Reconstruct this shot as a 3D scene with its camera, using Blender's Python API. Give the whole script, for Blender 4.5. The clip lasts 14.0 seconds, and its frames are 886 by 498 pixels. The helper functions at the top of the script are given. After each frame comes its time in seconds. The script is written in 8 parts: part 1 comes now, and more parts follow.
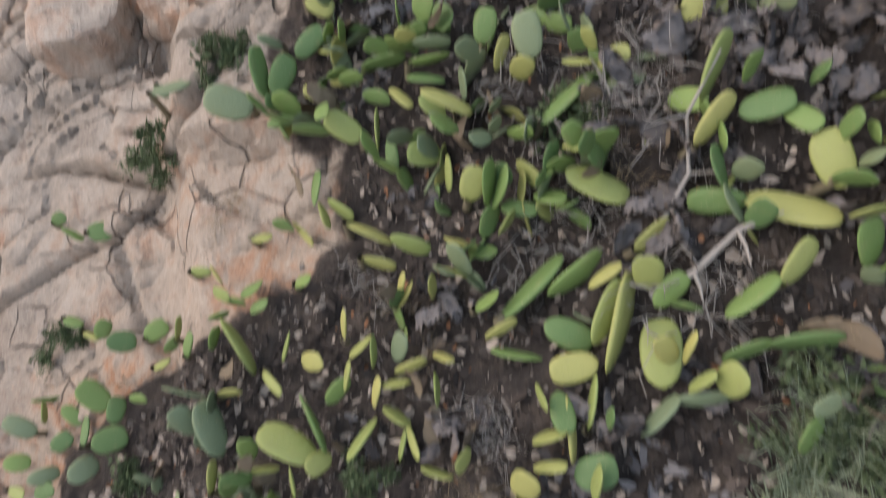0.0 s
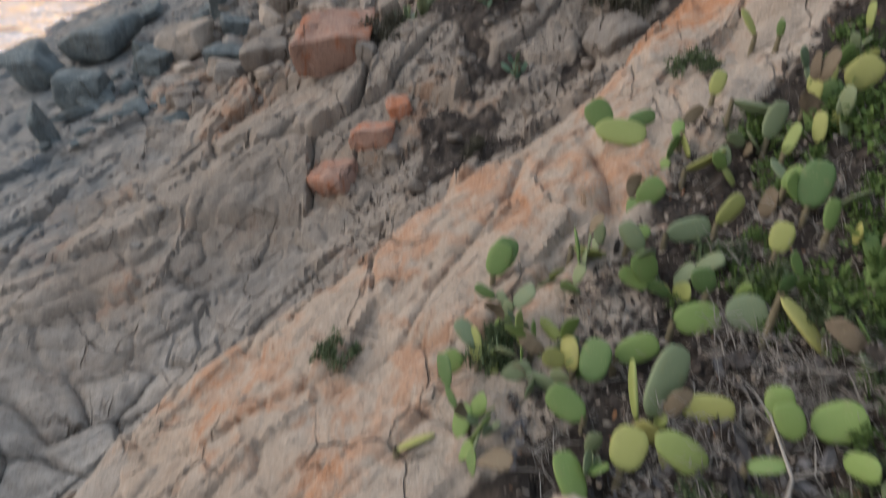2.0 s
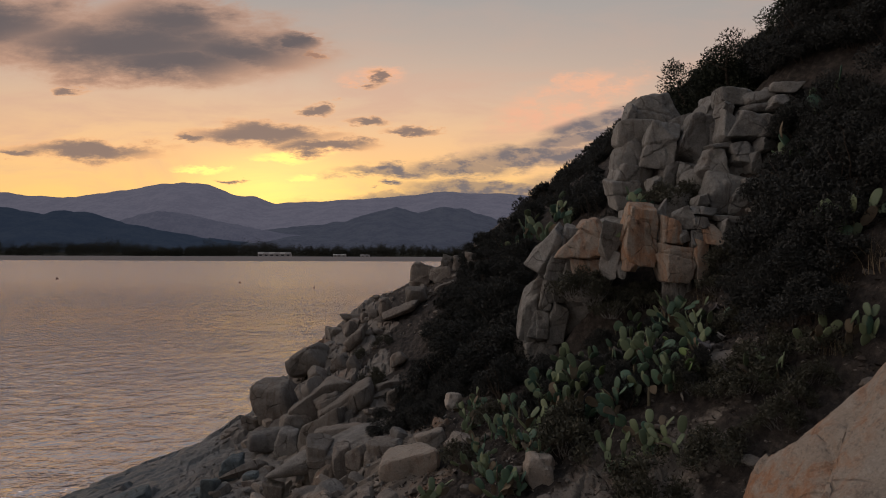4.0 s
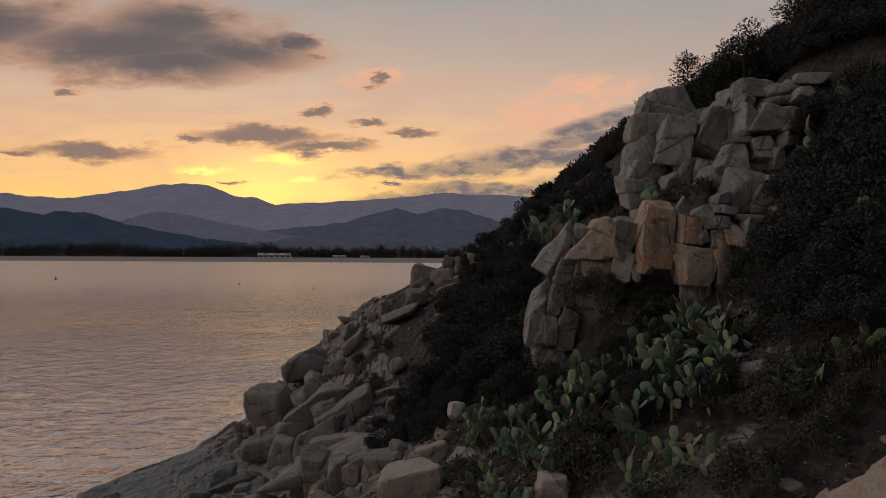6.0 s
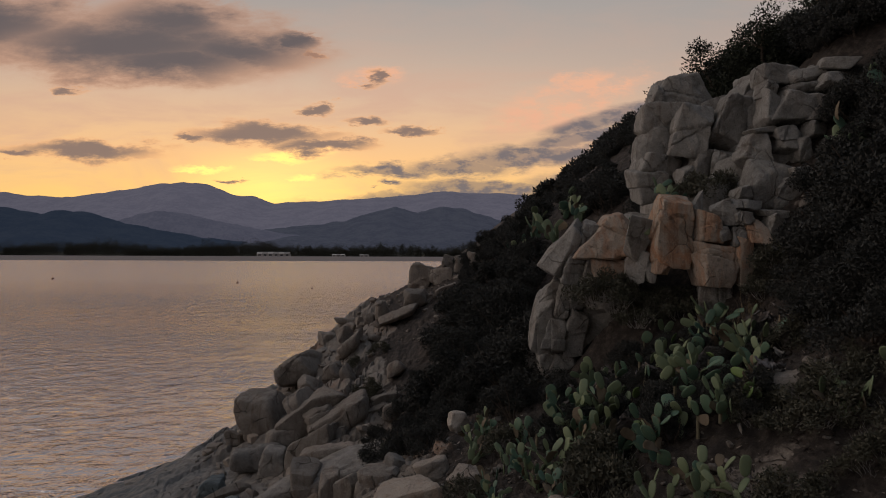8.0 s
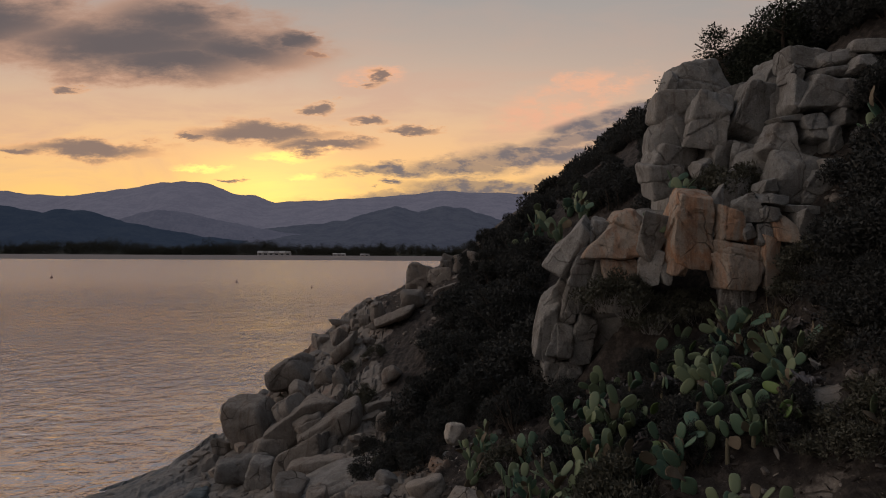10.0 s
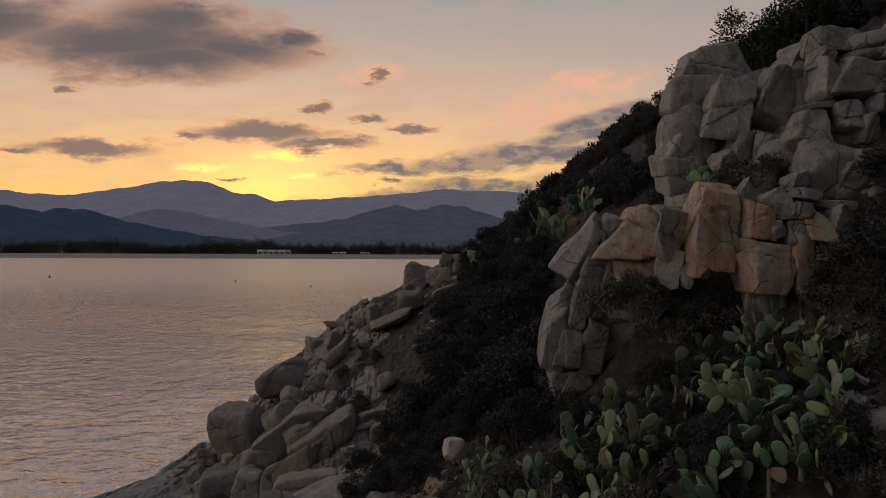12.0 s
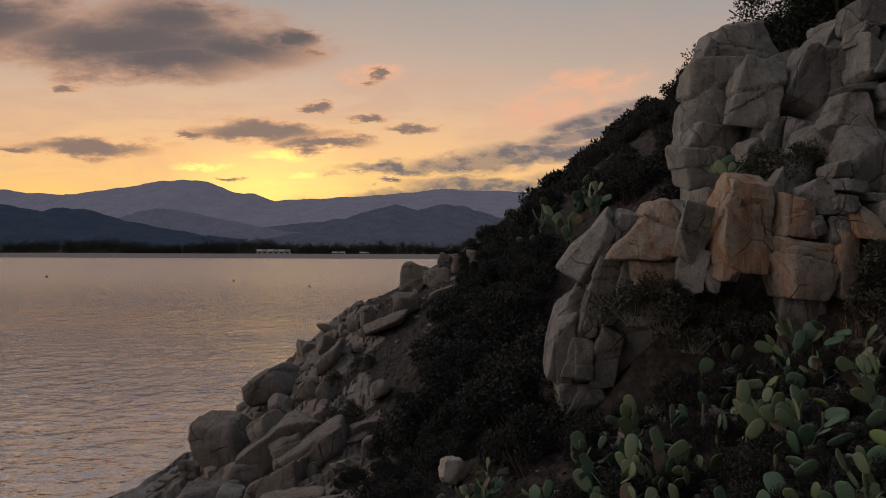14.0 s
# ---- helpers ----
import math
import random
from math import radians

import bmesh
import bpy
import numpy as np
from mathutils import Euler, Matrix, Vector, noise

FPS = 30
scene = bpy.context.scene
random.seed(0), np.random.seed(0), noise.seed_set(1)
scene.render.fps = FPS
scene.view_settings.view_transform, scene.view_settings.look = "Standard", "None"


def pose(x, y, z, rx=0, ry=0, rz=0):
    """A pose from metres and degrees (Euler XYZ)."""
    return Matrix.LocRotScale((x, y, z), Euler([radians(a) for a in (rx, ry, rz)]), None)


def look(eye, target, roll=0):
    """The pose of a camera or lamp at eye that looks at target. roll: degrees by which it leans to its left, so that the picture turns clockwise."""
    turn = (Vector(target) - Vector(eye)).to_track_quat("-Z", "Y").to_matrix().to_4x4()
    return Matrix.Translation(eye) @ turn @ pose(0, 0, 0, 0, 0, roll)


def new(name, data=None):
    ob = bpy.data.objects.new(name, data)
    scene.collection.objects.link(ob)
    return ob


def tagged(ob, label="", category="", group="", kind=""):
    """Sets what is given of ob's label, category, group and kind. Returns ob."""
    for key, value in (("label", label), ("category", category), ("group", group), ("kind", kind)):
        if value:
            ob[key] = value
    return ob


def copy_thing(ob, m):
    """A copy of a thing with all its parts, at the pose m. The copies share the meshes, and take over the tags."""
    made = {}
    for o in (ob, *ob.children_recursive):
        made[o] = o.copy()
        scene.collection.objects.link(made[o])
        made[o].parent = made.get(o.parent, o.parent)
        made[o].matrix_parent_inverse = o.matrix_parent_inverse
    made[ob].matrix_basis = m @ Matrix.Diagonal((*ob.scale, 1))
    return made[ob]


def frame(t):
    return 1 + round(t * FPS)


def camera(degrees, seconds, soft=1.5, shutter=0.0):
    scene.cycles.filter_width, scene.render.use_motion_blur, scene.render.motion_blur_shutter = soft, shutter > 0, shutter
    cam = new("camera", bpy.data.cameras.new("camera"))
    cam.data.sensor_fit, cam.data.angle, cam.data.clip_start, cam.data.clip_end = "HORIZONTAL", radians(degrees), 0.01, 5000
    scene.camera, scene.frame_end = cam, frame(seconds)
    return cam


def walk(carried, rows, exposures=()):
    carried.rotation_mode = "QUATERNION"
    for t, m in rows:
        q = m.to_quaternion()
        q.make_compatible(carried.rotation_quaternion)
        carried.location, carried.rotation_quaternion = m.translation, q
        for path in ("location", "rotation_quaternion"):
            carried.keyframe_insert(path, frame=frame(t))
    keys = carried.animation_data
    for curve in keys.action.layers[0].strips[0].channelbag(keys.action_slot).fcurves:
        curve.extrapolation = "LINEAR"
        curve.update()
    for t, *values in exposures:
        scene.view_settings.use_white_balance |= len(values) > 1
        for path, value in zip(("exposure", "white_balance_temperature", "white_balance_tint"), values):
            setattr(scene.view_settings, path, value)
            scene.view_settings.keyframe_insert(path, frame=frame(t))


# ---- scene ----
cam = camera(63.4, 14.0, soft=1.0, shutter=0.5)
PATH = [
    (0, (0.039, -0.114, 8.065), (0.072, 0.334, 6.116), 4.7),
    (0.5, (0.016, 0.254, 8.073), (0.047, 1.037, 6.233), 2.8),
    (1, (-0.025, 0.675, 8.091), (0.007, 1.777, 6.422), 2.3),
    (1.5, (-0.031, 1.125, 8.113), (-0.012, 2.493, 6.654), 1.1),
    (2, (-0.06, 1.54, 8.162), (-0.044, 3.17, 7.004), 0.8),
    (2.5, (-0.03, 1.996, 8.172), (-0.027, 3.826, 7.363), 0.2),
    (3, (-0.058, 2.313, 8.237), (-0.057, 4.272, 7.833), -0.1),
    (3.5, (-0.076, 2.634, 8.232), (-0.077, 4.634, 8.249), 0.1),
    (6, (-0.16, 3.931, 8.228), (-0.161, 5.93, 8.252), 0.3),
    (6.5, (-0.171, 4.197, 8.232), (-0.171, 6.197, 8.255), 0.3),
    (7, (-0.18, 4.473, 8.255), (-0.179, 6.473, 8.274), 0.2),
    (7.5, (-0.167, 4.754, 8.241), (-0.166, 6.753, 8.262), 0.2),
    (8, (-0.163, 5.062, 8.244), (-0.162, 7.062, 8.264), 0.2),
    (10.5, (-0.072, 6.561, 8.242), (-0.073, 8.561, 8.259), 0.3),
    (11, (-0.067, 6.861, 8.269), (-0.067, 8.861, 8.284), 0.2),
    (11.5, (-0.053, 7.151, 8.268), (-0.053, 9.151, 8.285), 0.2),
    (12, (-0.043, 7.455, 8.282), (-0.044, 9.455, 8.296), 0.2),
    (12.5, (-0.04, 7.758, 8.275), (-0.041, 9.758, 8.29), 0.2),
    (13, (-0.033, 8.048, 8.277), (-0.033, 10.048, 8.291), 0.2),
    (13.5, (-0.004, 8.35, 8.273), (-0.006, 10.35, 8.287), 0.2),
    (14, (0.017, 8.777, 8.285), (0.017, 10.777, 8.298), 0.2),
]
EXPOSURE = [(0.0, 2.45, 6150, 8), (1.0, 2.23, 6150, 6), (2.0, 2.05, 6180, 4), (2.5, 1.88, 6400, 3), (2.8, 1.76, 6450, 5), (3.0, 1.55, 6450, 8), (3.1, 1.15, 6450, 10), (3.2, 0.7, 6400, 10), (3.35, 0.4, 6500, 10), (3.5, 0.3, 6500, 10), (3.8, 0.2, 6500, 10), (5.0, 0.13, 6500, 10), (14.0, 0.1, 6500, 10)]
walk(cam, [(t, look(eye, target, roll)) for t, eye, target, roll in PATH], EXPOSURE)


# ---- sky and sun ----
class Net:
    """Short hand for shader nodes: net.math('ADD', a, b) gives a socket."""

    def __init__(self, tree):
        self.tree = tree

    def node(self, kind, **inputs):
        n = self.tree.nodes.new(kind)
        for key, value in inputs.items():
            self.feed(n.inputs[key.replace("_", " ")], value)
        return n

    def feed(self, socket, value):
        if isinstance(value, bpy.types.NodeSocket):
            self.tree.links.new(value, socket)
        elif socket.type == "RGBA" and len(value) == 3:
            socket.default_value = (*value, 1)
        else:
            socket.default_value = value

    def math(self, op, a, b=0.0, c=0.0, clamp=False):
        n = self.tree.nodes.new("ShaderNodeMath")
        n.operation, n.use_clamp = op, clamp
        for i, v in enumerate((a, b, c)):
            self.feed(n.inputs[i], v)
        return n.outputs[0]

    def remap(self, v, a, b, lo=0.0, hi=1.0, smooth=True):
        n = self.tree.nodes.new("ShaderNodeMapRange")
        n.interpolation_type = "SMOOTHSTEP" if smooth else "LINEAR"
        for i, w in enumerate((v, a, b, lo, hi)):
            self.feed(n.inputs[i], w)
        return n.outputs[0]

    def mix(self, f, a, b, blend="MIX"):
        n = self.tree.nodes.new("ShaderNodeMix")
        n.data_type, n.blend_type, n.clamp_factor = "RGBA", blend, True
        self.feed(n.inputs[0], f)
        self.feed(n.inputs[6], a)
        self.feed(n.inputs[7], b)
        return n.outputs[2]

    def ramp(self, f, *stops):
        n = self.tree.nodes.new("ShaderNodeValToRGB")
        e = n.color_ramp.elements
        while len(e) < len(stops):
            e.new(0.5)
        for el, (pos, col) in zip(e, stops):
            el.position, el.color = pos, (*col, 1)
        self.feed(n.inputs[0], f)
        return n.outputs[0]

    def noise(self, vec, scale, detail=4, rough=0.55, warp=0.0):
        n = self.node("ShaderNodeTexNoise", Scale=scale, Detail=detail, Roughness=rough, Distortion=warp)
        if vec is not None:
            self.feed(n.inputs["Vector"], vec)
        return n.outputs[0]

    def combine(self, x, y, z):
        return self.node("ShaderNodeCombineXYZ", X=x, Y=y, Z=z).outputs[0]


world = bpy.data.worlds.new("evening_sky")
scene.world = world
world.use_nodes = True
world.node_tree.nodes.clear()
N = Net(world.node_tree)
sep = N.node("ShaderNodeSeparateXYZ", Vector=N.node("ShaderNodeTexCoord").outputs["Generated"])
dx, dy, dz = sep.outputs
ahead = N.math("MAXIMUM", dy, 0.02)
U = N.math("DIVIDE", dx, ahead)   # sideways slope of the line of sight, west is ahead
V = N.math("DIVIDE", dz, ahead)   # upward slope
front = N.remap(dy, 0.1, 0.5)
SUN_U = -0.235
# clear sky: by height, warmest over the sunken sun
up = N.math("MAXIMUM", dz, 0.0)
sun_dir = Vector((SUN_U, 1, 0.05)).normalized()
dot = N.node("ShaderNodeVectorMath")
dot.operation = "DOT_PRODUCT"
N.feed(dot.inputs[0], N.combine(dx, dy, dz))
dot.inputs[1].default_value = sun_dir
near_sun = N.math("MAXIMUM", dot.outputs["Value"], 0.0)
cool = N.ramp(up, (0.0, (0.27, 0.21, 0.20)), (0.12, (0.36, 0.28, 0.26)), (0.33, (0.33, 0.31, 0.30)), (0.55, (0.24, 0.25, 0.285)), (1.0, (0.135, 0.168, 0.225)))
warm = N.ramp(up, (0.0, (1.02, 0.58, 0.15)), (0.06, (1.05, 0.62, 0.17)), (0.13, (0.94, 0.55, 0.24)), (0.22, (0.70, 0.48, 0.33)), (0.34, (0.39, 0.35, 0.32)), (0.6, (0.27, 0.26, 0.27)))
gu, gv = N.math("DIVIDE", N.math("SUBTRACT", U, SUN_U), 1.0), N.math("DIVIDE", N.math("SUBTRACT", V, 0.05), 0.40)
spread = N.math("SQRT", N.math("ADD", N.math("MULTIPLY", gu, gu), N.math("MULTIPLY", gv, gv)))
glow = N.math("MULTIPLY", N.remap(spread, 1.35, 0.15), N.remap(dy, 0.05, 0.4))
clear = N.mix(glow, cool, warm)
hu, hv = N.math("DIVIDE", N.math("SUBTRACT", U, SUN_U), 0.19), N.math("DIVIDE", N.math("SUBTRACT", V, 0.085), 0.085)
heart = N.math("SQRT", N.math("ADD", N.math("MULTIPLY", hu, hu), N.math("MULTIPLY", hv, hv)))
spot = N.math("MULTIPLY", N.remap(heart, 1.0, 0.0), N.math("MULTIPLY", front, 0.30))
clear = N.mix(spot, clear, (1.4, 1.0, 0.12), "ADD")
dusk = N.remap(dy, -0.9, 0.35, 0.6, 1.0)    # the east is dimmer
clear = N.mix(1.0, clear, N.combine(dusk, dusk, dusk), "MULTIPLY")

# clouds: soft wind-drawn banks
flat = N.combine(U, N.math("MULTIPLY", V, 2.5), 0.3)
w1 = N.math("SUBTRACT", N.noise(flat, 7, 5, 0.6), 0.5)
w2 = N.math("SUBTRACT", N.noise(N.combine(U, N.math("MULTIPLY", V, 3.0), 5.0), 16, 7, 0.68), 0.5)
UW = N.math("ADD", U, N.math("ADD", N.math("MULTIPLY", w1, 0.14), N.math("MULTIPLY", w2, 0.09)))
VW = N.math("ADD", V, N.math("ADD", N.math("MULTIPLY", w2, 0.042), N.math("MULTIPLY", w1, 0.040)))


def bank(u, v, a, b, tilt=0.0):
    """One cloud: an ellipse with torn edges, in slopes of the line of sight."""
    du = N.math("SUBTRACT", UW, u)
    x = N.math("DIVIDE", du, a * 1.12)
    y = N.math("DIVIDE", N.math("SUBTRACT", N.math("SUBTRACT", VW, v), N.math("MULTIPLY", du, tilt)), b * 1.15)
    return N.math("SUBTRACT", 1.0, N.math("SQRT", N.math("ADD", N.math("MULTIPLY", x, x), N.math("MULTIPLY", y, y))))


def cover(banks, soft):
    total = None
    for row in banks:
        b = bank(*row)
        total = b if total is None else N.math("MAXIMUM", total, b)
    return N.math("MULTIPLY", N.remap(total, 0.0, soft), front)


GREAT_BANK = [(-0.44, 0.296, 0.33, 0.064), (-0.385, 0.325, 0.15, 0.055), (-0.66, 0.325, 0.26, 0.060), (-0.30, 0.285, 0.18, 0.048), (-0.40, 0.268, 0.23, 0.042), (-0.215, 0.298, 0.06, 0.025)]
STREAKS = [(-0.50, 0.146, 0.15, 0.018), (-0.605, 0.141, 0.04, 0.010), (-0.25, 0.170, 0.14, 0.019), (-0.165, 0.155, 0.095, 0.013),
           (-0.086, 0.193, 0.042, 0.010), (-0.036, 0.176, 0.050, 0.009), (-0.160, 0.207, 0.030, 0.010), (-0.517, 0.232, 0.030, 0.009),
           (-0.105, 0.246, 0.020, 0.015), (-0.185, 0.279, 0.018, 0.011), (-0.352, 0.166, 0.034, 0.008), (-0.30, 0.102, 0.03, 0.004)]
SLATE = [(-0.075, 0.118, 0.085, 0.012), (0.03, 0.124, 0.085, 0.017), (0.13, 0.140, 0.13, 0.018, 0.06), (0.21, 0.170, 0.12, 0.013, 0.16), (0.25, 0.198, 0.12, 0.015, 0.24), (-0.05, 0.070, 0.20, 0.014), (0.10, 0.068, 0.16, 0.022),
         (0.06, 0.092, 0.15, 0.018), (-0.02, 0.080, 0.12, 0.010), (-0.09, 0.098, 0.022, 0.005), (0.2, 0.10, 0.1, 0.02)]
ROSY = [(0.17, 0.215, 0.12, 0.040, 0.30), (0.12, 0.196, 0.05, 0.018), (0.19, 0.252, 0.03, 0.012), (0.21, 0.235, 0.07, 0.022), (-0.10, 0.250, 0.05, 0.016)]
FIRE = [(-0.33, 0.122, 0.05, 0.006), (-0.21, 0.14, 0.055, 0.008), (-0.18, 0.112, 0.02, 0.006)]
drift = N.noise(N.combine(N.math("MULTIPLY", U, 2.2), N.math("MULTIPLY", V, 9.0), 2.0), 2.2, 6, 0.6, 0.5)
rosy = N.math("MULTIPLY", N.math("MULTIPLY", N.remap(drift, 0.42, 0.72), front), N.math("MULTIPLY", N.remap(V, 0.06, 0.16, 0.2, 0.55), N.remap(V, 0.32, 0.2, 0.25, 1.0)))
clear = N.mix(rosy, clear, (0.60, 0.36, 0.265))
sky = N.mix(N.math("MULTIPLY", cover(FIRE, 0.8), 0.9), clear, (1.35, 0.95, 0.25))
torn = N.remap(N.noise(N.combine(U, N.math("MULTIPLY", V, 2.0), 9.0), 26, 5, 0.65), 0.38, 0.62, 0.25, 1.0)
sky = N.mix(N.math("MULTIPLY", N.math("MULTIPLY", cover(ROSY, 0.6), torn), 0.95), sky, (0.78, 0.42, 0.27))
streaks = cover(STREAKS, 0.85)
sky = N.mix(N.math("MULTIPLY", N.remap(streaks, 0.0, 0.4), 0.45), sky, (0.85, 0.42, 0.19))
sky = N.mix(N.math("MULTIPLY", N.remap(streaks, 0.12, 1.0), 0.9), sky, (0.20, 0.15, 0.135))
sky = N.mix(N.math("MULTIPLY", cover(SLATE, 0.6), N.remap(torn, 0.25, 1.0, 0.66, 0.95)), sky, (0.15, 0.136, 0.150))
great = cover(GREAT_BANK, 1.0)
sky = N.mix(N.math("MULTIPLY", N.remap(great, 0.0, 0.45), 0.6), sky, (0.50, 0.25, 0.15))
sky = N.mix(N.math("MULTIPLY", N.remap(great, 0.15, 1.0), 0.9), sky, (0.092, 0.088, 0.098))
# thin veil over the rest of the dome
dome = N.noise(N.combine(dx, dy, N.math("MULTIPLY", dz, 2.0)), 3.0, 6, 0.6)
veil = N.math("MULTIPLY", N.remap(dome, 0.5, 0.75), N.math("MULTIPLY", 0.5, N.math("SUBTRACT", 1.0, front)))
sky = N.mix(veil, sky, (0.24, 0.22, 0.23))
below = N.remap(dz, -0.02, 0.0)
sky = N.mix(below, (0.08, 0.07, 0.07), sky)
back = N.node("ShaderNodeBackground", Color=sky, Strength=1.0)
out = N.node("ShaderNodeOutputWorld")
N.tree.links.new(back.outputs[0], out.inputs["Surface"])

sun = new("sun", bpy.data.lights.new("sun", "SUN"))
sun.data.energy, sun.data.angle, sun.data.color = 0.5, radians(60), (1.0, 0.80, 0.66)
sun.matrix_world = look((0, 0, 0), (-Vector((-1.0, 0.1, 0.65))).to_tuple())


# ---- materials ----
def material(name):
    """A node material: (material, its Net, its principled shader)."""
    m = bpy.data.materials.new(name)
    m.use_nodes = True
    return m, Net(m.node_tree), m.node_tree.nodes["Principled BSDF"]


def spot_of(n, kind="Position"):
    if kind == "Position":
        return n.node("ShaderNodeNewGeometry").outputs["Position"]
    return n.node("ShaderNodeTexCoord").outputs[kind]


def stretch(n, vec, sx, sy, sz, turn=0.0):
    m = n.node("ShaderNodeMapping", Vector=vec)
    m.inputs["Scale"].default_value = (sx, sy, sz)
    m.inputs["Rotation"].default_value = (0, 0, turn)
    return m.outputs[0]


def attribute(n, name):
    a = n.node("ShaderNodeAttribute")
    a.attribute_name = name
    return a.outputs["Fac"]


def bump(n, height, strength, distance, normal=None):
    b = n.node("ShaderNodeBump", Height=height, Strength=strength, Distance=distance)
    if normal is not None:
        n.feed(b.inputs["Normal"], normal)
    return b.outputs[0]


def rock_nodes(n, vec, orange, grey, scale=1.0, tone=1.0, cracked=1.0, dirty=0.0):
    """Weathered granite: colour and height sockets. orange and grey: sockets or numbers, how far it is stained or bleached."""
    broad = n.noise(vec, 0.9 * scale, 5, 0.6, 0.4)
    patch = n.noise(vec, 3.3 * scale, 6, 0.65, 0.6)
    grain = n.noise(vec, 38 * scale, 4, 0.7)
    streak = n.noise(stretch(n, vec, 5 * scale, 5 * scale, 0.9 * scale), 1.0, 5, 0.65, 0.8)
    col = n.ramp(broad, (0.3, (0.275 * tone, 0.24 * tone, 0.205 * tone)), (0.5, (0.37 * tone, 0.325 * tone, 0.275 * tone)), (0.7, (0.45 * tone, 0.40 * tone, 0.34 * tone)))
    col = n.mix(n.math("MULTIPLY", n.remap(patch, 0.45, 0.68), 0.55), col, (0.48 * tone, 0.435 * tone, 0.38 * tone))
    col = n.mix(n.math("MULTIPLY", orange, 0.55), col, (0.42 * tone, 0.315 * tone, 0.225 * tone))
    stain = n.math("ADD", n.math("MULTIPLY", broad, 0.5), n.math("ADD", n.math("MULTIPLY", streak, 0.5), n.math("MULTIPLY", orange, 0.07)))
    col = n.mix(n.math("MULTIPLY", n.remap(stain, 0.52, 0.66), orange), col, (0.42 * tone, 0.20 * tone, 0.095 * tone))
    bluish = n.mix(n.remap(patch, 0.35, 0.65), (0.21 * tone, 0.21 * tone, 0.205 * tone), (0.40 * tone, 0.39 * tone, 0.37 * tone))
    col = n.mix(grey, col, bluish)
    dirt = n.remap(streak, 0.56 - dirty, 0.72 - dirty)
    col = n.mix(n.math("MULTIPLY", dirt, 0.5 + 2 * max(dirty, 0)), col, (0.14, 0.115, 0.095))
    col = n.mix(n.math("MULTIPLY", n.remap(grain, 0.52, 0.72), 0.5), col, (0.13, 0.11, 0.095))
    col = n.mix(n.math("MULTIPLY", n.remap(grain, 0.48, 0.28), 0.32), col, (0.62, 0.56, 0.48))
    cells = n.node("ShaderNodeTexVoronoi", Scale=1.25 * scale)
    cells.feature = "DISTANCE_TO_EDGE"
    wv = n.node("ShaderNodeVectorMath")
    wv.operation = "ADD"
    n.feed(wv.inputs[0], vec)
    warp = n.node("ShaderNodeTexNoise", Scale=2.2 * scale, Detail=4)
    n.feed(warp.inputs["Vector"], vec)
    sc = n.node("ShaderNodeVectorMath")
    sc.operation = "SCALE"
    n.feed(sc.inputs[0], warp.outputs["Color"])
    sc.inputs["Scale"].default_value = 0.22 / scale
    n.feed(wv.inputs[1], sc.outputs[0])
    n.feed(cells.inputs["Vector"], wv.outputs[0])
    crack = n.remap(cells.outputs["Distance"], 0.0, 0.018)
    thin = n.math("MULTIPLY", n.math("MULTIPLY", cracked, n.math("SUBTRACT", 1.0, crack)), n.remap(n.noise(vec, 1.3 * scale, 3), 0.45, 0.62))
    col = n.mix(n.math("MULTIPLY", thin, 0.75), col, (0.075, 0.058, 0.045))
    mid = n.noise(vec, 13 * scale, 5, 0.7, 0.5)
    col = n.mix(n.math("MULTIPLY", n.remap(mid, 0.52, 0.68), 0.6), col, (0.17 * tone, 0.145 * tone, 0.12 * tone))
    high = n.math("ADD", n.math("MULTIPLY", patch, 0.6), n.math("ADD", n.math("MULTIPLY", grain, 0.18), n.math("MULTIPLY", mid, 0.35)))
    high = n.math("SUBTRACT", high, n.math("MULTIPLY", thin, 0.5))
    return col, high


def rock_material(name, orange, grey, tone=1.0, scale=1.0, cracked=1.0, least=0.35, dirty=0.04, tint=(1.0, 1.0, 1.0)):
    m, n, p = material(name)
    vec = spot_of(n)
    rnd = n.node("ShaderNodeObjectInfo").outputs["Random"]
    o = n.math("MULTIPLY", n.remap(rnd, 0.0, 1.0, least, 1.0, False), orange)
    col, high = rock_nodes(n, vec, o, grey, scale, tone, cracked, dirty)
    shade = n.remap(rnd, 0.0, 1.0, 0.82, 1.12, False)
    col = n.mix(1.0, col, n.combine(shade, shade, shade), "MULTIPLY")
    col = n.mix(1.0, col, tint, "MULTIPLY")
    n.feed(p.inputs["Base Color"], col)
    p.inputs["Roughness"].default_value = 0.9
    n.feed(p.inputs["Normal"], bump(n, high, 1.0, 0.08))
    return m


ROCK = rock_material("granite", 0.45, 0.3, 0.60, 1.0, 1.5, 0.35, 0.09)
ROCK_WALL = rock_material("jointed_granite", 0.30, 0.5, 0.76, 1.0, 0.8, 0.25, 0.06, tint=(0.95, 1.0, 1.03))
ROCK_RUST = rock_material("rust_stained_granite", 1.05, 0.0, 1.0, 1.0, 0.8, 0.55, 0.04)
ROCK_RED = rock_material("rusty_granite", 1.15, 0.0, 0.9, 1.0, 1.0, 0.85, 0.0, tint=(1.0, 0.80, 0.80))
ROCK_GREY = rock_material("bleached_granite", 0.15, 0.75, 0.62)
ROCK_WET = rock_material("wet_shore_granite", 0.0, 0.95, 0.46, tint=(0.78, 0.98, 1.10))
ROCK_WHITE = rock_material("white_quartz", 0.0, 0.15, 1.7, 1.0, 0.2, 0.35, -0.08)
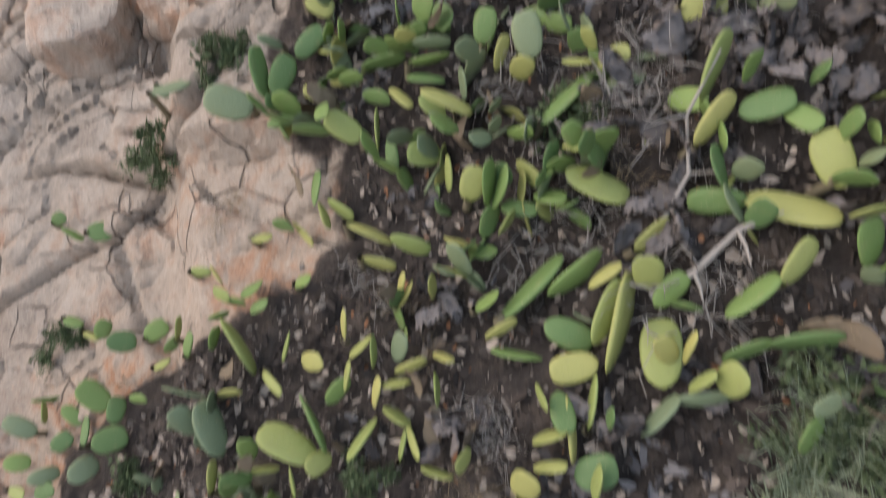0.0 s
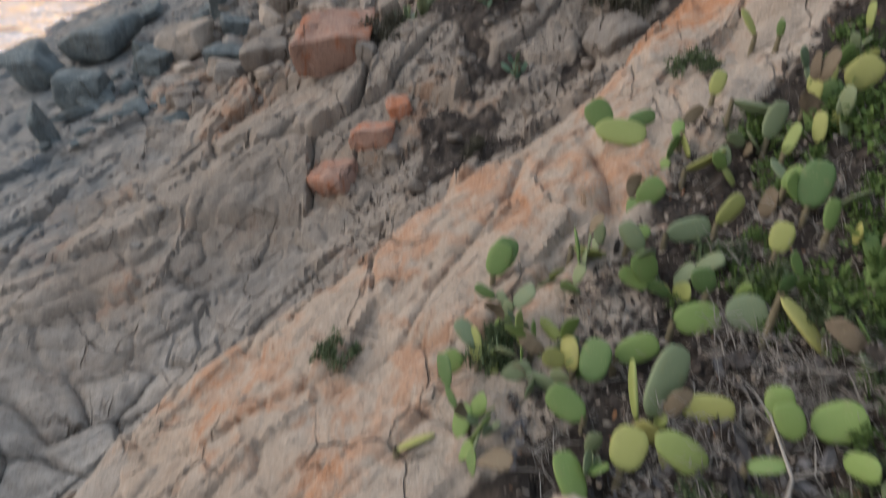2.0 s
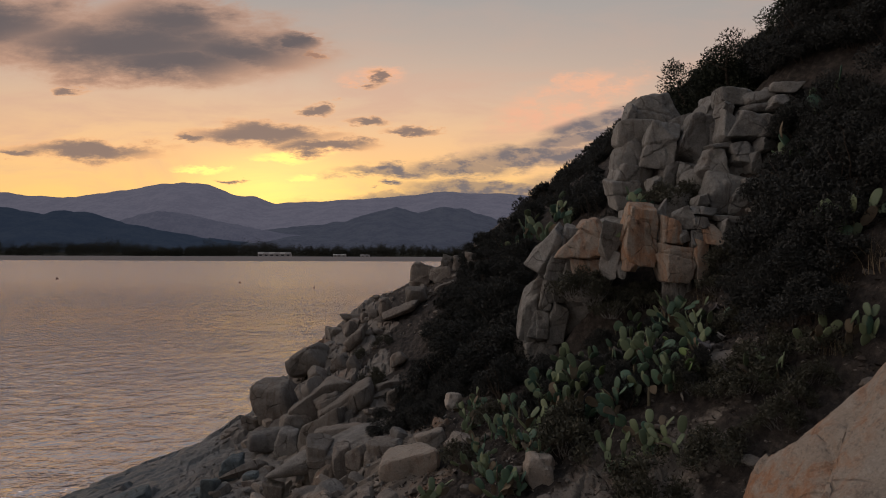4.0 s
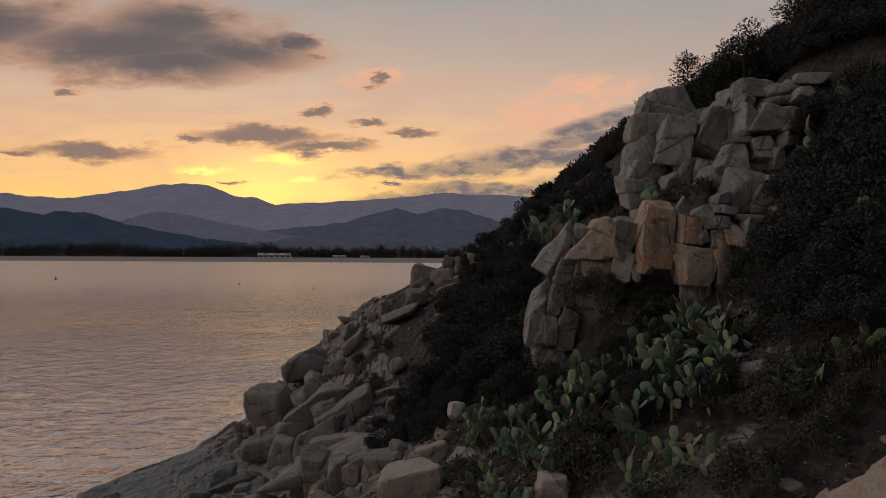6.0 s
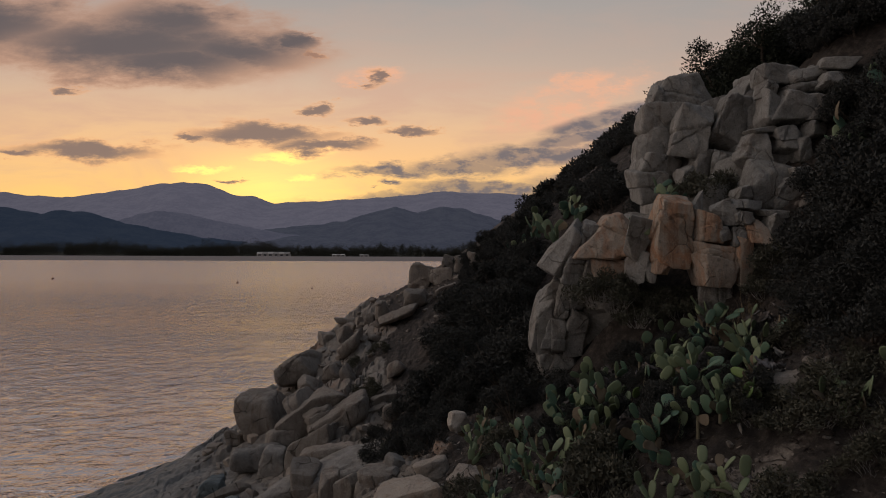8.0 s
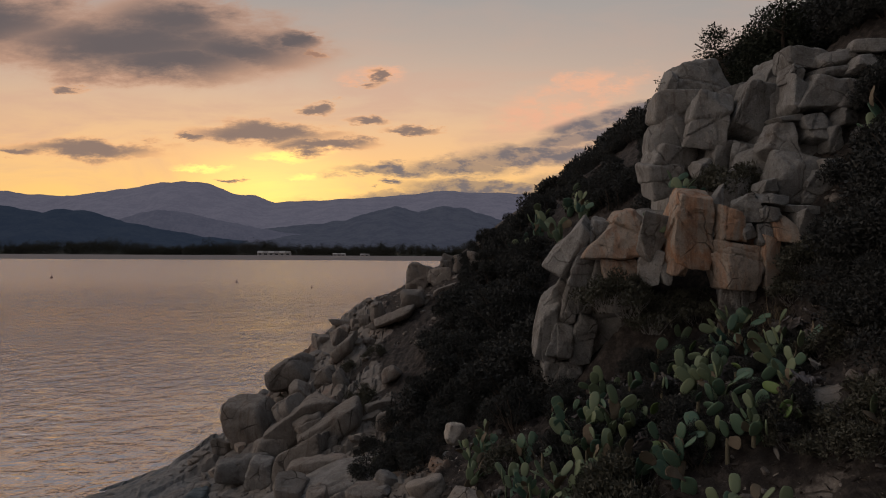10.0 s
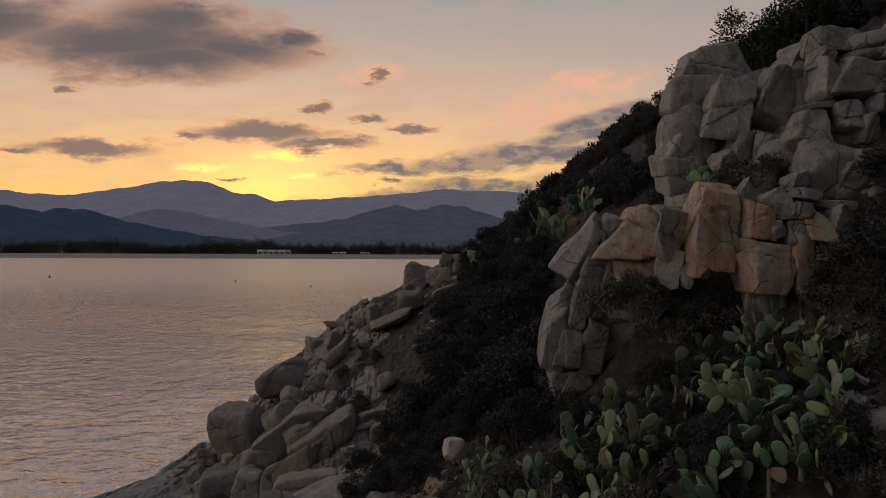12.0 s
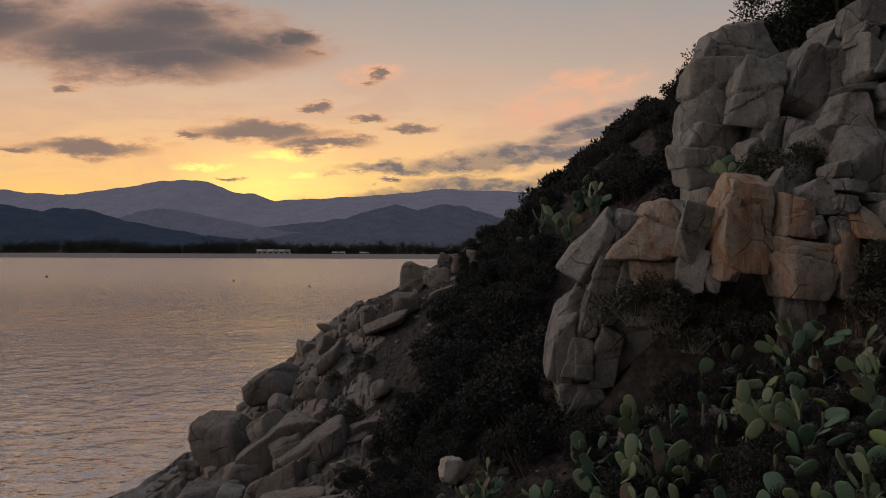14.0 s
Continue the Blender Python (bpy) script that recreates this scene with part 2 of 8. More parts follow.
ROCK_SLAB = rock_material("orange_stained_granite", 0.6, 0.1, 0.95, 1.0, 0.5, 0.35, 0.0)
ROCK_WASHED = rock_material("sea_washed_granite", 0.0, 0.95, 1.1, 1.0, 0.5, 0.35, -0.06, tint=(0.72, 0.96, 1.14))
ROCK_PALE = rock_material("pale_granite", 0.35, 0.0, 0.9, 1.0, 0.3, 0.35, -0.02)


def land_material():
    m, n, p = material("coastal_ground")
    vec = spot_of(n)
    rock, high = rock_nodes(n, vec, attribute(n, "orange"), attribute(n, "grey"), 1.0, 0.88)
    lump = n.noise(vec, 6, 6, 0.7)
    crumb = n.noise(vec, 45, 5, 0.75)
    earth = n.ramp(lump, (0.3, (0.017, 0.013, 0.012)), (0.5, (0.045, 0.036, 0.030)), (0.72, (0.13, 0.105, 0.085)))
    earth = n.mix(n.math("MULTIPLY", n.remap(crumb, 0.55, 0.7), 0.3), earth, (0.22, 0.185, 0.15))
    earth = n.mix(n.math("MULTIPLY", n.remap(crumb, 0.42, 0.3), 0.7), earth, (0.03, 0.023, 0.018))
    soil = n.remap(n.math("ADD", attribute(n, "soil"), n.math("MULTIPLY", n.math("SUBTRACT", lump, 0.5), 0.7)), 0.4, 0.6)
    wet = attribute(n, "wet")
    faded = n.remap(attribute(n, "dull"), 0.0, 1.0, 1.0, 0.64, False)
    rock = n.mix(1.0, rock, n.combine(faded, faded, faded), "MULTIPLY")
    rock = n.mix(n.math("MULTIPLY", wet, 0.75), rock, (0.042, 0.064, 0.078))
    n.feed(p.inputs["Base Color"], n.mix(soil, rock, earth))
    n.feed(p.inputs["Roughness"], n.math("SUBTRACT", 0.92, n.math("MULTIPLY", wet, 0.5)))
    eh = n.math("ADD", n.math("MULTIPLY", lump, 0.5), n.math("MULTIPLY", crumb, 0.5))
    h = n.math("ADD", n.math("MULTIPLY", eh, soil), n.math("MULTIPLY", high, n.math("SUBTRACT", 1.0, soil)))
    n.feed(p.inputs["Normal"], bump(n, h, 1.0, 0.075))
    return m


def sea_material():
    m, n, p = material("evening_sea")
    vec = spot_of(n)
    out = n.node("ShaderNodeSeparateXYZ", Vector=vec).outputs["Y"]
    n.feed(p.inputs["Base Color"], (0.20, 0.125, 0.135))
    p.inputs["IOR"].default_value = 7.5
    # ripples too small to tell apart blur the sky more with distance from the rocks
    n.feed(p.inputs["Roughness"], n.remap(out, 50, 300, 0.09, 0.24))

    def ripple(sx, sy, turn, detail, low, high=None):
        wave = n.math("SUBTRACT", n.noise(stretch(n, vec, sx, sy, 1, turn), 1.0, detail, 0.6, 0.4), 0.5)
        return n.math("MULTIPLY", wave, n.math("MULTIPLY", low, high) if high is not None else low)

    gust = n.remap(n.noise(stretch(n, vec, 0.03, 0.05, 1, 0.1), 1.0, 3, 0.6), 0.35, 0.65, 0.6, 1.4)
    h = n.math("ADD", ripple(1.0, 1.7, 0.15, 3, n.math("MULTIPLY", gust, 0.10), n.remap(out, 40, 120, 1.0, 0.2)), ripple(2.4, 4.2, 0.1, 3, n.math("MULTIPLY", gust, 0.045), n.remap(out, 30, 90, 1.0, 0.2)))
    h = n.math("ADD", h, ripple(0.75, 0.60, -0.06, 4, n.math("MULTIPLY", gust, 0.36)))
    h = n.math("ADD", h, ripple(0.30, 0.15, 0.06, 4, 1.15, n.remap(out, 50, 160)))
    h = n.math("ADD", h, ripple(0.09, 0.03, 0.04, 3, 3.6, n.remap(out, 150, 400)))
    n.feed(p.inputs["Normal"], bump(n, h, 1.0, 1.0))
    return m


def plain(name, colour, rough=0.8, vary=0.25, scale=8.0, metal=0.0, relief=0.02):
    """A simple surface with two scales of variation."""
    m, n, p = material(name)
    vec = spot_of(n)
    a, b = n.noise(vec, scale, 5, 0.6), n.noise(vec, scale * 7, 4, 0.65)
    dark, light = tuple(c * (1 - vary) for c in colour), tuple(min(1, c * (1 + vary)) for c in colour)
    col = n.mix(n.math("ADD", n.math("MULTIPLY", a, 0.65), n.math("MULTIPLY", b, 0.35)), dark, light)
    n.feed(p.inputs["Base Color"], col)
    p.inputs["Roughness"].default_value, p.inputs["Metallic"].default_value = rough, metal
    n.feed(p.inputs["Normal"], bump(n, b, 0.5, relief))
    return m


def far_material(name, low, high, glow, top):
    """Distant woods and rock; haze is put on as surface glow and bluish colour."""
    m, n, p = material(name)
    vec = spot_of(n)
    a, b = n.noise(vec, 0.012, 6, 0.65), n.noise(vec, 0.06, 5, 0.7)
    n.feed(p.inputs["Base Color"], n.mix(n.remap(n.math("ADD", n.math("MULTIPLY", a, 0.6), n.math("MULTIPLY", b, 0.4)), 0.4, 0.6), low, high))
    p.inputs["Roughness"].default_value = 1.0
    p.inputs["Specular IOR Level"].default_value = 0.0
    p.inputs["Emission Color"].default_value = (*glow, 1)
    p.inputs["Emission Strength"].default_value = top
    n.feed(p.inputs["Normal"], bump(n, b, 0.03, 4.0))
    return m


# ---- lie of the land ----
def step(a, b, v):
    s = np.clip((v - a) / (b - a), 0, 1)
    return s * s * (3 - 2 * s)


def lattice(ix, iy, seed):
    """A steady random number in 0..1 for each whole-numbered pair."""
    h = (ix.astype(np.int64) * 374761393 + iy.astype(np.int64) * 668265263 + seed * 974634547) & 0x7FFFFFFF
    h = ((h ^ (h >> 13)) * 1274126177) & 0x7FFFFFFF
    return ((h ^ (h >> 16)) & 0xFFFFF) / 1048575.0


def value(x, y, seed=0):
    ix, iy = np.floor(x), np.floor(y)
    fx, fy = x - ix, y - iy
    fx, fy = fx * fx * (3 - 2 * fx), fy * fy * (3 - 2 * fy)
    a, b = lattice(ix, iy, seed), lattice(ix + 1, iy, seed)
    c, d = lattice(ix, iy + 1, seed), lattice(ix + 1, iy + 1, seed)
    return (a * (1 - fx) + b * fx) * (1 - fy) + (c * (1 - fx) + d * fx) * fy - 0.5


def fbm(x, y, octaves=4, seed=0, gain=0.5):
    total, amp = 0.0, 1.0
    for i in range(octaves):
        total = total + amp * value(x, y, seed + i)
        x, y, amp = x * 2.03 + 7.1, y * 2.03 - 3.7, amp * gain
    return total


def joints(x, y, seed=0):
    """Cells of jointed rock: (a number and a tilt for each cell, distance to its edge)."""
    ix, iy = np.floor(x), np.floor(y)
    f1, f2 = np.full(np.shape(x), 9.0), np.full(np.shape(x), 9.0)
    own, ox, oy = np.zeros(np.shape(x)), np.zeros(np.shape(x)), np.zeros(np.shape(x))
    for i in (-1, 0, 1):
        for j in (-1, 0, 1):
            cx, cy = ix + i, iy + j
            px, py = cx + 0.1 + 0.8 * lattice(cx, cy, seed), cy + 0.1 + 0.8 * lattice(cx, cy, seed + 50)
            d = np.hypot(x - px, y - py)
            nearer = d < f1
            f2 = np.where(nearer, f1, np.minimum(f2, d))
            own = np.where(nearer, lattice(cx, cy, seed + 99), own)
            ox, oy = np.where(nearer, x - px, ox), np.where(nearer, y - py, oy)
            f1 = np.where(nearer, d, f1)
    return own, ox, oy, f2 - f1


def shore(y):
    """Where the rock meets the water."""
    return -13.2 + 3.9 * step(27, 37.5, y) + 2.0 * step(37, 46, y) - 3.0 * step(5, -8, y)


def behind_crest(x, y):
    """Metres beyond the crest of the near slab."""
    line = -0.651 * (x + 3.5) + 0.759 * (y - 4.6) + 0.25 * np.sin(0.9 * x + 0.5) + 0.12 + 0.22 * step(-3.0, -1.0, x) + 0.15 * step(0.5, 2.5, x)
    return np.where(x > 2.6, np.maximum(line, y - 9.75 + 0.15 * (x - 3.0)), line)


def soil_edge(x, y):
    """Over 0: earth with cactus upslope of the near slab; under 0: bare slab."""
    edge = np.interp(y, [-4, -0.3, 0.4, 0.9, 1.3, 1.9, 2.8, 3.8, 5.5, 6.6, 7.6, 10, 12], [-3.4, -2.4, -0.9, -0.45, -0.65, -1.05, -0.7, 0.15, 0.75, 1.7, 2.95, 5.2, 7.5])
    return x - edge


def ground(x, y):
    """Height of the land without its small forms."""
    x, y = np.asarray(x, float), np.asarray(y, float)
    xs = shore(y)
    low = 1.8 * (x - xs) / (-5.0 - xs)
    z = np.where(x > -5, 4.3 + 0.5 * x, np.where(x > xs, low, 0.35 * (x - xs)))
    # gully behind the near slab
    s = behind_crest(x, y)
    z = z - 1.3 * step(0.25, 1.3, s) * (1 - step(2.5, 6.0, s)) * step(-9, -4, x)
    z = z + 0.28 * step(-2.2, -0.3, s) * (1 - step(0.1, 0.9, s)) * step(-3.8, -2.5, x) * step(4.0, 1.5, x)
    z = z + 0.72 * np.clip(x - 2.8, 0, 1.8) * step(-2.6, -0.5, s) * (1 - step(0.1, 1.0, s))
    # foot of the slab's broken end
    z = z - 0.65 * step(-1.9, -2.5, x + 0.15 * (y - 4)) * step(4.6, 3.9, y + 0.6 * (x + 2.8)) * step(-9, -5, x)
    # spur out to the point
    z = z + 3.4 * step(23.5, 38.5, y) * step(-11.5, -3.0, x + 0.0 * y) * (1 - 0.25 * step(44, 60, y))
    # steep hillside
    x0 = np.interp(y, [8, 12, 15.5, 18.3, 19.4, 20.6], [8.0, 6.8, 6.0, 5.5, 4.3, 2.7])
    rise = np.interp(y, [0, 12, 18, 22, 25, 42, 60], [0.45, 0.6, 0.78, 0.74, 0.40, 0.24, 0.30])
    z = z + rise * np.maximum(0, x - x0 + 0.3) * (1 - 0.55 * step(9, 30, x))
    return z


# ---- land and sea ----
def mesh_of(name, verts, faces, smooth=True):
    """A mesh from arrays of points and of equal-sided faces."""
    me = bpy.data.meshes.new(name)
    verts, faces = np.asarray(verts, np.float32), np.asarray(faces, np.int32)
    k = faces.shape[1]
    me.vertices.add(len(verts))
    me.vertices.foreach_set("co", verts.ravel())
    me.loops.add(faces.size)
    me.loops.foreach_set("vertex_index", faces.ravel())
    me.polygons.add(len(faces))
    me.polygons.foreach_set("loop_start", np.arange(0, faces.size, k, dtype=np.int32))
    me.polygons.foreach_set("loop_total", np.full(len(faces), k, dtype=np.int32))
    me.polygons.foreach_set("use_smooth", np.full(len(faces), smooth))
    me.update(calc_edges=True)
    return me


def sheet(name, xs, ys, height):
    """A sheet over the given lines of x and y; height gives z for arrays."""
    x, y = np.meshgrid(xs, ys)
    z = height(x, y)
    nx, ny = len(xs), len(ys)
    i = np.arange(nx * ny).reshape(ny, nx)
    quads = np.stack([i[:-1, :-1], i[:-1, 1:], i[1:, 1:], i[1:, :-1]], -1).reshape(-1, 4)
    return mesh_of(name, np.stack([x, y, z], -1).reshape(-1, 3), quads), x.ravel(), y.ravel()


def lines(*stretches):
    """Grid lines from (start, end, spacing) stretches."""
    return np.unique(np.concatenate([np.arange(a, b, d) for a, b, d in stretches] + [np.array([stretches[-1][1]])]).round(4))


def soil_share(x, y):
    n = fbm(x * 0.8, y * 0.8, 5, 11) * 1.5
    s = behind_crest(x, y)
    near = step(-0.35, 0.45, soil_edge(x, y) + 0.75 * n) * step(0.3, -0.4, s) * (1 - step(1.5, 2.5, x) * step(-1.7, -1.1, s + 0.5 * n))
    gully = step(0.1, 0.5, n - 0.02) * step(1.0, 2.2, s) * step(-4.0, 0.5, x) * step(0.9, 1.6, np.hypot(x + 1.57, y - 11.31))
    field = step(-1.2, 0.4, x + 0.9 * n + 0.12 * (y - 16)) * step(3.5, 5.5, s)
    bushes = step(-1.0, 0.4, x + n) * step(19, 22, y)
    spur = step(0.15, 0.5, n + 0.15) * step(21, 25, y) * step(-5.5, -3.0, x)
    hill = step(3.0, 4.5, x + n) * step(0.6, 1.8, s)
    return np.maximum.reduce([near, gully, field, bushes, spur * 0.8, hill])


def land_height(x, y):
    z = ground(x, y)
    s = behind_crest(x, y)
    soil = soil_share(x, y)
    wx, wy = fbm(x * 0.7, y * 0.7, 2, 21) * 0.42, fbm(x * 0.7, y * 0.7, 2, 31) * 0.42
    turn = 0.12 + 0.58 * step(1.6, 3.6, y)                   # the grain swings round towards the crest
    a = np.cos(turn) * x + np.sin(turn) * (y - 2.5) + wx
    b = -np.sin(turn) * x + np.cos(turn) * (y - 2.5) + wy
    slab = step(-4.6, -3.4, x) * step(0.5, 0.1, s) * step(2.4, 3.4, y + 0.3 * x + 0.4 * fbm(x, y, 2, 33))   # the sound near slab
    rough = 1 - 0.75 * slab
    zero = np.zeros_like(z)

    def blocks(u, v, seed, lift, tip, cut, wide, pillow, lip=0.13):
        own, ox, oy, edge = joints(u, v, seed)
        k = np.floor(own * 9999)
        out = lift * (own - 0.5) + tip * ((lattice(k, zero, 5) - 0.5) * ox + (lattice(k, zero, 6) - 0.5) * oy)
        return out * step(0.0, lip, edge) + pillow * np.sqrt(np.clip(edge, 0, 0.6)) - cut * (1 - step(0.0, wide, edge))

    low = step(2.6, 1.2, z + 0.8 * wx)                       # worn shelf near the water
    mass = step(1.5, 3.0, s) * step(9.0, 6.5, s) * (1 - low)      # sounder rock in the gully
    soft = (1 - 0.6 * low) * (1 - 0.3 * mass)
    rock = rough * soft * blocks(a / 1.9, b / 1.05, 3, 0.52, 0.6, 0.20, 0.06, 0.05 + 0.05 * low)
    rock = rock + rough * (1 - 0.5 * low) * (1 - 0.45 * mass) * blocks(a / 0.62 + 0.6 * wx, b / 0.36 + 0.6 * wy, 8, 0.13, 0.24, 0.09, 0.10, 0.03 + 0.04 * low)
    shelf = low * step(9.5, 7.5, y)
    rock = rock * (1 - 0.6 * shelf) + shelf * rough * blocks(x / 0.95 + 1.5 * wx, y / 0.6 + 1.5 * wy, 27, 0.14, 0.3, 0.11, 0.07, 0.14)
    rock = rock + slab * blocks(a / 1.5, b / 1.0, 13, 0.10, 0.22, 0.045, 0.03, 0.03, 0.06)
    rock = rock + slab * blocks(a / 0.62 + 0.3 * wx, b / 0.55 + 0.3 * wy, 15, 0.02, 0.06, 0.012, 0.04, 0.012, 0.06)
    rock = rock * (1 - 0.5 * step(3.2, 1.8, y))
    rock = rock + 0.09 * fbm(a * 0.6, b * 1.0, 2, 41) + 0.04 * fbm(x * 6, y * 6, 4, 45)
    fine = step(9.6, 8.4, x) * step(-3.0, -1.0, y)           # small crumbs only where the sheet is close-meshed
    earth = 0.14 * fbm(x * 1.6, y * 1.6, 2, 51) + fine * (0.05 * fbm(x * 6.6, y * 6.6, 2, 53) + 0.12 * fbm(x * 7, y * 7, 4, 57)) - 0.06
    fade = np.where(z < -0.6, 0.3, 1.0)
    z = z + fade * (rock * (1 - soil) + earth * soil)
    return np.where(x > shore(y) + 2.5, np.maximum(z, 0.35 + 0.25 * fbm(x * 1.5, y * 1.5, 3, 47)), z)


X_LINES = lines((-60, -18, 2.0), (-18, -14, 0.25), (-14, -9, 0.10), (-9, -4.5, 0.055), (-4.5, 3.5, 0.036), (3.5, 9, 0.08), (9, 20, 0.25), (20, 60, 1.0))
Y_LINES = lines((-40, -8, 1.6), (-8, -1.3, 0.2), (-1.3, 9, 0.036), (9, 20, 0.055), (20, 28, 0.09), (28, 45, 0.15), (45, 75, 0.4), (75, 140, 2.5))
me, gx, gy = sheet("ground", X_LINES, Y_LINES, land_height)
gz = ground(gx, gy)
RUST_AT = (-1.57, 11.31)      # a rust-red face in the gully
layers = {
    "soil": soil_share(gx, gy),
    "orange": np.clip(0.2 + 0.52 * step(-2.8, -0.6, behind_crest(gx, gy)) * step(1.2, 0.2, behind_crest(gx, gy)) * step(-4, -2, gx) * step(4.0, 1.5, gx) + 0.35 * step(2.6, 1.6, gy) * step(-3.4, -2.6, gx)
                      + 0.5 * step(0.05, 0.35, fbm(gx * 0.5, gy * 0.5, 3, 61)) + 0.8 * step(0.75, 0.2, np.hypot(gx - RUST_AT[0], gy - RUST_AT[1]) + 0.4 * fbm(gx * 2, gy * 2, 3, 63)), 0, 1),
    "grey": np.clip(step(2.2, 0.8, gz + 1.2 * fbm(gx * 0.6, gy * 0.6, 3, 71)) * 0.85 + 0.35 * step(24, 30, gy), 0, 1),
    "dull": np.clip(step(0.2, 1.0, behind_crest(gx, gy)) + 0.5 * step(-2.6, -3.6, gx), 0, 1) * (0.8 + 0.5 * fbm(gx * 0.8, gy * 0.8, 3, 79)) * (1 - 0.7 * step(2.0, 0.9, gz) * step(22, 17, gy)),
    "wet": step(1.35 + 0.3 * step(22, 17, gy), 0.55 + 0.2 * step(22, 17, gy), gz + 0.9 * step(10.5, 7.5, gy) + 1.0 * fbm(gx * 0.8, gy * 0.8, 3, 75) + 0.6 * step(28, 36, gy)),
}
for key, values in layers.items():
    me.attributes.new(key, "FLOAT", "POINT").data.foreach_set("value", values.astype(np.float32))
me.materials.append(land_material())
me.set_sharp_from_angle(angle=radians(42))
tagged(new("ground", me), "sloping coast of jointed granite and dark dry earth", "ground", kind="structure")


def swell(x, y):
    far = np.clip((72 - y) / 40, 0, 1)
    return far * (0.08 * fbm(x * 0.20 + 3, y * 0.5, 2, 81) + 0.04 * fbm(x * 0.55, y * 1.3, 2, 87) + 0.035 * fbm(x * 1.3, y * 2.6, 1, 89))


sea_x = lines((-1600, -200, 100), (-200, -60, 8), (-60, -4, 0.26), (-4, 60, 8), (60, 1600, 110))
sea_y = lines((-300, -20, 20), (-20, 12, 1.6), (12, 75, 0.15), (75, 200, 4), (200, 1400, 60))
me, _, _ = sheet("sea", sea_x, sea_y, swell)
me.materials.append(sea_material())
tagged(new("sea", me), "calm rippled sea reflecting the sunset", "sea", kind="structure")


# ---- far shore, woods and mountains ----
def part(name, me, mat, parent=None, label="", at=None):
    """Links a mesh as one object, under a thing or a part."""
    if mat is not None and not me.materials:
        me.materials.append(mat)
    ob = new(name, me)
    if parent is not None:
        ob.parent = parent
    if at is not None:
        ob.matrix_basis = at
    if label:
        tagged(ob, label)
    return ob


def plain_height(x, y):
    return 7.0 * step(1100, 1345, y) - 1.0 * step(1120, 1090, y) + 14 * step(1700, 2600, y)


SAND = plain("pale_sand", (0.20, 0.178, 0.172), 0.95, 0.15, 0.05)
FAR_EARTH = plain("dark_scrub", (0.035, 0.04, 0.03), 1.0, 0.3, 0.02)
me, fx, fy = sheet("far_coast", lines((-3600, 3600, 60)), lines((780, 1420, 20), (1420, 4800, 120)), plain_height)
me.materials.append(SAND)
me.materials.append(FAR_EARTH)
centre = np.array([p.center[1] for p in me.polygons])
me.polygons.foreach_set("material_index", (centre > 1352).astype(np.int32))
tagged(new("far_coast", me), "low coastal plain with a pale sandy beach", "coast", kind="structure")


def ridge(name, far, skyline, depth, mat, seed, label):
    """A mountain ridge: its skyline as slopes of sight (sideways, upward), with spurs running down towards the bay."""
    us = np.array([p[0] for p in skyline])
    vs = np.array([p[1] for p in skyline])
    xs = np.linspace(us[0] * far, us[-1] * far, 420)
    ys = np.linspace(0, 1, 46)

    def height(x, t):
        top = 8.2 + np.interp(x / far, us, vs) * far
        top = top + far * 0.0022 * fbm(x * 22 / far * 3, x * 0 + seed, 4, seed)
        spur = fbm(x * 16 / far + 2.0 * t, t * 3.0, 5, seed + 9)
        return top * np.clip(t ** 0.85 * (1 + 0.16 * spur * np.sin(math.pi * t)), 0, 1.02) - 20 * (1 - t)

    x, t = np.meshgrid(xs, ys)
    z = height(x, t)
    y = far - depth * (1 - t) + 0.06 * depth * fbm(x * 14 / far, t * 2, 3, seed + 3)
    i = np.arange(x.size).reshape(x.shape)
    quads = np.stack([i[:-1, :-1], i[:-1, 1:], i[1:, 1:], i[1:, :-1]], -1).reshape(-1, 4)
    me = mesh_of(name, np.stack([x, y, z], -1).reshape(-1, 3), quads)
    me.materials.append(mat)
    return tagged(new(name, me), label, "mountain", kind="structure")


# painted haze: the farther the ridge, the paler its colour and stronger its glow
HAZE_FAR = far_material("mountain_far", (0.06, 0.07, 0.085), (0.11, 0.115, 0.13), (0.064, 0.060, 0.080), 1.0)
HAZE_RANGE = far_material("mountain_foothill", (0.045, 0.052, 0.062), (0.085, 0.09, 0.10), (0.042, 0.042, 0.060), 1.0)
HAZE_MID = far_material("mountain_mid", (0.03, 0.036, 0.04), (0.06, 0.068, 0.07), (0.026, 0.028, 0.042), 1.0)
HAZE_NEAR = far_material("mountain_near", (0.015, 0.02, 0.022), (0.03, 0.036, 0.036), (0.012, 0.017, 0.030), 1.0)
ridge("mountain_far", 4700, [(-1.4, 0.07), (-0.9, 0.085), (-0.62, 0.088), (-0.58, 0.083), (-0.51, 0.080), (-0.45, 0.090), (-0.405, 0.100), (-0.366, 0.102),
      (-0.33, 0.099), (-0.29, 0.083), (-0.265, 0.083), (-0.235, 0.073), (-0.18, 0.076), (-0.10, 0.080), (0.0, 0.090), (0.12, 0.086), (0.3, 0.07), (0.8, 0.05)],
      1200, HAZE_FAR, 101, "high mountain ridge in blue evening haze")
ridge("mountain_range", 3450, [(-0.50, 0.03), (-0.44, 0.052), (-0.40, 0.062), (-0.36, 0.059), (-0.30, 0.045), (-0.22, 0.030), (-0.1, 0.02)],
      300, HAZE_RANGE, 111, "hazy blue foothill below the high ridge")
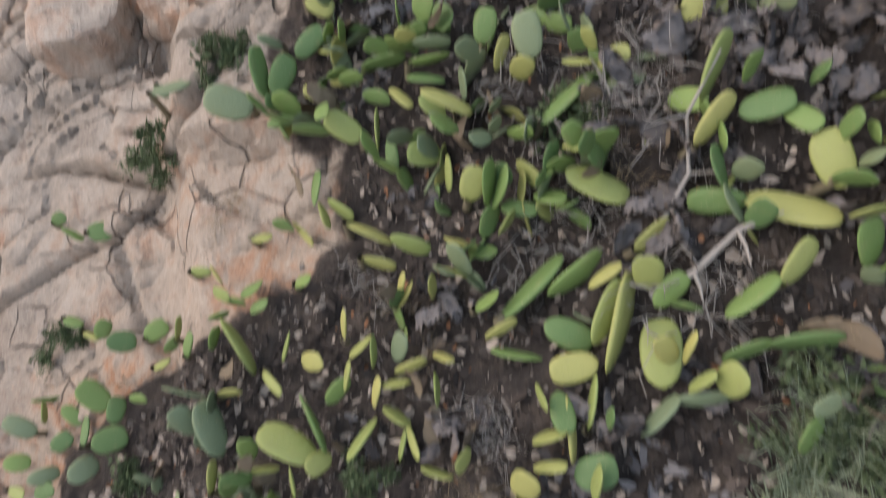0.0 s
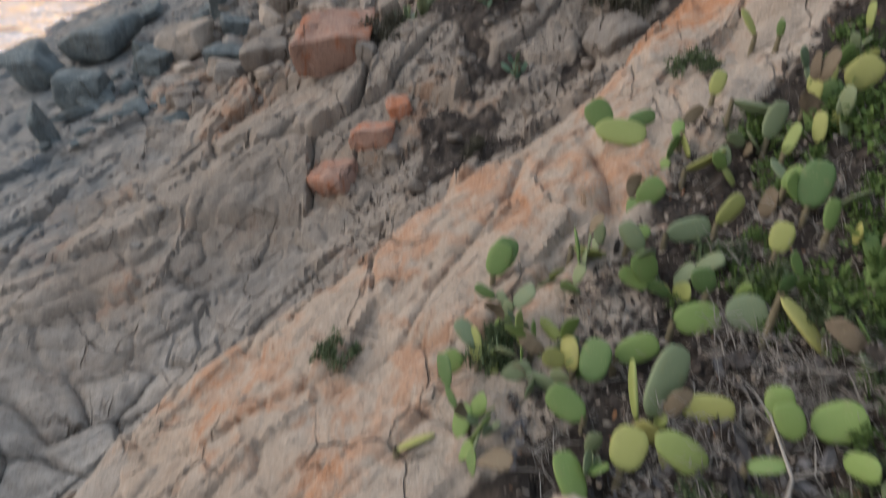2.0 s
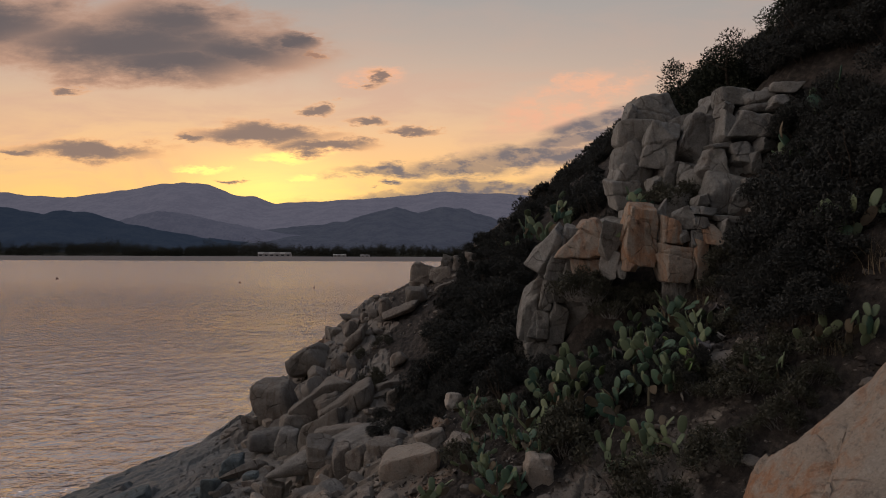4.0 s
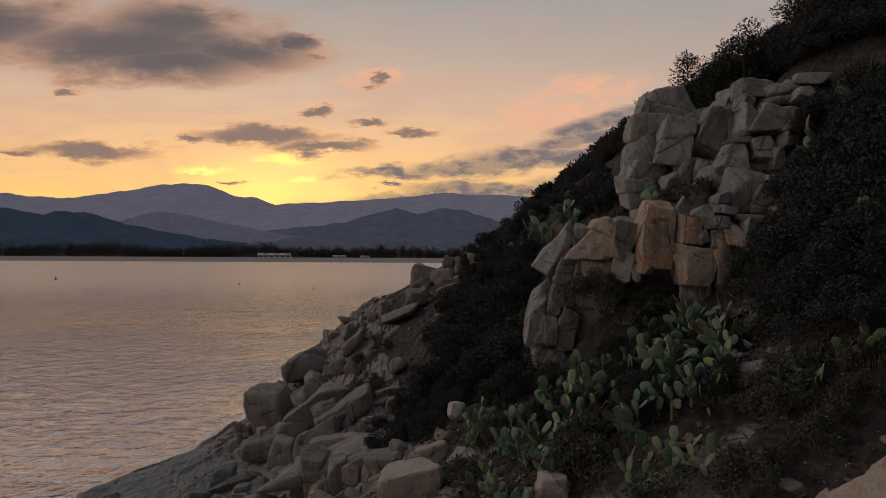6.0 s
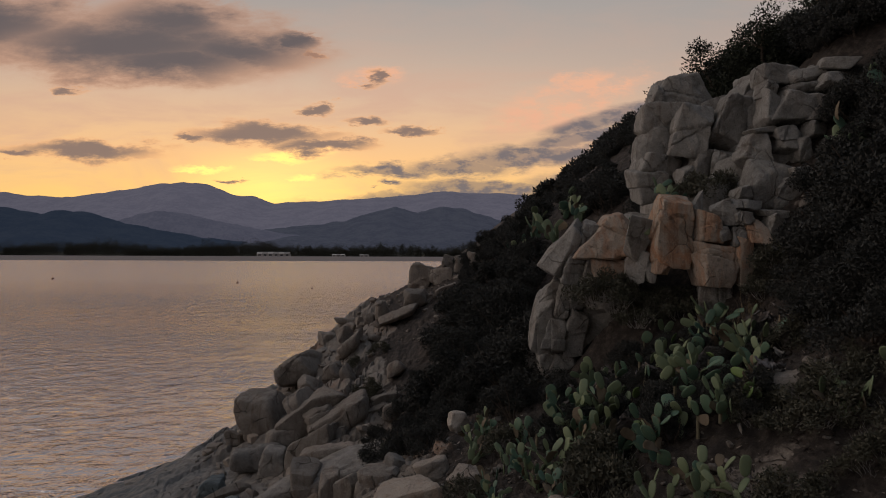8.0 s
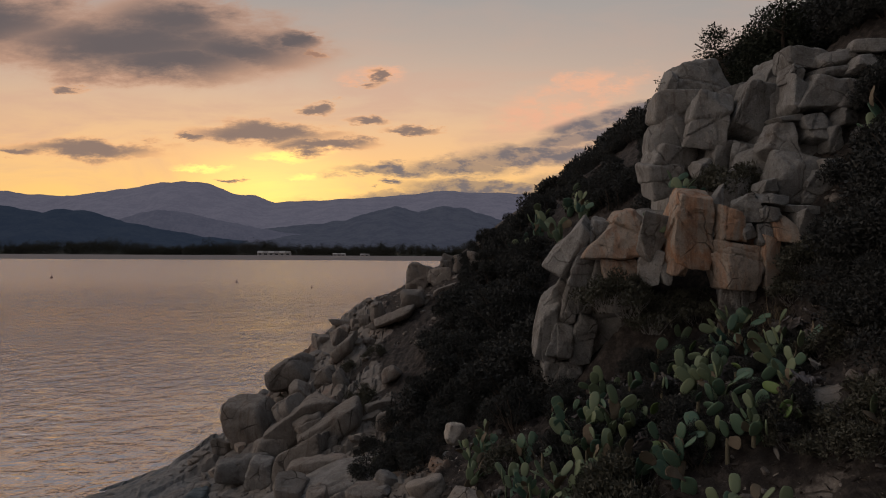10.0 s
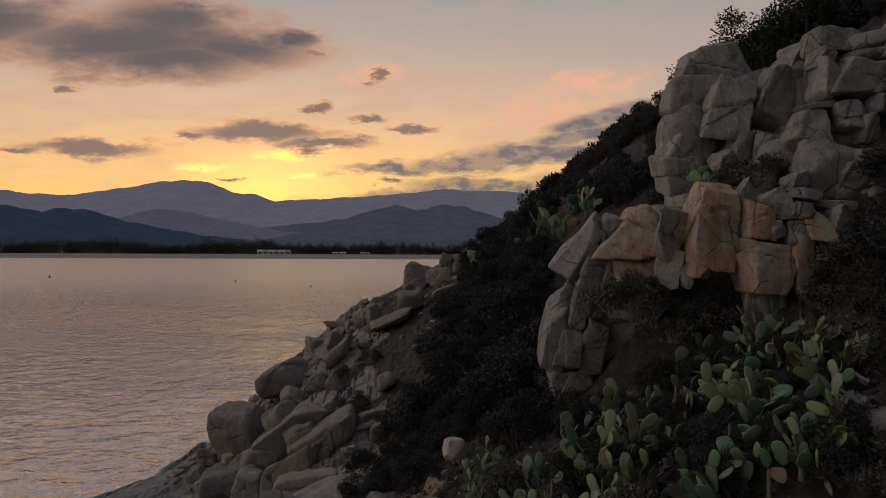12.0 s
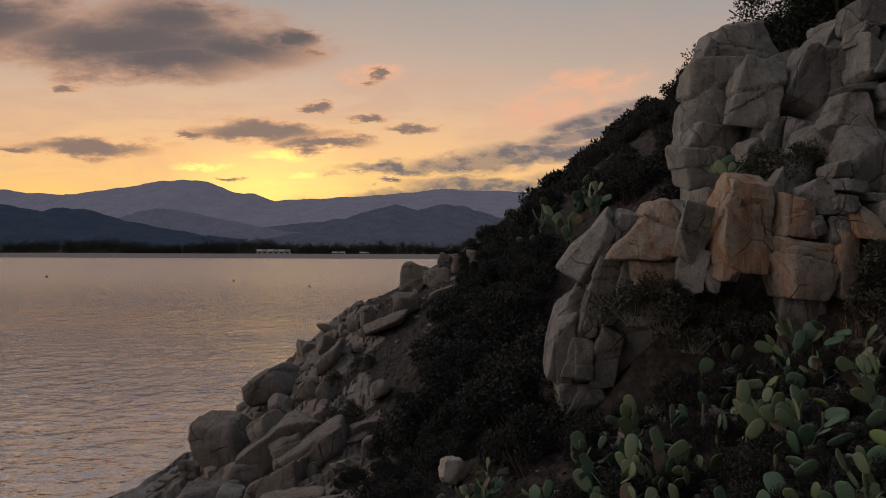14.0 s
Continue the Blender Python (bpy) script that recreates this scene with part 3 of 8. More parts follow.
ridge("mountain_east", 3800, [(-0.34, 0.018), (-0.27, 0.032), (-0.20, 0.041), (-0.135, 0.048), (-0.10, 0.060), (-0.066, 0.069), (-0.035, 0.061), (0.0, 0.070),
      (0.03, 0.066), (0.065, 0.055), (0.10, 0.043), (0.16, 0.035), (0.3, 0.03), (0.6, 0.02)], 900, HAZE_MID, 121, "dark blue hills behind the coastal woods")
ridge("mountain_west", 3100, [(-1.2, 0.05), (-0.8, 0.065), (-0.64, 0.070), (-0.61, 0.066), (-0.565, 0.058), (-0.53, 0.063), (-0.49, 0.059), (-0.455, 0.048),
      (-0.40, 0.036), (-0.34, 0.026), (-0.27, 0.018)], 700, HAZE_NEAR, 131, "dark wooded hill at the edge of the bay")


def leaf_cloud(centres, radii, count, size, seed, flat=0.8, droop=0.0):
    """Triangular leaves scattered in balls: points and faces."""
    rng = np.random.default_rng(seed)
    k = len(centres)
    which = rng.integers(0, k, count)
    d = rng.normal(size=(count, 3))
    d /= np.linalg.norm(d, axis=1)[:, None]
    r = rng.random(count)[:, None] ** 0.45
    c = np.asarray(centres)[which] + d * r * np.asarray(radii)[which][:, None] * np.array([1, 1, flat])
    a = rng.normal(size=(count, 3)) + d * 0.8
    a[:, 2] += 0.4 - droop
    a /= np.linalg.norm(a, axis=1)[:, None]
    b = np.cross(a, rng.normal(size=(count, 3)))
    b /= np.linalg.norm(b, axis=1)[:, None] + 1e-6
    s = size * (0.6 + 0.8 * rng.random(count))[:, None]
    verts = np.stack([c - b * s * 0.28, c + a * s, c + b * s * 0.28], 1).reshape(-1, 3)
    return verts, np.arange(count * 3).reshape(-1, 3)


def foliage(name, dark, light, rough=0.7, size=9.0):
    m, n, p = material(name)
    geo = n.node("ShaderNodeNewGeometry")
    rnd = geo.outputs["Random Per Island"]
    a = n.noise(geo.outputs["Position"], size, 3)
    col = n.mix(n.math("ADD", n.math("MULTIPLY", rnd, 0.6), n.math("MULTIPLY", a, 0.4)), dark, light)
    n.feed(p.inputs["Base Color"], col)
    p.inputs["Roughness"].default_value = rough
    p.inputs["Specular IOR Level"].default_value = 0.25
    return m


FAR_WOOD = foliage("far_woods", (0.024, 0.025, 0.018), (0.045, 0.045, 0.032), 0.9, 0.05)
rng = np.random.default_rng(5)
cs, rs = [], []
for i in range(2300):
    x = rng.uniform(-1250, 900)
    y = 1362 + 280 * rng.random() ** 1.3
    clump = float(fbm(np.array([x * 0.010]), np.array([y * 0.004]), 3, 7)[0])
    h = (13 + 9 * rng.random() ** 2 + 13 * clump) * (1.0 + 0.0016 * (y - 1362))
    base = float(plain_height(np.array([x]), np.array([y]))[0])
    wide = rng.uniform(0.38, 0.62)
    for k in range(4):
        cs.append((x + rng.normal() * 2.2, y, base + h * (0.18 + 0.22 * k)))
        rs.append(max(1.2, h * (wide - 0.06 * k)))
for x, h in ((-442, 38), (-450, 35), (-434, 31), (-630, 30), (-640, 28), (-116, 31), (-75, 27), (38, 29), (-335, 24), (-250, 24), (-560, 26), (-20, 27)):
    for k in range(6):
        cs.append((x * 1.03 + rng.normal() * 1.5, 1396, 4 + h * (0.2 + 0.14 * k)))
        rs.append(h * (0.20 - 0.015 * k))
v, f = leaf_cloud(cs, rs, 380000, 1.7, 9, 1.0)
me = mesh_of("coastal_woods", v, f, False)
me.materials.append(FAR_WOOD)
tagged(new("coastal_woods", me), "dark uneven band of pine woods along the beach", "trees", kind="stuff")

# buildings behind the beach
WHITE = plain("white_paint", (0.46, 0.44, 0.42), 0.7, 0.08, 0.4)
ROOF = plain("grey_roof", (0.28, 0.265, 0.25), 0.8, 0.12, 0.3)
PANE = plain("dark_pane", (0.03, 0.035, 0.04), 0.2, 0.1, 0.5)


def slab_mesh(name, lo, hi, taper=0.0):
    """A box from corner to corner; taper draws its top in along y, as a pitched roof."""
    bm = bmesh.new()
    bmesh.ops.create_cube(bm, size=1)
    for v in bm.verts:
        t = taper if v.co.z > 0 else 0
        v.co = Vector((lo[0] + (v.co.x + 0.5) * (hi[0] - lo[0]), (lo[1] + hi[1]) / 2 + v.co.y * (hi[1] - lo[1]) * (1 - t), lo[2] + (v.co.z + 0.5) * (hi[2] - lo[2])))
    bmesh.ops.bevel(bm, geom=bm.edges[:], offset=0.05, segments=1, affect="EDGES")
    me = bpy.data.meshes.new(name)
    bm.to_mesh(me)
    bm.free()
    return me


def beach_house(x, y, width, height, bays, label):
    """A long low pavilion: walls, pitched roof, windows."""
    root = new("beach_pavilion")
    z = float(plain_height(np.array([x]), np.array([y]))[0])
    root.location = (x, y, z)
    part("wall", slab_mesh("wall", (-width / 2, 0, 0), (width / 2, 10, height * 0.55)), WHITE, root)
    for k in range(bays):
        w = width / bays
        part("roof", slab_mesh("roof", (-width / 2 + k * w - 0.4, -1.2, height * 0.55 + 0.02), (-width / 2 + (k + 1) * w - 0.5, 11.2, height), 0.85), WHITE if k % 2 == 0 else ROOF, root)
        part("window", slab_mesh("window", (-width / 2 + (k + 0.25) * w, -0.25, height * 0.12), (-width / 2 + (k + 0.75) * w, 0.06, height * 0.42)), PANE, root)
    return tagged(root, label, "building")


beach_house(-318, 1352, 62, 8.2, 6, "long white pavilion with pitched roofs on the beach")
beach_house(-196, 1354, 24, 4.6, 3, "small pale beach pavilion below dark pines")
beach_house(-148, 1356, 17, 4.2, 2, "small pale beach pavilion below dark pines")

# mooring buoys
BUOY_RED = plain("faded_red", (0.20, 0.07, 0.05), 0.6, 0.2, 3)


def buoy(x, y, size):
    root = new("buoy")
    root.location = (x, y, 0.0)
    prof = [(0.05, -0.5), (0.36, -0.35), (0.5, 0.0), (0.42, 0.32), (0.2, 0.5), (0.06, 0.56)]
    v = [(r * math.cos(2 * math.pi * i / 14) * size, r * math.sin(2 * math.pi * i / 14) * size, h * size) for r, h in prof for i in range(14)]
    f = [(k * 14 + i, k * 14 + (i + 1) % 14, (k + 1) * 14 + (i + 1) % 14, (k + 1) * 14 + i) for k in range(5) for i in range(14)]
    part("float", mesh_of("float", v, f), BUOY_RED, root)
    pole = [((0, 0, 0.5 * size), 0.05 * size), ((0, 0, 1.2 * size), 0.05 * size), ((0, 0, 1.6 * size), 0.10 * size)]
    v, f = [], []
    for k, (p, r) in enumerate(pole):
        v += [(r * math.cos(math.pi * i / 3), r * math.sin(math.pi * i / 3), p[2]) for i in range(6)]
    f = [(k * 6 + i, k * 6 + (i + 1) % 6, k * 6 + 6 + (i + 1) % 6, k * 6 + 6 + i) for k in range(2) for i in range(6)]
    part("pole", mesh_of("pole", v, f), BUOY_RED, root)
    return tagged(root, "small faded red buoy floating on the sea", "buoy", "buoys in the bay")


buoy(-131, 246, 1.0)
buoy(-61, 218, 0.7)
buoy(-33, 186, 0.5)


# ---- stones ----
def noise3(p, scale, octaves, seed):
    """Soft noise on points in space."""
    total, amp = 0.0, 1.0
    for i in range(octaves):
        q = p * scale
        total = total + amp * (value(q[:, 0] + 0.7 * q[:, 2], q[:, 1] - 0.6 * q[:, 2], seed + i) + value(q[:, 2] + 0.5 * q[:, 1], q[:, 0] + 9, seed + 20 + i))
        scale, amp = scale * 2.1, amp * 0.5
    return total


def box_grid(n):
    """The faces of a cube of half-width 1, each n by n."""
    verts, faces, index = [], [], {}
    line = np.linspace(-1, 1, n + 1)

    def put(p):
        key = tuple(np.round(p, 5))
        if key not in index:
            index[key] = len(verts)
            verts.append(p)
        return index[key]

    for axis in range(3):
        for side in (-1, 1):
            u, w = (axis + 1) % 3, (axis + 2) % 3
            for i in range(n):
                for j in range(n):
                    ring = []
                    for a, b in ((i, j), (i + 1, j), (i + 1, j + 1), (i, j + 1)):
                        p = [0, 0, 0]
                        p[axis], p[u], p[w] = side, line[a], line[b]
                        ring.append(put(p))
                    faces.append(ring if side > 0 else ring[::-1])
    return np.array(verts, float), np.array(faces)


BOX = {n: box_grid(n) for n in (6, 12, 20, 30)}


def stone_mesh(name, size, seed, crisp=20.0, cuts=9, rough=0.05, detail=10, square=True, taper=0.0):
    """A broken stone: the solid inside some planes, with its edges worn a little. size: width, depth, height in metres."""
    rng = np.random.default_rng(seed)
    v, f = BOX[detail]
    d = v / np.linalg.norm(v, axis=1)[:, None]
    normals, reach = [], []
    if square:
        for axis in range(3):
            for side in (-1, 1):
                n = rng.normal(size=3) * 0.17
                n[axis] = side
                normals.append(n / np.linalg.norm(n))
                reach.append(rng.uniform(0.90, 1.0))
    for _ in range(cuts):
        n = rng.normal(size=3)
        n /= np.linalg.norm(n)
        normals.append(n)
        reach.append(np.sum(np.abs(n)) * rng.uniform(0.66, 0.88) if square else rng.uniform(0.72, 1.0))
    along = np.clip(d @ np.array(normals).T / np.array(reach), 0, None)
    p = d / (np.sum(along ** crisp, axis=1) ** (1 / crisp))[:, None]
    half = np.array(size) / 2
    p = p * np.stack([1 - taper * p[:, 2], np.ones(len(p)), np.ones(len(p))], -1)
    q = p * half
    mean = float(np.mean(half))
    low = float(np.min(half))
    out = d
    lump = noise3(q / mean, 1.1, 4, seed)
    chip = noise3(q / mean, 2.4, 4, seed + 7)
    q = q + out * (low * rough * (lump * 1.5 + 1.2 * np.minimum(chip, 0.05)))[:, None]
    for _ in range(2 if detail > 10 else 1):     # a joint or two right across the stone
        n = rng.normal(size=3) * np.array([1, 0.4, 1])
        n /= np.linalg.norm(n)
        off = q @ n - rng.uniform(-0.4, 0.4) * mean + 0.05 * mean * noise3(q / mean, 3.0, 2, seed + 5)
        q = q - out * (0.06 * low * np.clip(1 - np.abs(off) / (0.07 * mean), 0, 1))[:, None]
        q = q + out * (0.05 * low * np.sign(off))[:, None]
    me = mesh_of(name, q, f)
    me.set_sharp_from_angle(angle=radians(34))
    return me


def set_in(x, y, size, sink=0.3):
    """Height of a stone's middle so that it beds into the land."""
    px = np.array([x, x - size[0] * 0.3, x + size[0] * 0.3, x, x])
    py = np.array([y, y, y, y - size[1] * 0.3, y + size[1] * 0.3])
    return float(np.mean(land_height(px, py))) + size[2] * (0.5 - sink)


def boulder(x, y, z, size, turn, lean, seed, mat, label, blocky=3.2, group="boulders on the shore", name="boulder"):
    detail = 20 if max(size) > 1.2 else 12
    me = stone_mesh(name, size, seed, 30.0 if blocky > 7 else 18.0 if blocky > 5 else (13.0 if blocky >= 3 else 5.0), 3 if blocky > 7 else 8 if blocky > 5 else (11 if blocky >= 2.9 else 34), 0.09, detail, blocky >= 3)
    me.materials.append(mat)
    ob = new(name, me)
    ob.matrix_basis = pose(x, y, z, 0, lean, turn)
    return tagged(ob, label, "boulder", group)


# ---- the rock outcrop: jointed blocks, each (x, y, z, width, depth, height, lean, taper, rusty) ----
PILLAR = [
    (4.87, 22.15, 11.91, 0.38, 0.8, 0.83, 12, 0.2, 0),
    (5.54, 22.25, 12.15, 1.16, 1.1, 1.01, 6, 0.3, 0),
    (5.13, 22.15, 11.38, 1.31, 1.1, 0.73, 4, 0.1, 0),
    (5.0, 22.1, 10.83, 1.1, 1.0, 0.7, 6, 0, 0),
    (4.91, 22.05, 10.34, 1.05, 1.0, 0.55, 4, 0, 0),
    (4.77, 22.05, 9.94, 0.97, 1.1, 0.77, 2, -0.2, 0),
]
MIDDLE = [
    (5.45, 21.3, 11.03, 0.78, 0.8, 1.12, 14, 0, 0),
    (6.2, 21.9, 11.72, 0.99, 0.8, 0.35, -20, 0.1, 0),
    (5.62, 21.2, 10.34, 0.35, 0.6, 0.61, 8, 0.2, 0),
    (5.26, 21.05, 10.06, 0.37, 0.5, 0.35, -10, 0.2, 0),
    (6.31, 21.25, 11.29, 0.69, 0.9, 1.32, 22, 0.1, 0),
    (6.77, 21.35, 12.09, 0.43, 0.7, 0.52, 18, 0.2, 0),
    (6.11, 20.95, 10.31, 0.6, 0.7, 0.56, 2, 0.1, 0),
    (5.78, 20.45, 9.89, 0.47, 0.5, 0.27, -16, 0.1, 0),
    (5.79, 19.3, 9.5, 0.31, 0.4, 0.27, 0, 0.3, 0),
]
CREST = [
    (6.92, 20.35, 12.13, 0.82, 0.9, 0.47, 4, 0.25, 0),
    (6.64, 20.15, 11.74, 0.31, 0.6, 0.39, 10, 0, 0),
    (7.41, 20.15, 12.02, 0.7, 0.9, 0.31, -4, 0.2, 0),
    (7.32, 20.05, 11.76, 0.78, 0.8, 0.21, -3, 0, 0),
    (7.19, 19.95, 11.34, 0.99, 1.1, 0.73, 2, 0.12, 0),
    (6.58, 19.95, 11.29, 0.39, 0.7, 0.73, 8, 0, 0),
    (7.94, 19.85, 12.21, 0.7, 0.9, 0.26, 2, 0.1, 0),
    (7.93, 19.85, 11.82, 0.75, 1.0, 0.53, 0, 0, 0),
    (7.37, 19.75, 10.83, 0.51, 0.7, 0.38, -8, 0.3, 0),
]
SHOULDER = [
    (6.25, 19.95, 10.45, 0.52, 0.8, 0.69, 14, 0.1, 0),
    (6.46, 19.95, 10.86, 0.52, 0.7, 0.16, -9, 0, 0),
    (6.88, 19.8, 10.62, 0.6, 0.8, 0.62, -4, 0.2, 0),
    (7.08, 19.65, 10.4, 0.38, 0.7, 0.59, -10, 0.15, 0),
    (7.49, 19.85, 10.35, 0.28, 0.7, 0.64, 0, 0, 0),
    (6.61, 19.8, 9.65, 1.4, 1.3, 0.95, 0, 0.05, 0),
    (6.7, 19.4, 9.47, 0.58, 0.9, 0.7, 0, 0.15, 0),
    (6.86, 19.25, 9.92, 0.45, 0.6, 0.22, 2, 0, 0),
    (7.3, 19.55, 9.59, 0.38, 0.7, 0.5, -6, 0.2, 0),
    (7.65, 19.35, 10.23, 0.59, 0.9, 0.9, 0, 0.1, 0),
]
RUSTY = [
    (4.4, 19.3, 8.74, 0.92, 0.9, 1.45, 3, 0.14, 1),
    (4.84, 19.4, 8.88, 0.31, 0.8, 1.01, 5, 0.1, 0),
    (4.93, 19.0, 8.82, 0.4, 0.8, 0.64, -3, 0.15, 1),
    (5.28, 19.1, 9.06, 0.5, 0.8, 0.48, -6, 0.1, 0),
    (5.18, 18.85, 8.68, 0.28, 0.5, 0.28, 0, 0.1, 0),
    (5.67, 18.95, 9.25, 0.54, 0.7, 0.22, 3, 0.1, 0),
    (5.43, 18.8, 8.99, 0.17, 0.5, 0.28, 2, 0, 0),
    (5.58, 18.75, 8.98, 0.24, 0.5, 0.27, 6, 0.3, 0),
    (5.47, 18.8, 8.62, 0.26, 0.6, 0.49, 0, 0, 0),
]
RUSTY_END = [
    (5.71, 18.7, 8.74, 0.36, 0.6, 0.39, 0, 0.05, 1),
    (6.08, 18.8, 8.68, 0.35, 0.8, 0.71, -3, 0.1, 0),
    (6.07, 18.8, 9.09, 0.53, 0.6, 0.14, 3, 0, 0),
    (5.05, 18.95, 8.13, 0.77, 1.0, 0.89, 2, 0.05, 1),
    (5.52, 18.85, 8.12, 0.3, 0.9, 0.83, -3, 0.05, 1),
    (3.81, 19.7, 8.58, 0.42, 0.8, 0.91, 13, 0.05, 0),
    (3.73, 19.75, 8.07, 0.36, 0.7, 0.74, 9, -0.1, 0),
    (3.96, 19.65, 8.05, 0.25, 0.7, 0.57, 6, 0, 0),
    (4.11, 19.25, 8.1, 0.31, 0.6, 0.41, 6, 0, 1),
]
NOSE = [
    (3.43, 20.2, 8.65, 0.88, 1.0, 1.01, 4, 0.3, 1),
    (3.3, 20.15, 7.91, 0.72, 0.9, 0.61, 0, -0.25, 1),
    (2.52, 20.7, 8.38, 0.55, 1.0, 1.18, 33, 0.1, 0),
    (3.02, 20.7, 8.69, 0.5, 0.8, 0.68, 14, 0.2, 0),
    (2.72, 20.5, 8.06, 0.45, 0.8, 0.79, 20, 0.05, 0),
    (2.97, 20.35, 8.0, 0.27, 0.7, 0.82, 14, 0, 0),
]
HANGING = [
    (2.4, 21.3, 7.48, 0.38, 0.7, 0.55, 16, 0.1, 0),
    (2.08, 21.3, 6.66, 0.48, 0.8, 1.31, 10, 0.1, 0),
    (2.55, 21.15, 7.31, 0.35, 0.8, 1.03, 11, 0.1, 0),
    (2.75, 21.05, 7.38, 0.3, 0.7, 0.7, 7, 0, 0),
    (2.39, 21.1, 6.52, 0.49, 0.8, 0.84, 9, 0.2, 0),
    (2.8, 21.1, 6.6, 0.47, 0.8, 0.98, 7, 0.1, 0),
    (3.09, 21.35, 7.0, 0.38, 0.8, 0.95, 13, 0, 0),
    (2.18, 21.2, 5.81, 0.38, 0.6, 0.69, 4, -0.5, 0),
    (2.56, 21.2, 5.9, 0.59, 0.7, 0.42, -13, 0.1, 0),
    (4.08, 21.75, 6.7, 1.18, 0.9, 1.47, 6, 0.1, 0),
    (4.67, 19.95, 7.06, 0.54, 0.7, 0.82, 4, 0.2, 0),
]
FOOT = [
    (5.71, 19.15, 7.36, 0.55, 0.8, 0.85, -4, 0.1, 0),
    (5.15, 19.25, 7.28, 0.65, 0.8, 0.9, 6, 0.1, 0),
    (6.22, 19.1, 7.8, 0.4, 0.8, 0.91, -4, 0.15, 0),
]

# ---- boulders, each (x, y, z, (width, depth, height), lean, material, blockiness) ----
POINT_A = [
    (-6.15, 29.14, 2.82, (1.36, 1.6, 1.58), -15, ROCK, 3.2),
    (-5.72, 32.72, 3.77, (1.63, 1.69, 1.1), -25, ROCK, 3.2),
    (-15.54, 90.73, -2.15, (2.28, 2.01, 2.16), 0, ROCK, 3.2),
    (-19.18, 119.39, -3.26, (3.31, 2.91, 2.66), 0, ROCK, 3.2),
    (-5.08, 35.93, 4.62, (0.85, 0.75, 0.67), 0, ROCK, 3.2),
    (-15.67, 109.83, -2.37, (1.67, 1.47, 1.63), 0, ROCK, 3.2),
    (-16.26, 119.18, -2.61, (3.15, 1.84, 1.55), 0, ROCK, 3.2),
    (-4.08, 34.09, 5, (0.8, 0.71, 0.66), 0, ROCK, 3.2),
    (-4.04, 35.23, 5.23, (0.58, 0.44, 0.37), 0, ROCK, 3.2),
    (-4.65, 38.64, 5.22, (1.2, 0.47, 0.31), 4, ROCK, 3.2),
    (-3.53, 35.05, 5.52, (0.49, 0.39, 0.33), 0, ROCK, 3.2),
]
POINT_B = [
    (-3.13, 34.36, 5.63, (0.48, 0.43, 0.51), 0, ROCK, 3.2),
    (-3.65, 32.08, 4.82, (1.02, 1.2, 0.52), -38, ROCK, 3.2),
    (-2.62, 34.21, 5.99, (0.54, 0.82, 0.95), -8, ROCK, 3.2),
    (-1.91, 33.08, 5.94, (1.68, 1.1, 0.41), -18, ROCK, 3.2),
    (-1.21, 33.72, 6.52, (0.93, 0.92, 0.79), -10, ROCK, 3.2),
    (-1.13, 36.31, 7.35, (1.12, 1.2, 1.27), 8, ROCK, 3.2),
    (-0.02, 33.45, 6.94, (0.9, 0.78, 0.29), -25, ROCK, 3.2),
    (0.13, 37.34, 7.93, (0.68, 0.6, 0.7), 0, ROCK, 3.2),
    (0.72, 35.75, 7.93, (0.79, 0.7, 0.64), 0, ROCK, 3.2),
    (-0.19, 35.45, 7.42, (1, 0.82, 0.69), 0, ROCK, 3.2),
    (1.31, 35.21, 8.09, (0.86, 0.71, 0.6), 0, ROCK, 3.2),
]
SHORE_A = [
    (-4.97, 30.65, 3.61, (0.56, 1.39, 0.65), -45, ROCK, 3.2),
    (-4.77, 28.75, 3.3, (0.64, 1.65, 1.13), -42, ROCK, 3.2),
    (-3.83, 27.26, 3.25, (1.03, 1.14, 0.83), -30, ROCK, 3.2),
    (-3.44, 26.52, 3.09, (0.44, 0.49, 0.43), -20, ROCK, 3.2),
    (-5.02, 27.51, 2.51, (1.23, 0.94, 0.68), 5, ROCK, 3.2),
    (-7.08, 29.24, 2.07, (0.58, 0.51, 0.55), 0, ROCK, 3.2),
    (-4.12, 30.86, 4.02, (0.64, 0.72, 0.64), -20, ROCK, 3.2),
    (-3.5, 30.03, 4.1, (0.48, 0.67, 0.66), -20, ROCK, 3.2),
    (-1.72, 28.6, 4.54, (0.61, 0.66, 0.44), -35, ROCK, 3.2),
    (-1.95, 26.96, 3.89, (0.96, 0.52, 0.3), -8, ROCK, 3.2),
    (-1.62, 25.39, 3.8, (0.48, 0.47, 0.55), 0, ROCK, 3.2),
]
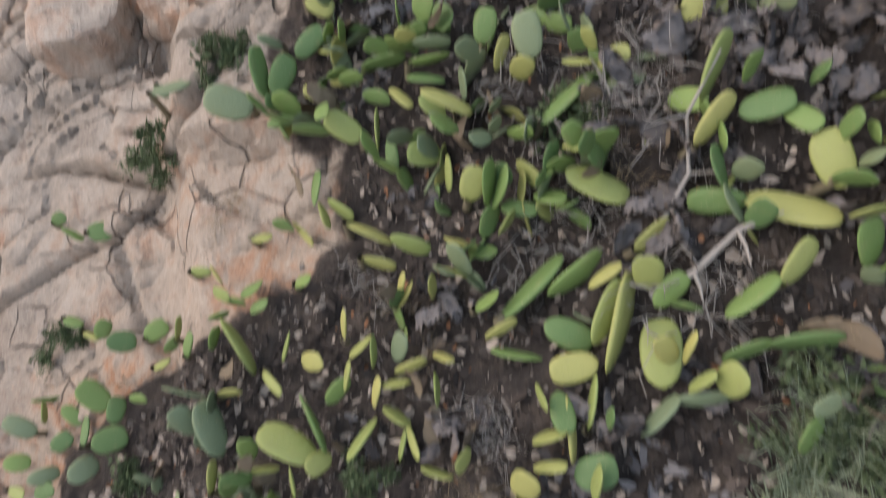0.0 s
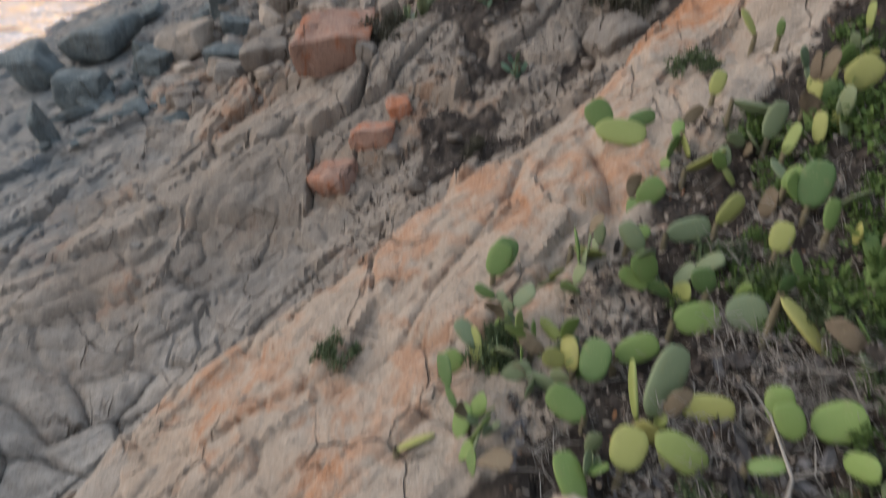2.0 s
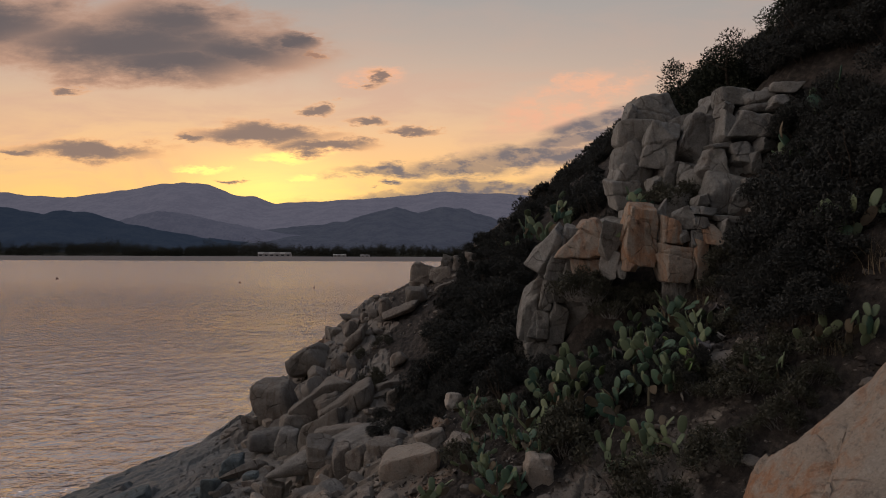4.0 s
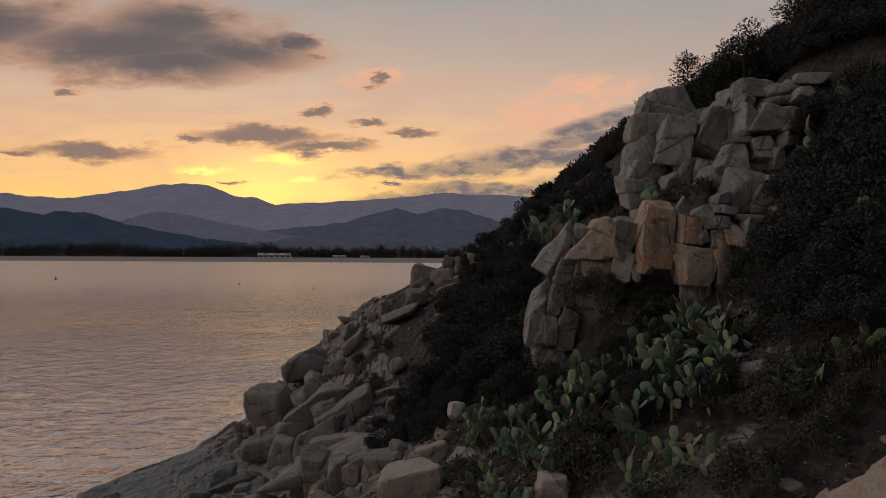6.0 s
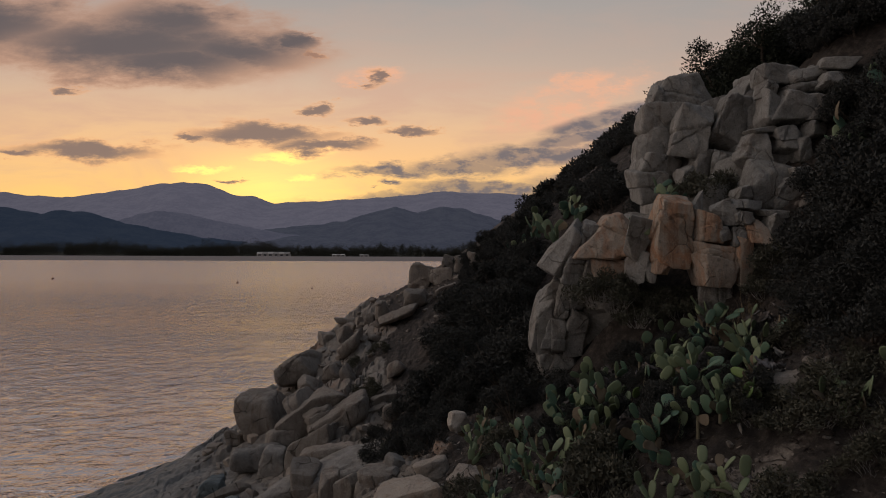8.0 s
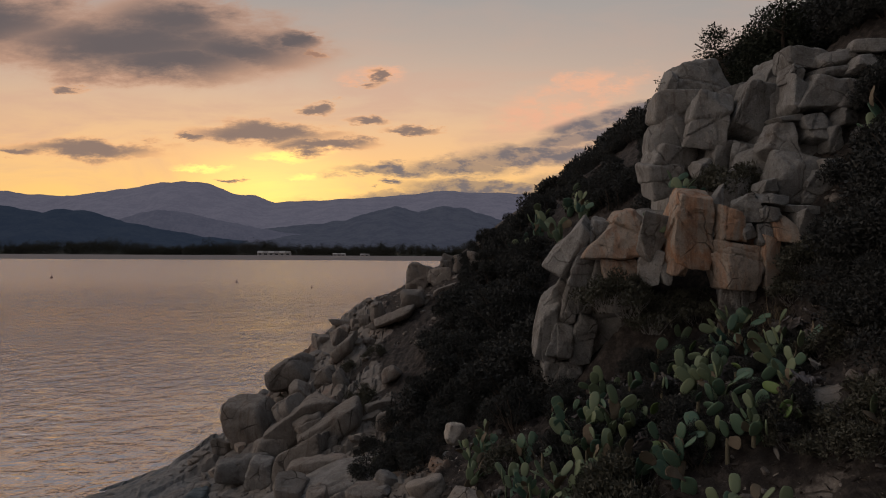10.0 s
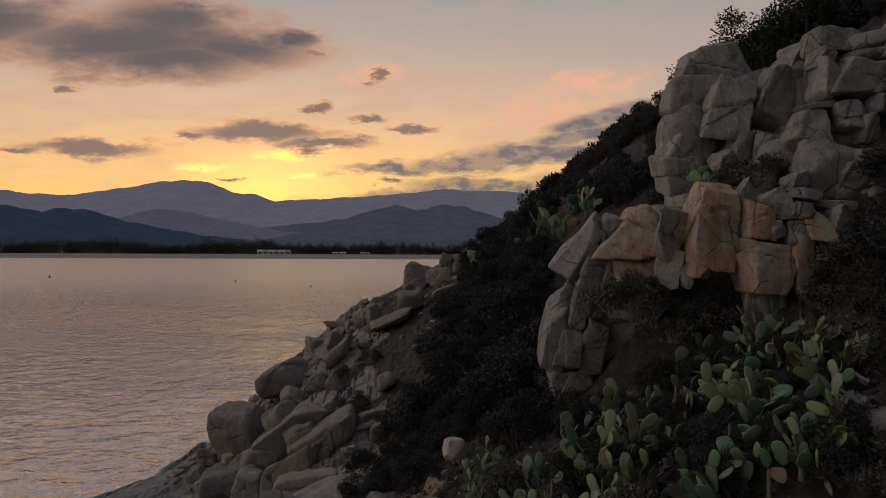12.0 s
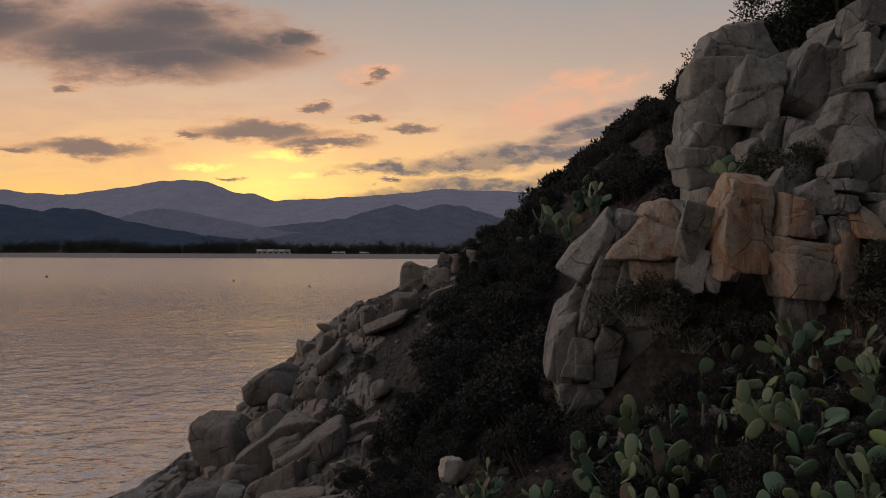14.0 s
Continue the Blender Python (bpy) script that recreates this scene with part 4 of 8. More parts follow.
SHORE_B = [
    (-3.67, 25.72, 2.82, (0.9, 0.66, 0.37), -12, ROCK, 3.2),
    (-5.04, 26.02, 2.26, (0.82, 0.72, 0.85), 0, ROCK_GREY, 3.2),
    (0.2, 21.16, 4.55, (0.46, 0.41, 0.45), 0, ROCK_WHITE, 3.2),
    (-0.34, 18.44, 4.3, (0.65, 0.6, 0.35), -14, ROCK_PALE, 3.2),
    (-0.7, 17.13, 4.21, (1.18, 0.94, 0.49), -15, ROCK_PALE, 3.2),
    (0.24, 16.67, 4.62, (0.51, 0.55, 0.4), -30, ROCK, 3.2),
    (-0.99, 20.4, 3.88, (0.27, 0.24, 0.23), 0, ROCK_PALE, 3.2),
    (-3.19, 21.16, 3.06, (0.65, 0.88, 1), -4, ROCK, 6),
    (-2.52, 20.24, 3.32, (0.44, 0.61, 0.81), -4, ROCK, 6),
    (-1.99, 19.39, 3.55, (0.44, 0.6, 0.69), -4, ROCK, 6),
    (-1.45, 19.17, 3.79, (0.7, 0.65, 0.59), -4, ROCK, 6),
]
SHORE_C = [
    (-3.17, 23.74, 2.97, (1.49, 0.88, 0.64), -4, ROCK, 6),
]
GULLY_A = [
    (-6.39, 19.56, 1.89, (1.27, 1.27, 0.87), -15, ROCK_PALE, 3.2),
    (-1.95, 14.22, 3.62, (1.34, 1.15, 0.98), 0, ROCK_RED, 8),
    (-6.51, 22.75, 1.71, (0.58, 0.63, 0.75), 0, ROCK, 3.2),
    (-5.32, 19.98, 1.97, (0.78, 0.69, 0.73), 0, ROCK, 3.2),
    (-4.54, 19.03, 2.19, (0.52, 0.46, 0.51), 0, ROCK, 3.2),
    (-5.02, 18.09, 1.98, (1.05, 0.66, 0.55), 0, ROCK_GREY, 3.2),
    (-4.67, 16.65, 2.11, (0.73, 0.54, 0.45), 0, ROCK_GREY, 3.2),
    (-3.71, 16.4, 2.7, (1.1, 0.92, 0.59), -10, ROCK, 3.2),
    (-4.32, 21.07, 2.31, (0.5, 0.44, 0.51), 0, ROCK, 3.2),
    (-3.05, 18.73, 2.92, (0.58, 0.51, 0.45), 0, ROCK, 3.2),
    (-7.1, 18.75, 1.56, (0.88, 0.77, 0.68), 0, ROCK_GREY, 3.2),
]
GULLY_B = [
    (-8.39, 17.42, 1.38, (1.15, 1.01, 0.98), 0, ROCK_GREY, 3.2),
    (-5.5, 23.29, 1.88, (0.55, 0.49, 0.57), 0, ROCK, 3.2),
    (-1.27, 13.57, 3.69, (0.28, 0.35, 0.47), 0, ROCK, 3.2),
    (1.47, 14.55, 4.82, (0.5, 0.52, 0.61), 0, ROCK_PALE, 3.2),
    (1.05, 14.5, 4.67, (0.34, 0.33, 0.39), 0, ROCK, 3.2),
    (5.05, 15.3, 6.4, (1.3, 0.85, 0.5), -6, ROCK_PALE, 3.2),
    (-0.97, 14.98, 4.04, (0.38, 0.59, 0.59), -20, ROCK, 3.2),
    (-5.7, 26.7, 2.15, (1.9, 0.91, 0.77), 0, ROCK_GREY, 3.2),
    (-6.48, 24.92, 1.78, (0.69, 0.7, 0.82), 0, ROCK_GREY, 3.2),
    (-9.4, 21.08, 1.34, (2.05, 1.81, 0.85), -20, ROCK_GREY, 3.2),
    (-10.6, 19.7, 1.04, (1.04, 1.22, 1.08), -25, ROCK_GREY, 3.2),
]
GULLY_C = [
    (-8.23, 15.08, 1.44, (0.34, 0.72, 1.03), -15, ROCK_GREY, 3.2),
    (-9.2, 23.59, 1.17, (1.69, 1.04, 0.35), -20, ROCK_GREY, 3.2),
    (2.66, 12.43, 4.49, (0.89, 0.86, 0.42), -30, ROCK, 3.2),
    (4.4, 13.7, 5.55, (0.3, 0.26, 0.26), 0, ROCK_PALE, 3.2),
    (1.23, 10.74, 3.91, (0.15, 0.34, 0.37), -30, ROCK, 3.2),
]
NEAR_A = [
    (0.78, 3.6, 4.60, (1.4, 1.1, 0.92), -5, ROCK_PALE, 2.8),
    (-0.72, 3.05, 3.96, (0.72, 1.1, 0.66), 6, ROCK_PALE, 3.2),
]

outcrop = tagged(new("rock_outcrop"), "tall outcrop of jointed grey and rust-stained granite", "rock outcrop")
outcrop.location = (5.0, 20.5, 6.5)
seed = 300
for rows, round_edge in ((PILLAR, 14.0), (MIDDLE, 28.0), (CREST, 22.0), (SHOULDER, 18.0), (RUSTY, 34.0), (RUSTY_END, 34.0), (NOSE, 22.0), (HANGING, 26.0), (FOOT, 26.0)):
    for x, y, z, w, d, h, lean, taper, rusty in rows:
        seed += 1
        big = max(w, h) > 0.75
        me = stone_mesh("rock_block", (w * 1.02, d, h * 1.02), seed, round_edge, 7, 0.09, 30 if big else 20, taper=taper)
        at = pose(x - 5.0, y - 20.5, z - 6.5, random.uniform(-4, 6), lean, random.uniform(-14, 8))
        part("rock_block", me, ROCK_RUST if rusty else ROCK_WALL, outcrop, at=at)

# the rock mass behind the blocks
core = [(5.6, 23.0, 10.0, 1.1, 1.4, 3.6), (6.2, 22.4, 9.4, 2.2, 2.6, 4.0), (7.4, 21.4, 10.2, 2.4, 2.2, 4.2), (4.0, 21.2, 7.4, 2.4, 1.8, 3.2), (5.6, 20.6, 8.2, 2.6, 1.8, 3.0), (2.7, 21.6, 6.2, 1.2, 1.2, 2.2), (6.6, 20.6, 9.0, 2.4, 1.8, 3.4), (8.6, 20.6, 11.0, 2.0, 1.6, 3.0)]
for i, (x, y, z, w, d, h) in enumerate(core):
    me = stone_mesh("rock_core", (w, d, h), 500 + i, 12.0, 12, 0.10, 20)
    part("rock_core", me, ROCK_WALL, outcrop, at=pose(x - 5.0, y - 20.1, z - 6.5, 0, 0, 10 * i))

WORDS = {ROCK_WHITE: "small whitish quartz boulder", ROCK_WET: "dark wet blue-grey granite boulder", ROCK: "weathered grey-brown granite boulder", ROCK_RED: "rust-red granite boulder with a flat face", ROCK_GREY: "bleached blue-grey granite boulder", ROCK_PALE: "pale buff granite boulder"}
seed = 700
for rows, where in ((POINT_A + POINT_B, "heaped on the rocky point"), (SHORE_A + SHORE_B + SHORE_C, "on the rocky shore slope"), (GULLY_A + GULLY_B + GULLY_C, "among rubble in the gully"), (NEAR_A, "beside prickly pears")):
    for x, y, z, size, lean, mat, blocky in rows:
        seed += 1
        if z < 2.05 and y < 27 and mat is not ROCK_PALE:
            mat = ROCK_WET
        turn = random.uniform(-25, 25) if where[:6] != "beside" else (-38 if x < 0 else 10)
        boulder(x, y, z, size, turn, lean, seed, mat, WORDS[mat] + " " + where, blocky, group="boulders " + where)

boulder(-2.35, 4.75, 2.82, (1.8, 1.7, 0.75), -12, -12, 790, ROCK_SLAB, "rust-stained granite slab end jutting over a step", 6, group="broken end of the slab", name="slab_end")
boulder(-2.15, 3.45, 2.5, (0.8, 0.8, 0.75), 12, 8, 791, ROCK_SLAB, "squared granite block below the slab end", 6, group="broken end of the slab")
boulder(-3.0, 3.3, 2.2, (1.0, 0.9, 0.9), 4, -6, 792, ROCK_SLAB, "squared granite block below the slab end", 6, group="broken end of the slab")

for i, (x, y, size) in enumerate(((-1.62, 11.2, (0.85, 0.62, 0.5)), (-1.05, 11.75, (0.7, 0.5, 0.42)), (-0.7, 12.2, (0.45, 0.4, 0.3)))):
    boulder(x, y, set_in(x, y, size, 0.5), size, -20 + 15 * i, -14, 795 + i, ROCK_RED, "brick-red granite knob set in the gully", 3.2, group="red knobs in the gully")
boulder(-2.61, 21.60, 3.17, (3.4, 2.2, 0.75), -12, -17, 793, ROCK_GREY, "long smooth blue-grey granite slab dipping into the sea", 2.9, group="worn slabs at the water", name="shore_slab")

for i, (x, y, z, size, lean) in enumerate(((-7.6, 30.5, 0.62, (2.9, 2.4, 0.95), -12), (-6.3, 29.0, 1.15, (1.9, 1.5, 0.8), -16), (-9.1, 31.6, 0.2, (2.6, 2.0, 0.8), -9), (-6.9, 28.2, 0.75, (1.5, 1.2, 0.7), -10))):
    boulder(x, y, z, size, -15 + 9 * i, lean, 800 + i, ROCK_WASHED, "smooth pale blue-grey slab washed by the sea", 2.9, group="worn slabs at the water", name="shore_slab")
for i, (x, y, z, size, lean) in enumerate(((-4.4, 27.9, 3.2, (2.5, 1.5, 0.9), -37), (-3.3, 26.8, 3.25, (2.1, 1.3, 0.8), -34), (-3.9, 25.9, 2.75, (1.7, 1.2, 0.7), -30))):
    boulder(x, y, z, size, 8 - 9 * i, lean, 810 + i, ROCK, "long grey granite slab lying along the slope", 6, group="slabs on the spur", name="slope_slab")

# loose rubble: a few shapes, strewn over the gully, the shore and the foot of the slab
shapes, wet_shapes = [], []
for i in range(9):
    me = stone_mesh("stone", (1.0, 0.8, 0.62), 900 + i, 22.0, 11, 0.10, 6, i % 3 > 0)
    me.materials.append((ROCK, ROCK_GREY, ROCK_PALE, ROCK)[i % 4])
    shapes.append(me)
    wet_shapes.append(me.copy())
    wet_shapes[-1].materials[0] = ROCK_WET
rng = np.random.default_rng(17)


def strew(count, x0, x1, y0, y1, low, high, keep, label, group):
    """Stones of low to high metres over a stretch of the plan, where keep(x, y) says so."""
    made = 0
    while made < count:
        x, y = rng.uniform(x0, x1), rng.uniform(y0, y1)
        if not keep(x, y):
            continue
        s = low * (high / low) ** (rng.random() ** 1.8)
        z = float(land_height(np.array([x]), np.array([y]))[0])
        ob = new("stone", (wet_shapes if z < 1.5 and y < 27 else shapes)[int(rng.integers(0, 9))])
        ob.matrix_basis = pose(x, y, z + 0.12 * s, rng.uniform(-25, 25), rng.uniform(-25, 25), rng.uniform(0, 360)) @ Matrix.Scale(s, 4)
        tagged(ob, label, "stone", group)
        made += 1


strew(190, -9.5, -1.0, 14.5, 24, 0.18, 0.75, lambda x, y: behind_crest(x, y) > 4.5 and x > -8.6 + 0.1 * (y - 14), "angular granite stone lying in shore rubble", "rubble on the shore")
strew(105, -8.0, 0.0, 22, 36, 0.15, 0.7, lambda x, y: x > shore(y) + 3.0 and x < -2.2 + 0.1 * (30 - y), "granite stone lodged on the rocky spur", "rubble on the spur")


def gravel(name, count, x0, x1, y0, y1, low, high, keep, mat, label):
    """Stones too many to count, as one mesh."""
    base = [stone_mesh("chip", (1.0, 0.8, 0.5), 950 + i, 12.0, 10, 0.08, 6) for i in range(4)]
    shape = []
    for b in base:
        co = np.empty(len(b.vertices) * 3, np.float32)
        b.vertices.foreach_get("co", co)
        shape.append(co.reshape(-1, 3))
        bpy.data.meshes.remove(b)
    quads = BOX[6][1]
    x, y = rng.uniform(x0, x1, count * 4), rng.uniform(y0, y1, count * 4)
    ok = keep(x, y)
    x, y = x[ok][:count], y[ok][:count]
    z = land_height(x, y)
    verts, faces = [], []
    for i in range(len(x)):
        s = low * (high / low) ** (rng.random() ** 2.2)
        m = np.array(pose(0, 0, 0, rng.uniform(-30, 30), rng.uniform(-30, 30), rng.uniform(0, 360)).to_3x3())
        verts.append(shape[i % 4] @ m.T * s + np.array([x[i], y[i], z[i] + 0.1 * s]))
        faces.append(quads + i * len(shape[0]))
    me = mesh_of(name, np.concatenate(verts), np.concatenate(faces))
    me.materials.append(mat)
    return tagged(new(name, me), label, "stones", kind="stuff")


gravel("field_stones", 420, -1.5, 7.0, 10, 19, 0.05, 0.30, lambda x, y: behind_crest(x, y) > 1.2, ROCK, "pale stones scattered on dark earth")
gravel("near_stones", 320, -3.2, 5.0, -1.2, 9.2, 0.012, 0.10, lambda x, y: (soil_edge(x, y) > -0.15) & (behind_crest(x, y) < -0.3), ROCK, "small buff stones among cactus litter")
gravel("point_stones", 160, -5, 1.5, 30, 39, 0.12, 0.5, lambda x, y: x < 0.5, ROCK, "granite stones littering the rocky spur")
gravel("gully_stones", 500, -8.5, 1.5, 10, 30, 0.05, 0.22, lambda x, y: (behind_crest(x, y) > 1.5) & (x > shore(y) + 2), ROCK_GREY, "small grey stones in the gully")


# ---- shrubs and trees ----
def tubes(paths, sides=5):
    """Tapered stems along lists of (point, radius): points and faces."""
    verts, faces = [], []
    for path in paths:
        base = len(verts)
        for k, (p, r) in enumerate(path):
            a = Vector(path[min(k + 1, len(path) - 1)][0]) - Vector(path[max(k - 1, 0)][0])
            a.normalize()
            u = a.orthogonal().normalized()
            w = a.cross(u)
            for i in range(sides):
                t = 2 * math.pi * i / sides
                verts.append(Vector(p) + (u * math.cos(t) + w * math.sin(t)) * r)
        for k in range(len(path) - 1):
            for i in range(sides):
                j = (i + 1) % sides
                faces.append((base + k * sides + i, base + k * sides + j, base + (k + 1) * sides + j, base + (k + 1) * sides + i))
    return np.array([tuple(v) for v in verts]), np.array(faces)


def branching(rng, count, height, spread, radius, wander=0.12, start=0.15):
    """Stems that rise from one root and lean outwards."""
    out = []
    for i in range(count):
        a = rng.uniform(0, 2 * math.pi)
        lean = spread * rng.uniform(0.2, 1.0)
        top = height * rng.uniform(0.6, 1.0)
        pts, p = [], Vector((start * math.cos(a) * rng.random(), start * math.sin(a) * rng.random(), -0.1))
        n = 6
        for k in range(n + 1):
            t = k / n
            pts.append((tuple(p), radius * (1 - 0.8 * t)))
            p = p + Vector((math.cos(a) * lean / n + rng.normal() * wander / n, math.sin(a) * lean / n + rng.normal() * wander / n, top / n))
        out.append(pts)
    return out


BARK = plain("bark", (0.085, 0.065, 0.05), 0.95, 0.4, 14)
TWIG = plain("grey_twig", (0.30, 0.28, 0.255), 0.95, 0.35, 18)
MASTIC = foliage("mastic_leaves", (0.012, 0.0135, 0.0135), (0.066, 0.067, 0.059))
JUNIPER = foliage("juniper_leaves", (0.012, 0.016, 0.009), (0.034, 0.040, 0.024))
DUSTY = foliage("dusty_leaves", (0.045, 0.045, 0.032), (0.11, 0.105, 0.075))
FRESH = foliage("fresh_leaves", (0.045, 0.068, 0.032), (0.11, 0.145, 0.07))
DEEP = foliage("deep_green_leaves", (0.03, 0.06, 0.015), (0.11, 0.17, 0.045))
STRAW = foliage("straw", (0.16, 0.12, 0.07), (0.34, 0.27, 0.17))


def shrub_mesh(seed, radius, height, leaves, size, clumps=16):
    """Leaves gathered in uneven clumps over a low dome."""
    rng = np.random.default_rng(seed)
    cs, rs = [], []
    for i in range(clumps):
        a, t = rng.uniform(0, 2 * math.pi), rng.random() ** 0.5
        r = radius * t
        dome = height * (1 - 0.7 * t * t)
        cs.append((r * math.cos(a), r * math.sin(a), dome * rng.uniform(0.35, 0.95)))
        rs.append(radius * rng.uniform(0.20, 0.42))
    return leaf_cloud(cs, rs, leaves, size, seed + 1, 0.8)


def shrub_kind(name, seeds, radius, height, leaves, size, leaf_mat, stem_mat, stems, label, category, stem_radius=0.02):
    """Some shrubs alike, each a thing with its stems and leaves, to be copied."""
    made = []
    for s in seeds:
        rng = np.random.default_rng(s)
        root = new(name)
        v, f = tubes(branching(rng, stems, height * 0.9, radius * 0.8, stem_radius))
        part("woody_base", mesh_of("woody_base", v, f), stem_mat, root)
        v, f = shrub_mesh(s, radius, height, leaves, size)
        part("foliage", mesh_of("foliage", v, f, False), leaf_mat, root)
        tagged(root, label, category)
        made.append(root)
    return made


used = set()


def plant_out(kinds, spots, group, low=0.8, high=1.25, sink=0.05):
    """Copies of the kinds at (x, y, size) spots, bedded into the land."""
    for i, (x, y, s) in enumerate(spots):
        ob = kinds[i % len(kinds)]
        z = float(land_height(np.array([x]), np.array([y]))[0]) - sink
        k = s * random.uniform(low, high)
        m = pose(x, y, z, random.uniform(-6, 6), random.uniform(-6, 6), random.uniform(0, 360))
        if ob.name in used:
            ob = copy_thing(ob, m)
        used.add(ob.name)
        ob.matrix_basis = m @ Matrix.Diagonal((k, k, k * random.uniform(0.85, 1.15), 1))
        tagged(ob, group=group)


# ---- where the plants stand: (x, y, size) ----
THICKET_A = [
    (2.09, 29.65, 1.15), (0.88, 30.24, 1.03), (2.83, 30.72, 1.12), (0.77, 32.15, 0.9),
    (0.66, 28.31, 1.09), (1.08, 27.49, 1.08), (2.6, 32.18, 0.98), (0.51, 29.62, 1),
    (1.38, 29.64, 1.11), (1.5, 22.83, 1.01), (1.99, 27.4, 1.11), (1.74, 31.41, 0.99),
    (1.88, 26.74, 0.76), (1.96, 24.87, 0.85), (1.33, 19.97, 0.7),
    (1.54, 21.89, 1.11), (3.18, 30.1, 1), (1.12, 25.03, 0.89), (1.99, 23.31, 1.08),
    (2.64, 29.05, 1.11), (1.51, 28.56, 1.11), (0.44, 26.83, 1.1), (1.02, 26.63, 1.01), (2.6, 31.3, 1.03),
    (2.08, 28.16, 0.99), 
]
THICKET_B = [
    (1.22, 23.87, 0.89), (2.37, 30.07, 0.78), (1.03, 28.84, 1.04), 
    (0.12, 29.17, 0.99), (1.48, 24.67, 0.78),
    (0.04, 24.76, 1.06),
]
THICKET = THICKET_A + THICKET_B
FAR_HILL_A = [
    (12.85, 54.08, 1.75), (15.78, 46.17, 1.34), (10.9, 53.27, 1.72), (14.38, 45.01, 1.39), (12.07, 51.23, 1.66),
    (13.22, 45.18, 1.31), (10.57, 45.34, 1.68), (9.34, 46.45, 1.39), (13.38, 53.9, 1.4), (8.7, 53.16, 1.32),
    (11.89, 48.88, 1.46), (9.89, 45.34, 1.46), (13.44, 54.75, 1.79), (8.71, 53.63, 1.6), (13.8, 51.91, 1.48),
    (10.15, 52.05, 1.8), (5.79, 46.75, 1.39), (15.29, 53.87, 1.41), (13.46, 47.76, 1.78), (12.13, 49.07, 1.78),
    (8.94, 53.42, 1.64), (8.26, 51.2, 1.79), (5.91, 50.11, 1.33), (8.59, 47.64, 1.75), (6.98, 54.15, 1.65),
    (6.5, 52.58, 1.63), (7.33, 54.86, 1.72), (7.8, 45.92, 1.35), (12.56, 54.33, 1.4), (10.79, 53.91, 1.37),
    (9.14, 46.14, 1.54), (15.9, 49.56, 1.57),
]
FAR_HILL_B = [
    (8.14, 46.66, 1.57), (6.79, 53.43, 1.48), (8.68, 54.71, 1.67), (12.47, 50.67, 1.72),
]
FAR_HILL = FAR_HILL_A + FAR_HILL_B
RIGHT_SLOPE = [
    (7.18, 16.58, 0.94), (6.22, 16.02, 0.7), (6.57, 16.41, 0.95), (5.94, 14.59, 0.86), (6.92, 15.71, 0.79),
    (6.49, 15.1, 0.8), (6.34, 15.6, 0.95), (5.87, 15.11, 0.86), (7.05, 17.08, 0.92), (5.88, 15.7, 0.88),
    (7.08, 16.11, 0.86), (6.74, 16.81, 0.98), (6.64, 16.01, 0.78), (6.31, 14.74, 0.7), (7.6, 16.2, 0.93),
    (8.2, 17, 0.74), (8.8, 16, 0.82), (7.9, 15.2, 0.72), (9.4, 17.2, 0.78), (9, 15, 0.95),
    (8.6, 18.4, 0.87), (9.8, 18.8, 0.72), (10.4, 17.2, 0.86), (10.5, 15.5, 0.8), (8.2, 13.9, 0.85),
    (9.6, 13.8, 0.98), (11.5, 18.5, 0.96), (11.6, 16.5, 0.85),
]
LOW_THICKET = [
    (-1.9, 24.5, 0.4), (-1.2, 25.2, 0.45), (-0.6, 24.2, 0.5), (-0.2, 25.6, 0.55), (-1.5, 26.4, 0.4), (-0.7, 26.8, 0.5), (0.1, 26.6, 0.6),
    (-1.0, 20.6, 0.5), (-0.4, 20.2, 0.5), (-1.5, 21.4, 0.45), (-0.9, 21.4, 0.5), (-1.8, 23.6, 0.45), (-0.3, 24.9, 0.5),
    (-0.4, 23.0, 0.45), (-1.2, 23.2, 0.35), (0.2, 23.6, 0.55), (-0.2, 22.2, 0.4), (-0.8, 22.0, 0.35), (0.4, 22.6, 0.5),
]
RIGHT_DARK = [
    (6.2, 17.5, 0.55), (6.6, 18.2, 0.6), (6.9, 17.9, 0.7), (7.3, 18.2, 0.7), (6.0, 17.0, 0.55), (6.6, 17.2, 0.7),
]
TALL_TREES = [
    (8.9, 25.5, 1.0), (9.8, 26.0, 1.1), (10.8, 26.2, 1.15), (8.2, 24.8, 0.75), (9.2, 24.4, 0.9), (11.6, 25.6, 1.2), (7.2, 25.2, 0.8), (7.25, 24.5, 1.2), (8.3, 24.0, 1.15),
]
CREST_TREES = [
    (7.89, 28.94, 0.7), (16.23, 27.4, 0.56), (11.53, 27.79, 0.65), (7.72, 25.6, 0.67), (7.65, 27.48, 0.68),
    (9.47, 26, 0.7), (14.56, 27.97, 0.68), (15.1, 29.3, 0.71), (11.3, 28.56, 0.73), (13.54, 28.19, 0.6),
    (9.55, 28.6, 0.65), (12.08, 24.61, 0.65), (11.46, 28.48, 0.65), (12.57, 27.64, 0.58), (9.49, 24.12, 0.62),
    (8.78, 25.16, 0.6),
]
SPUR_COVER = [
    (2.76, 33.18, 0.84), (2.3, 37.73, 0.56), (1.25, 36.04, 0.81), (1.76, 35.38, 0.84), (1.93, 34.5, 0.76),
    (3.14, 40.28, 0.56), (2.98, 36.73, 0.72), (4.82, 74.94, 0.78), (5.32, 72.86, 0.79), (3.03, 34.69, 0.7),
    (4.88, 76.52, 0.78), (1.05, 35.36, 0.72), (6.32, 79.79, 0.69), (1.19, 34.54, 0.62), (3.17, 38.54, 0.68),
    (2.5, 32.48, 0.69),
]
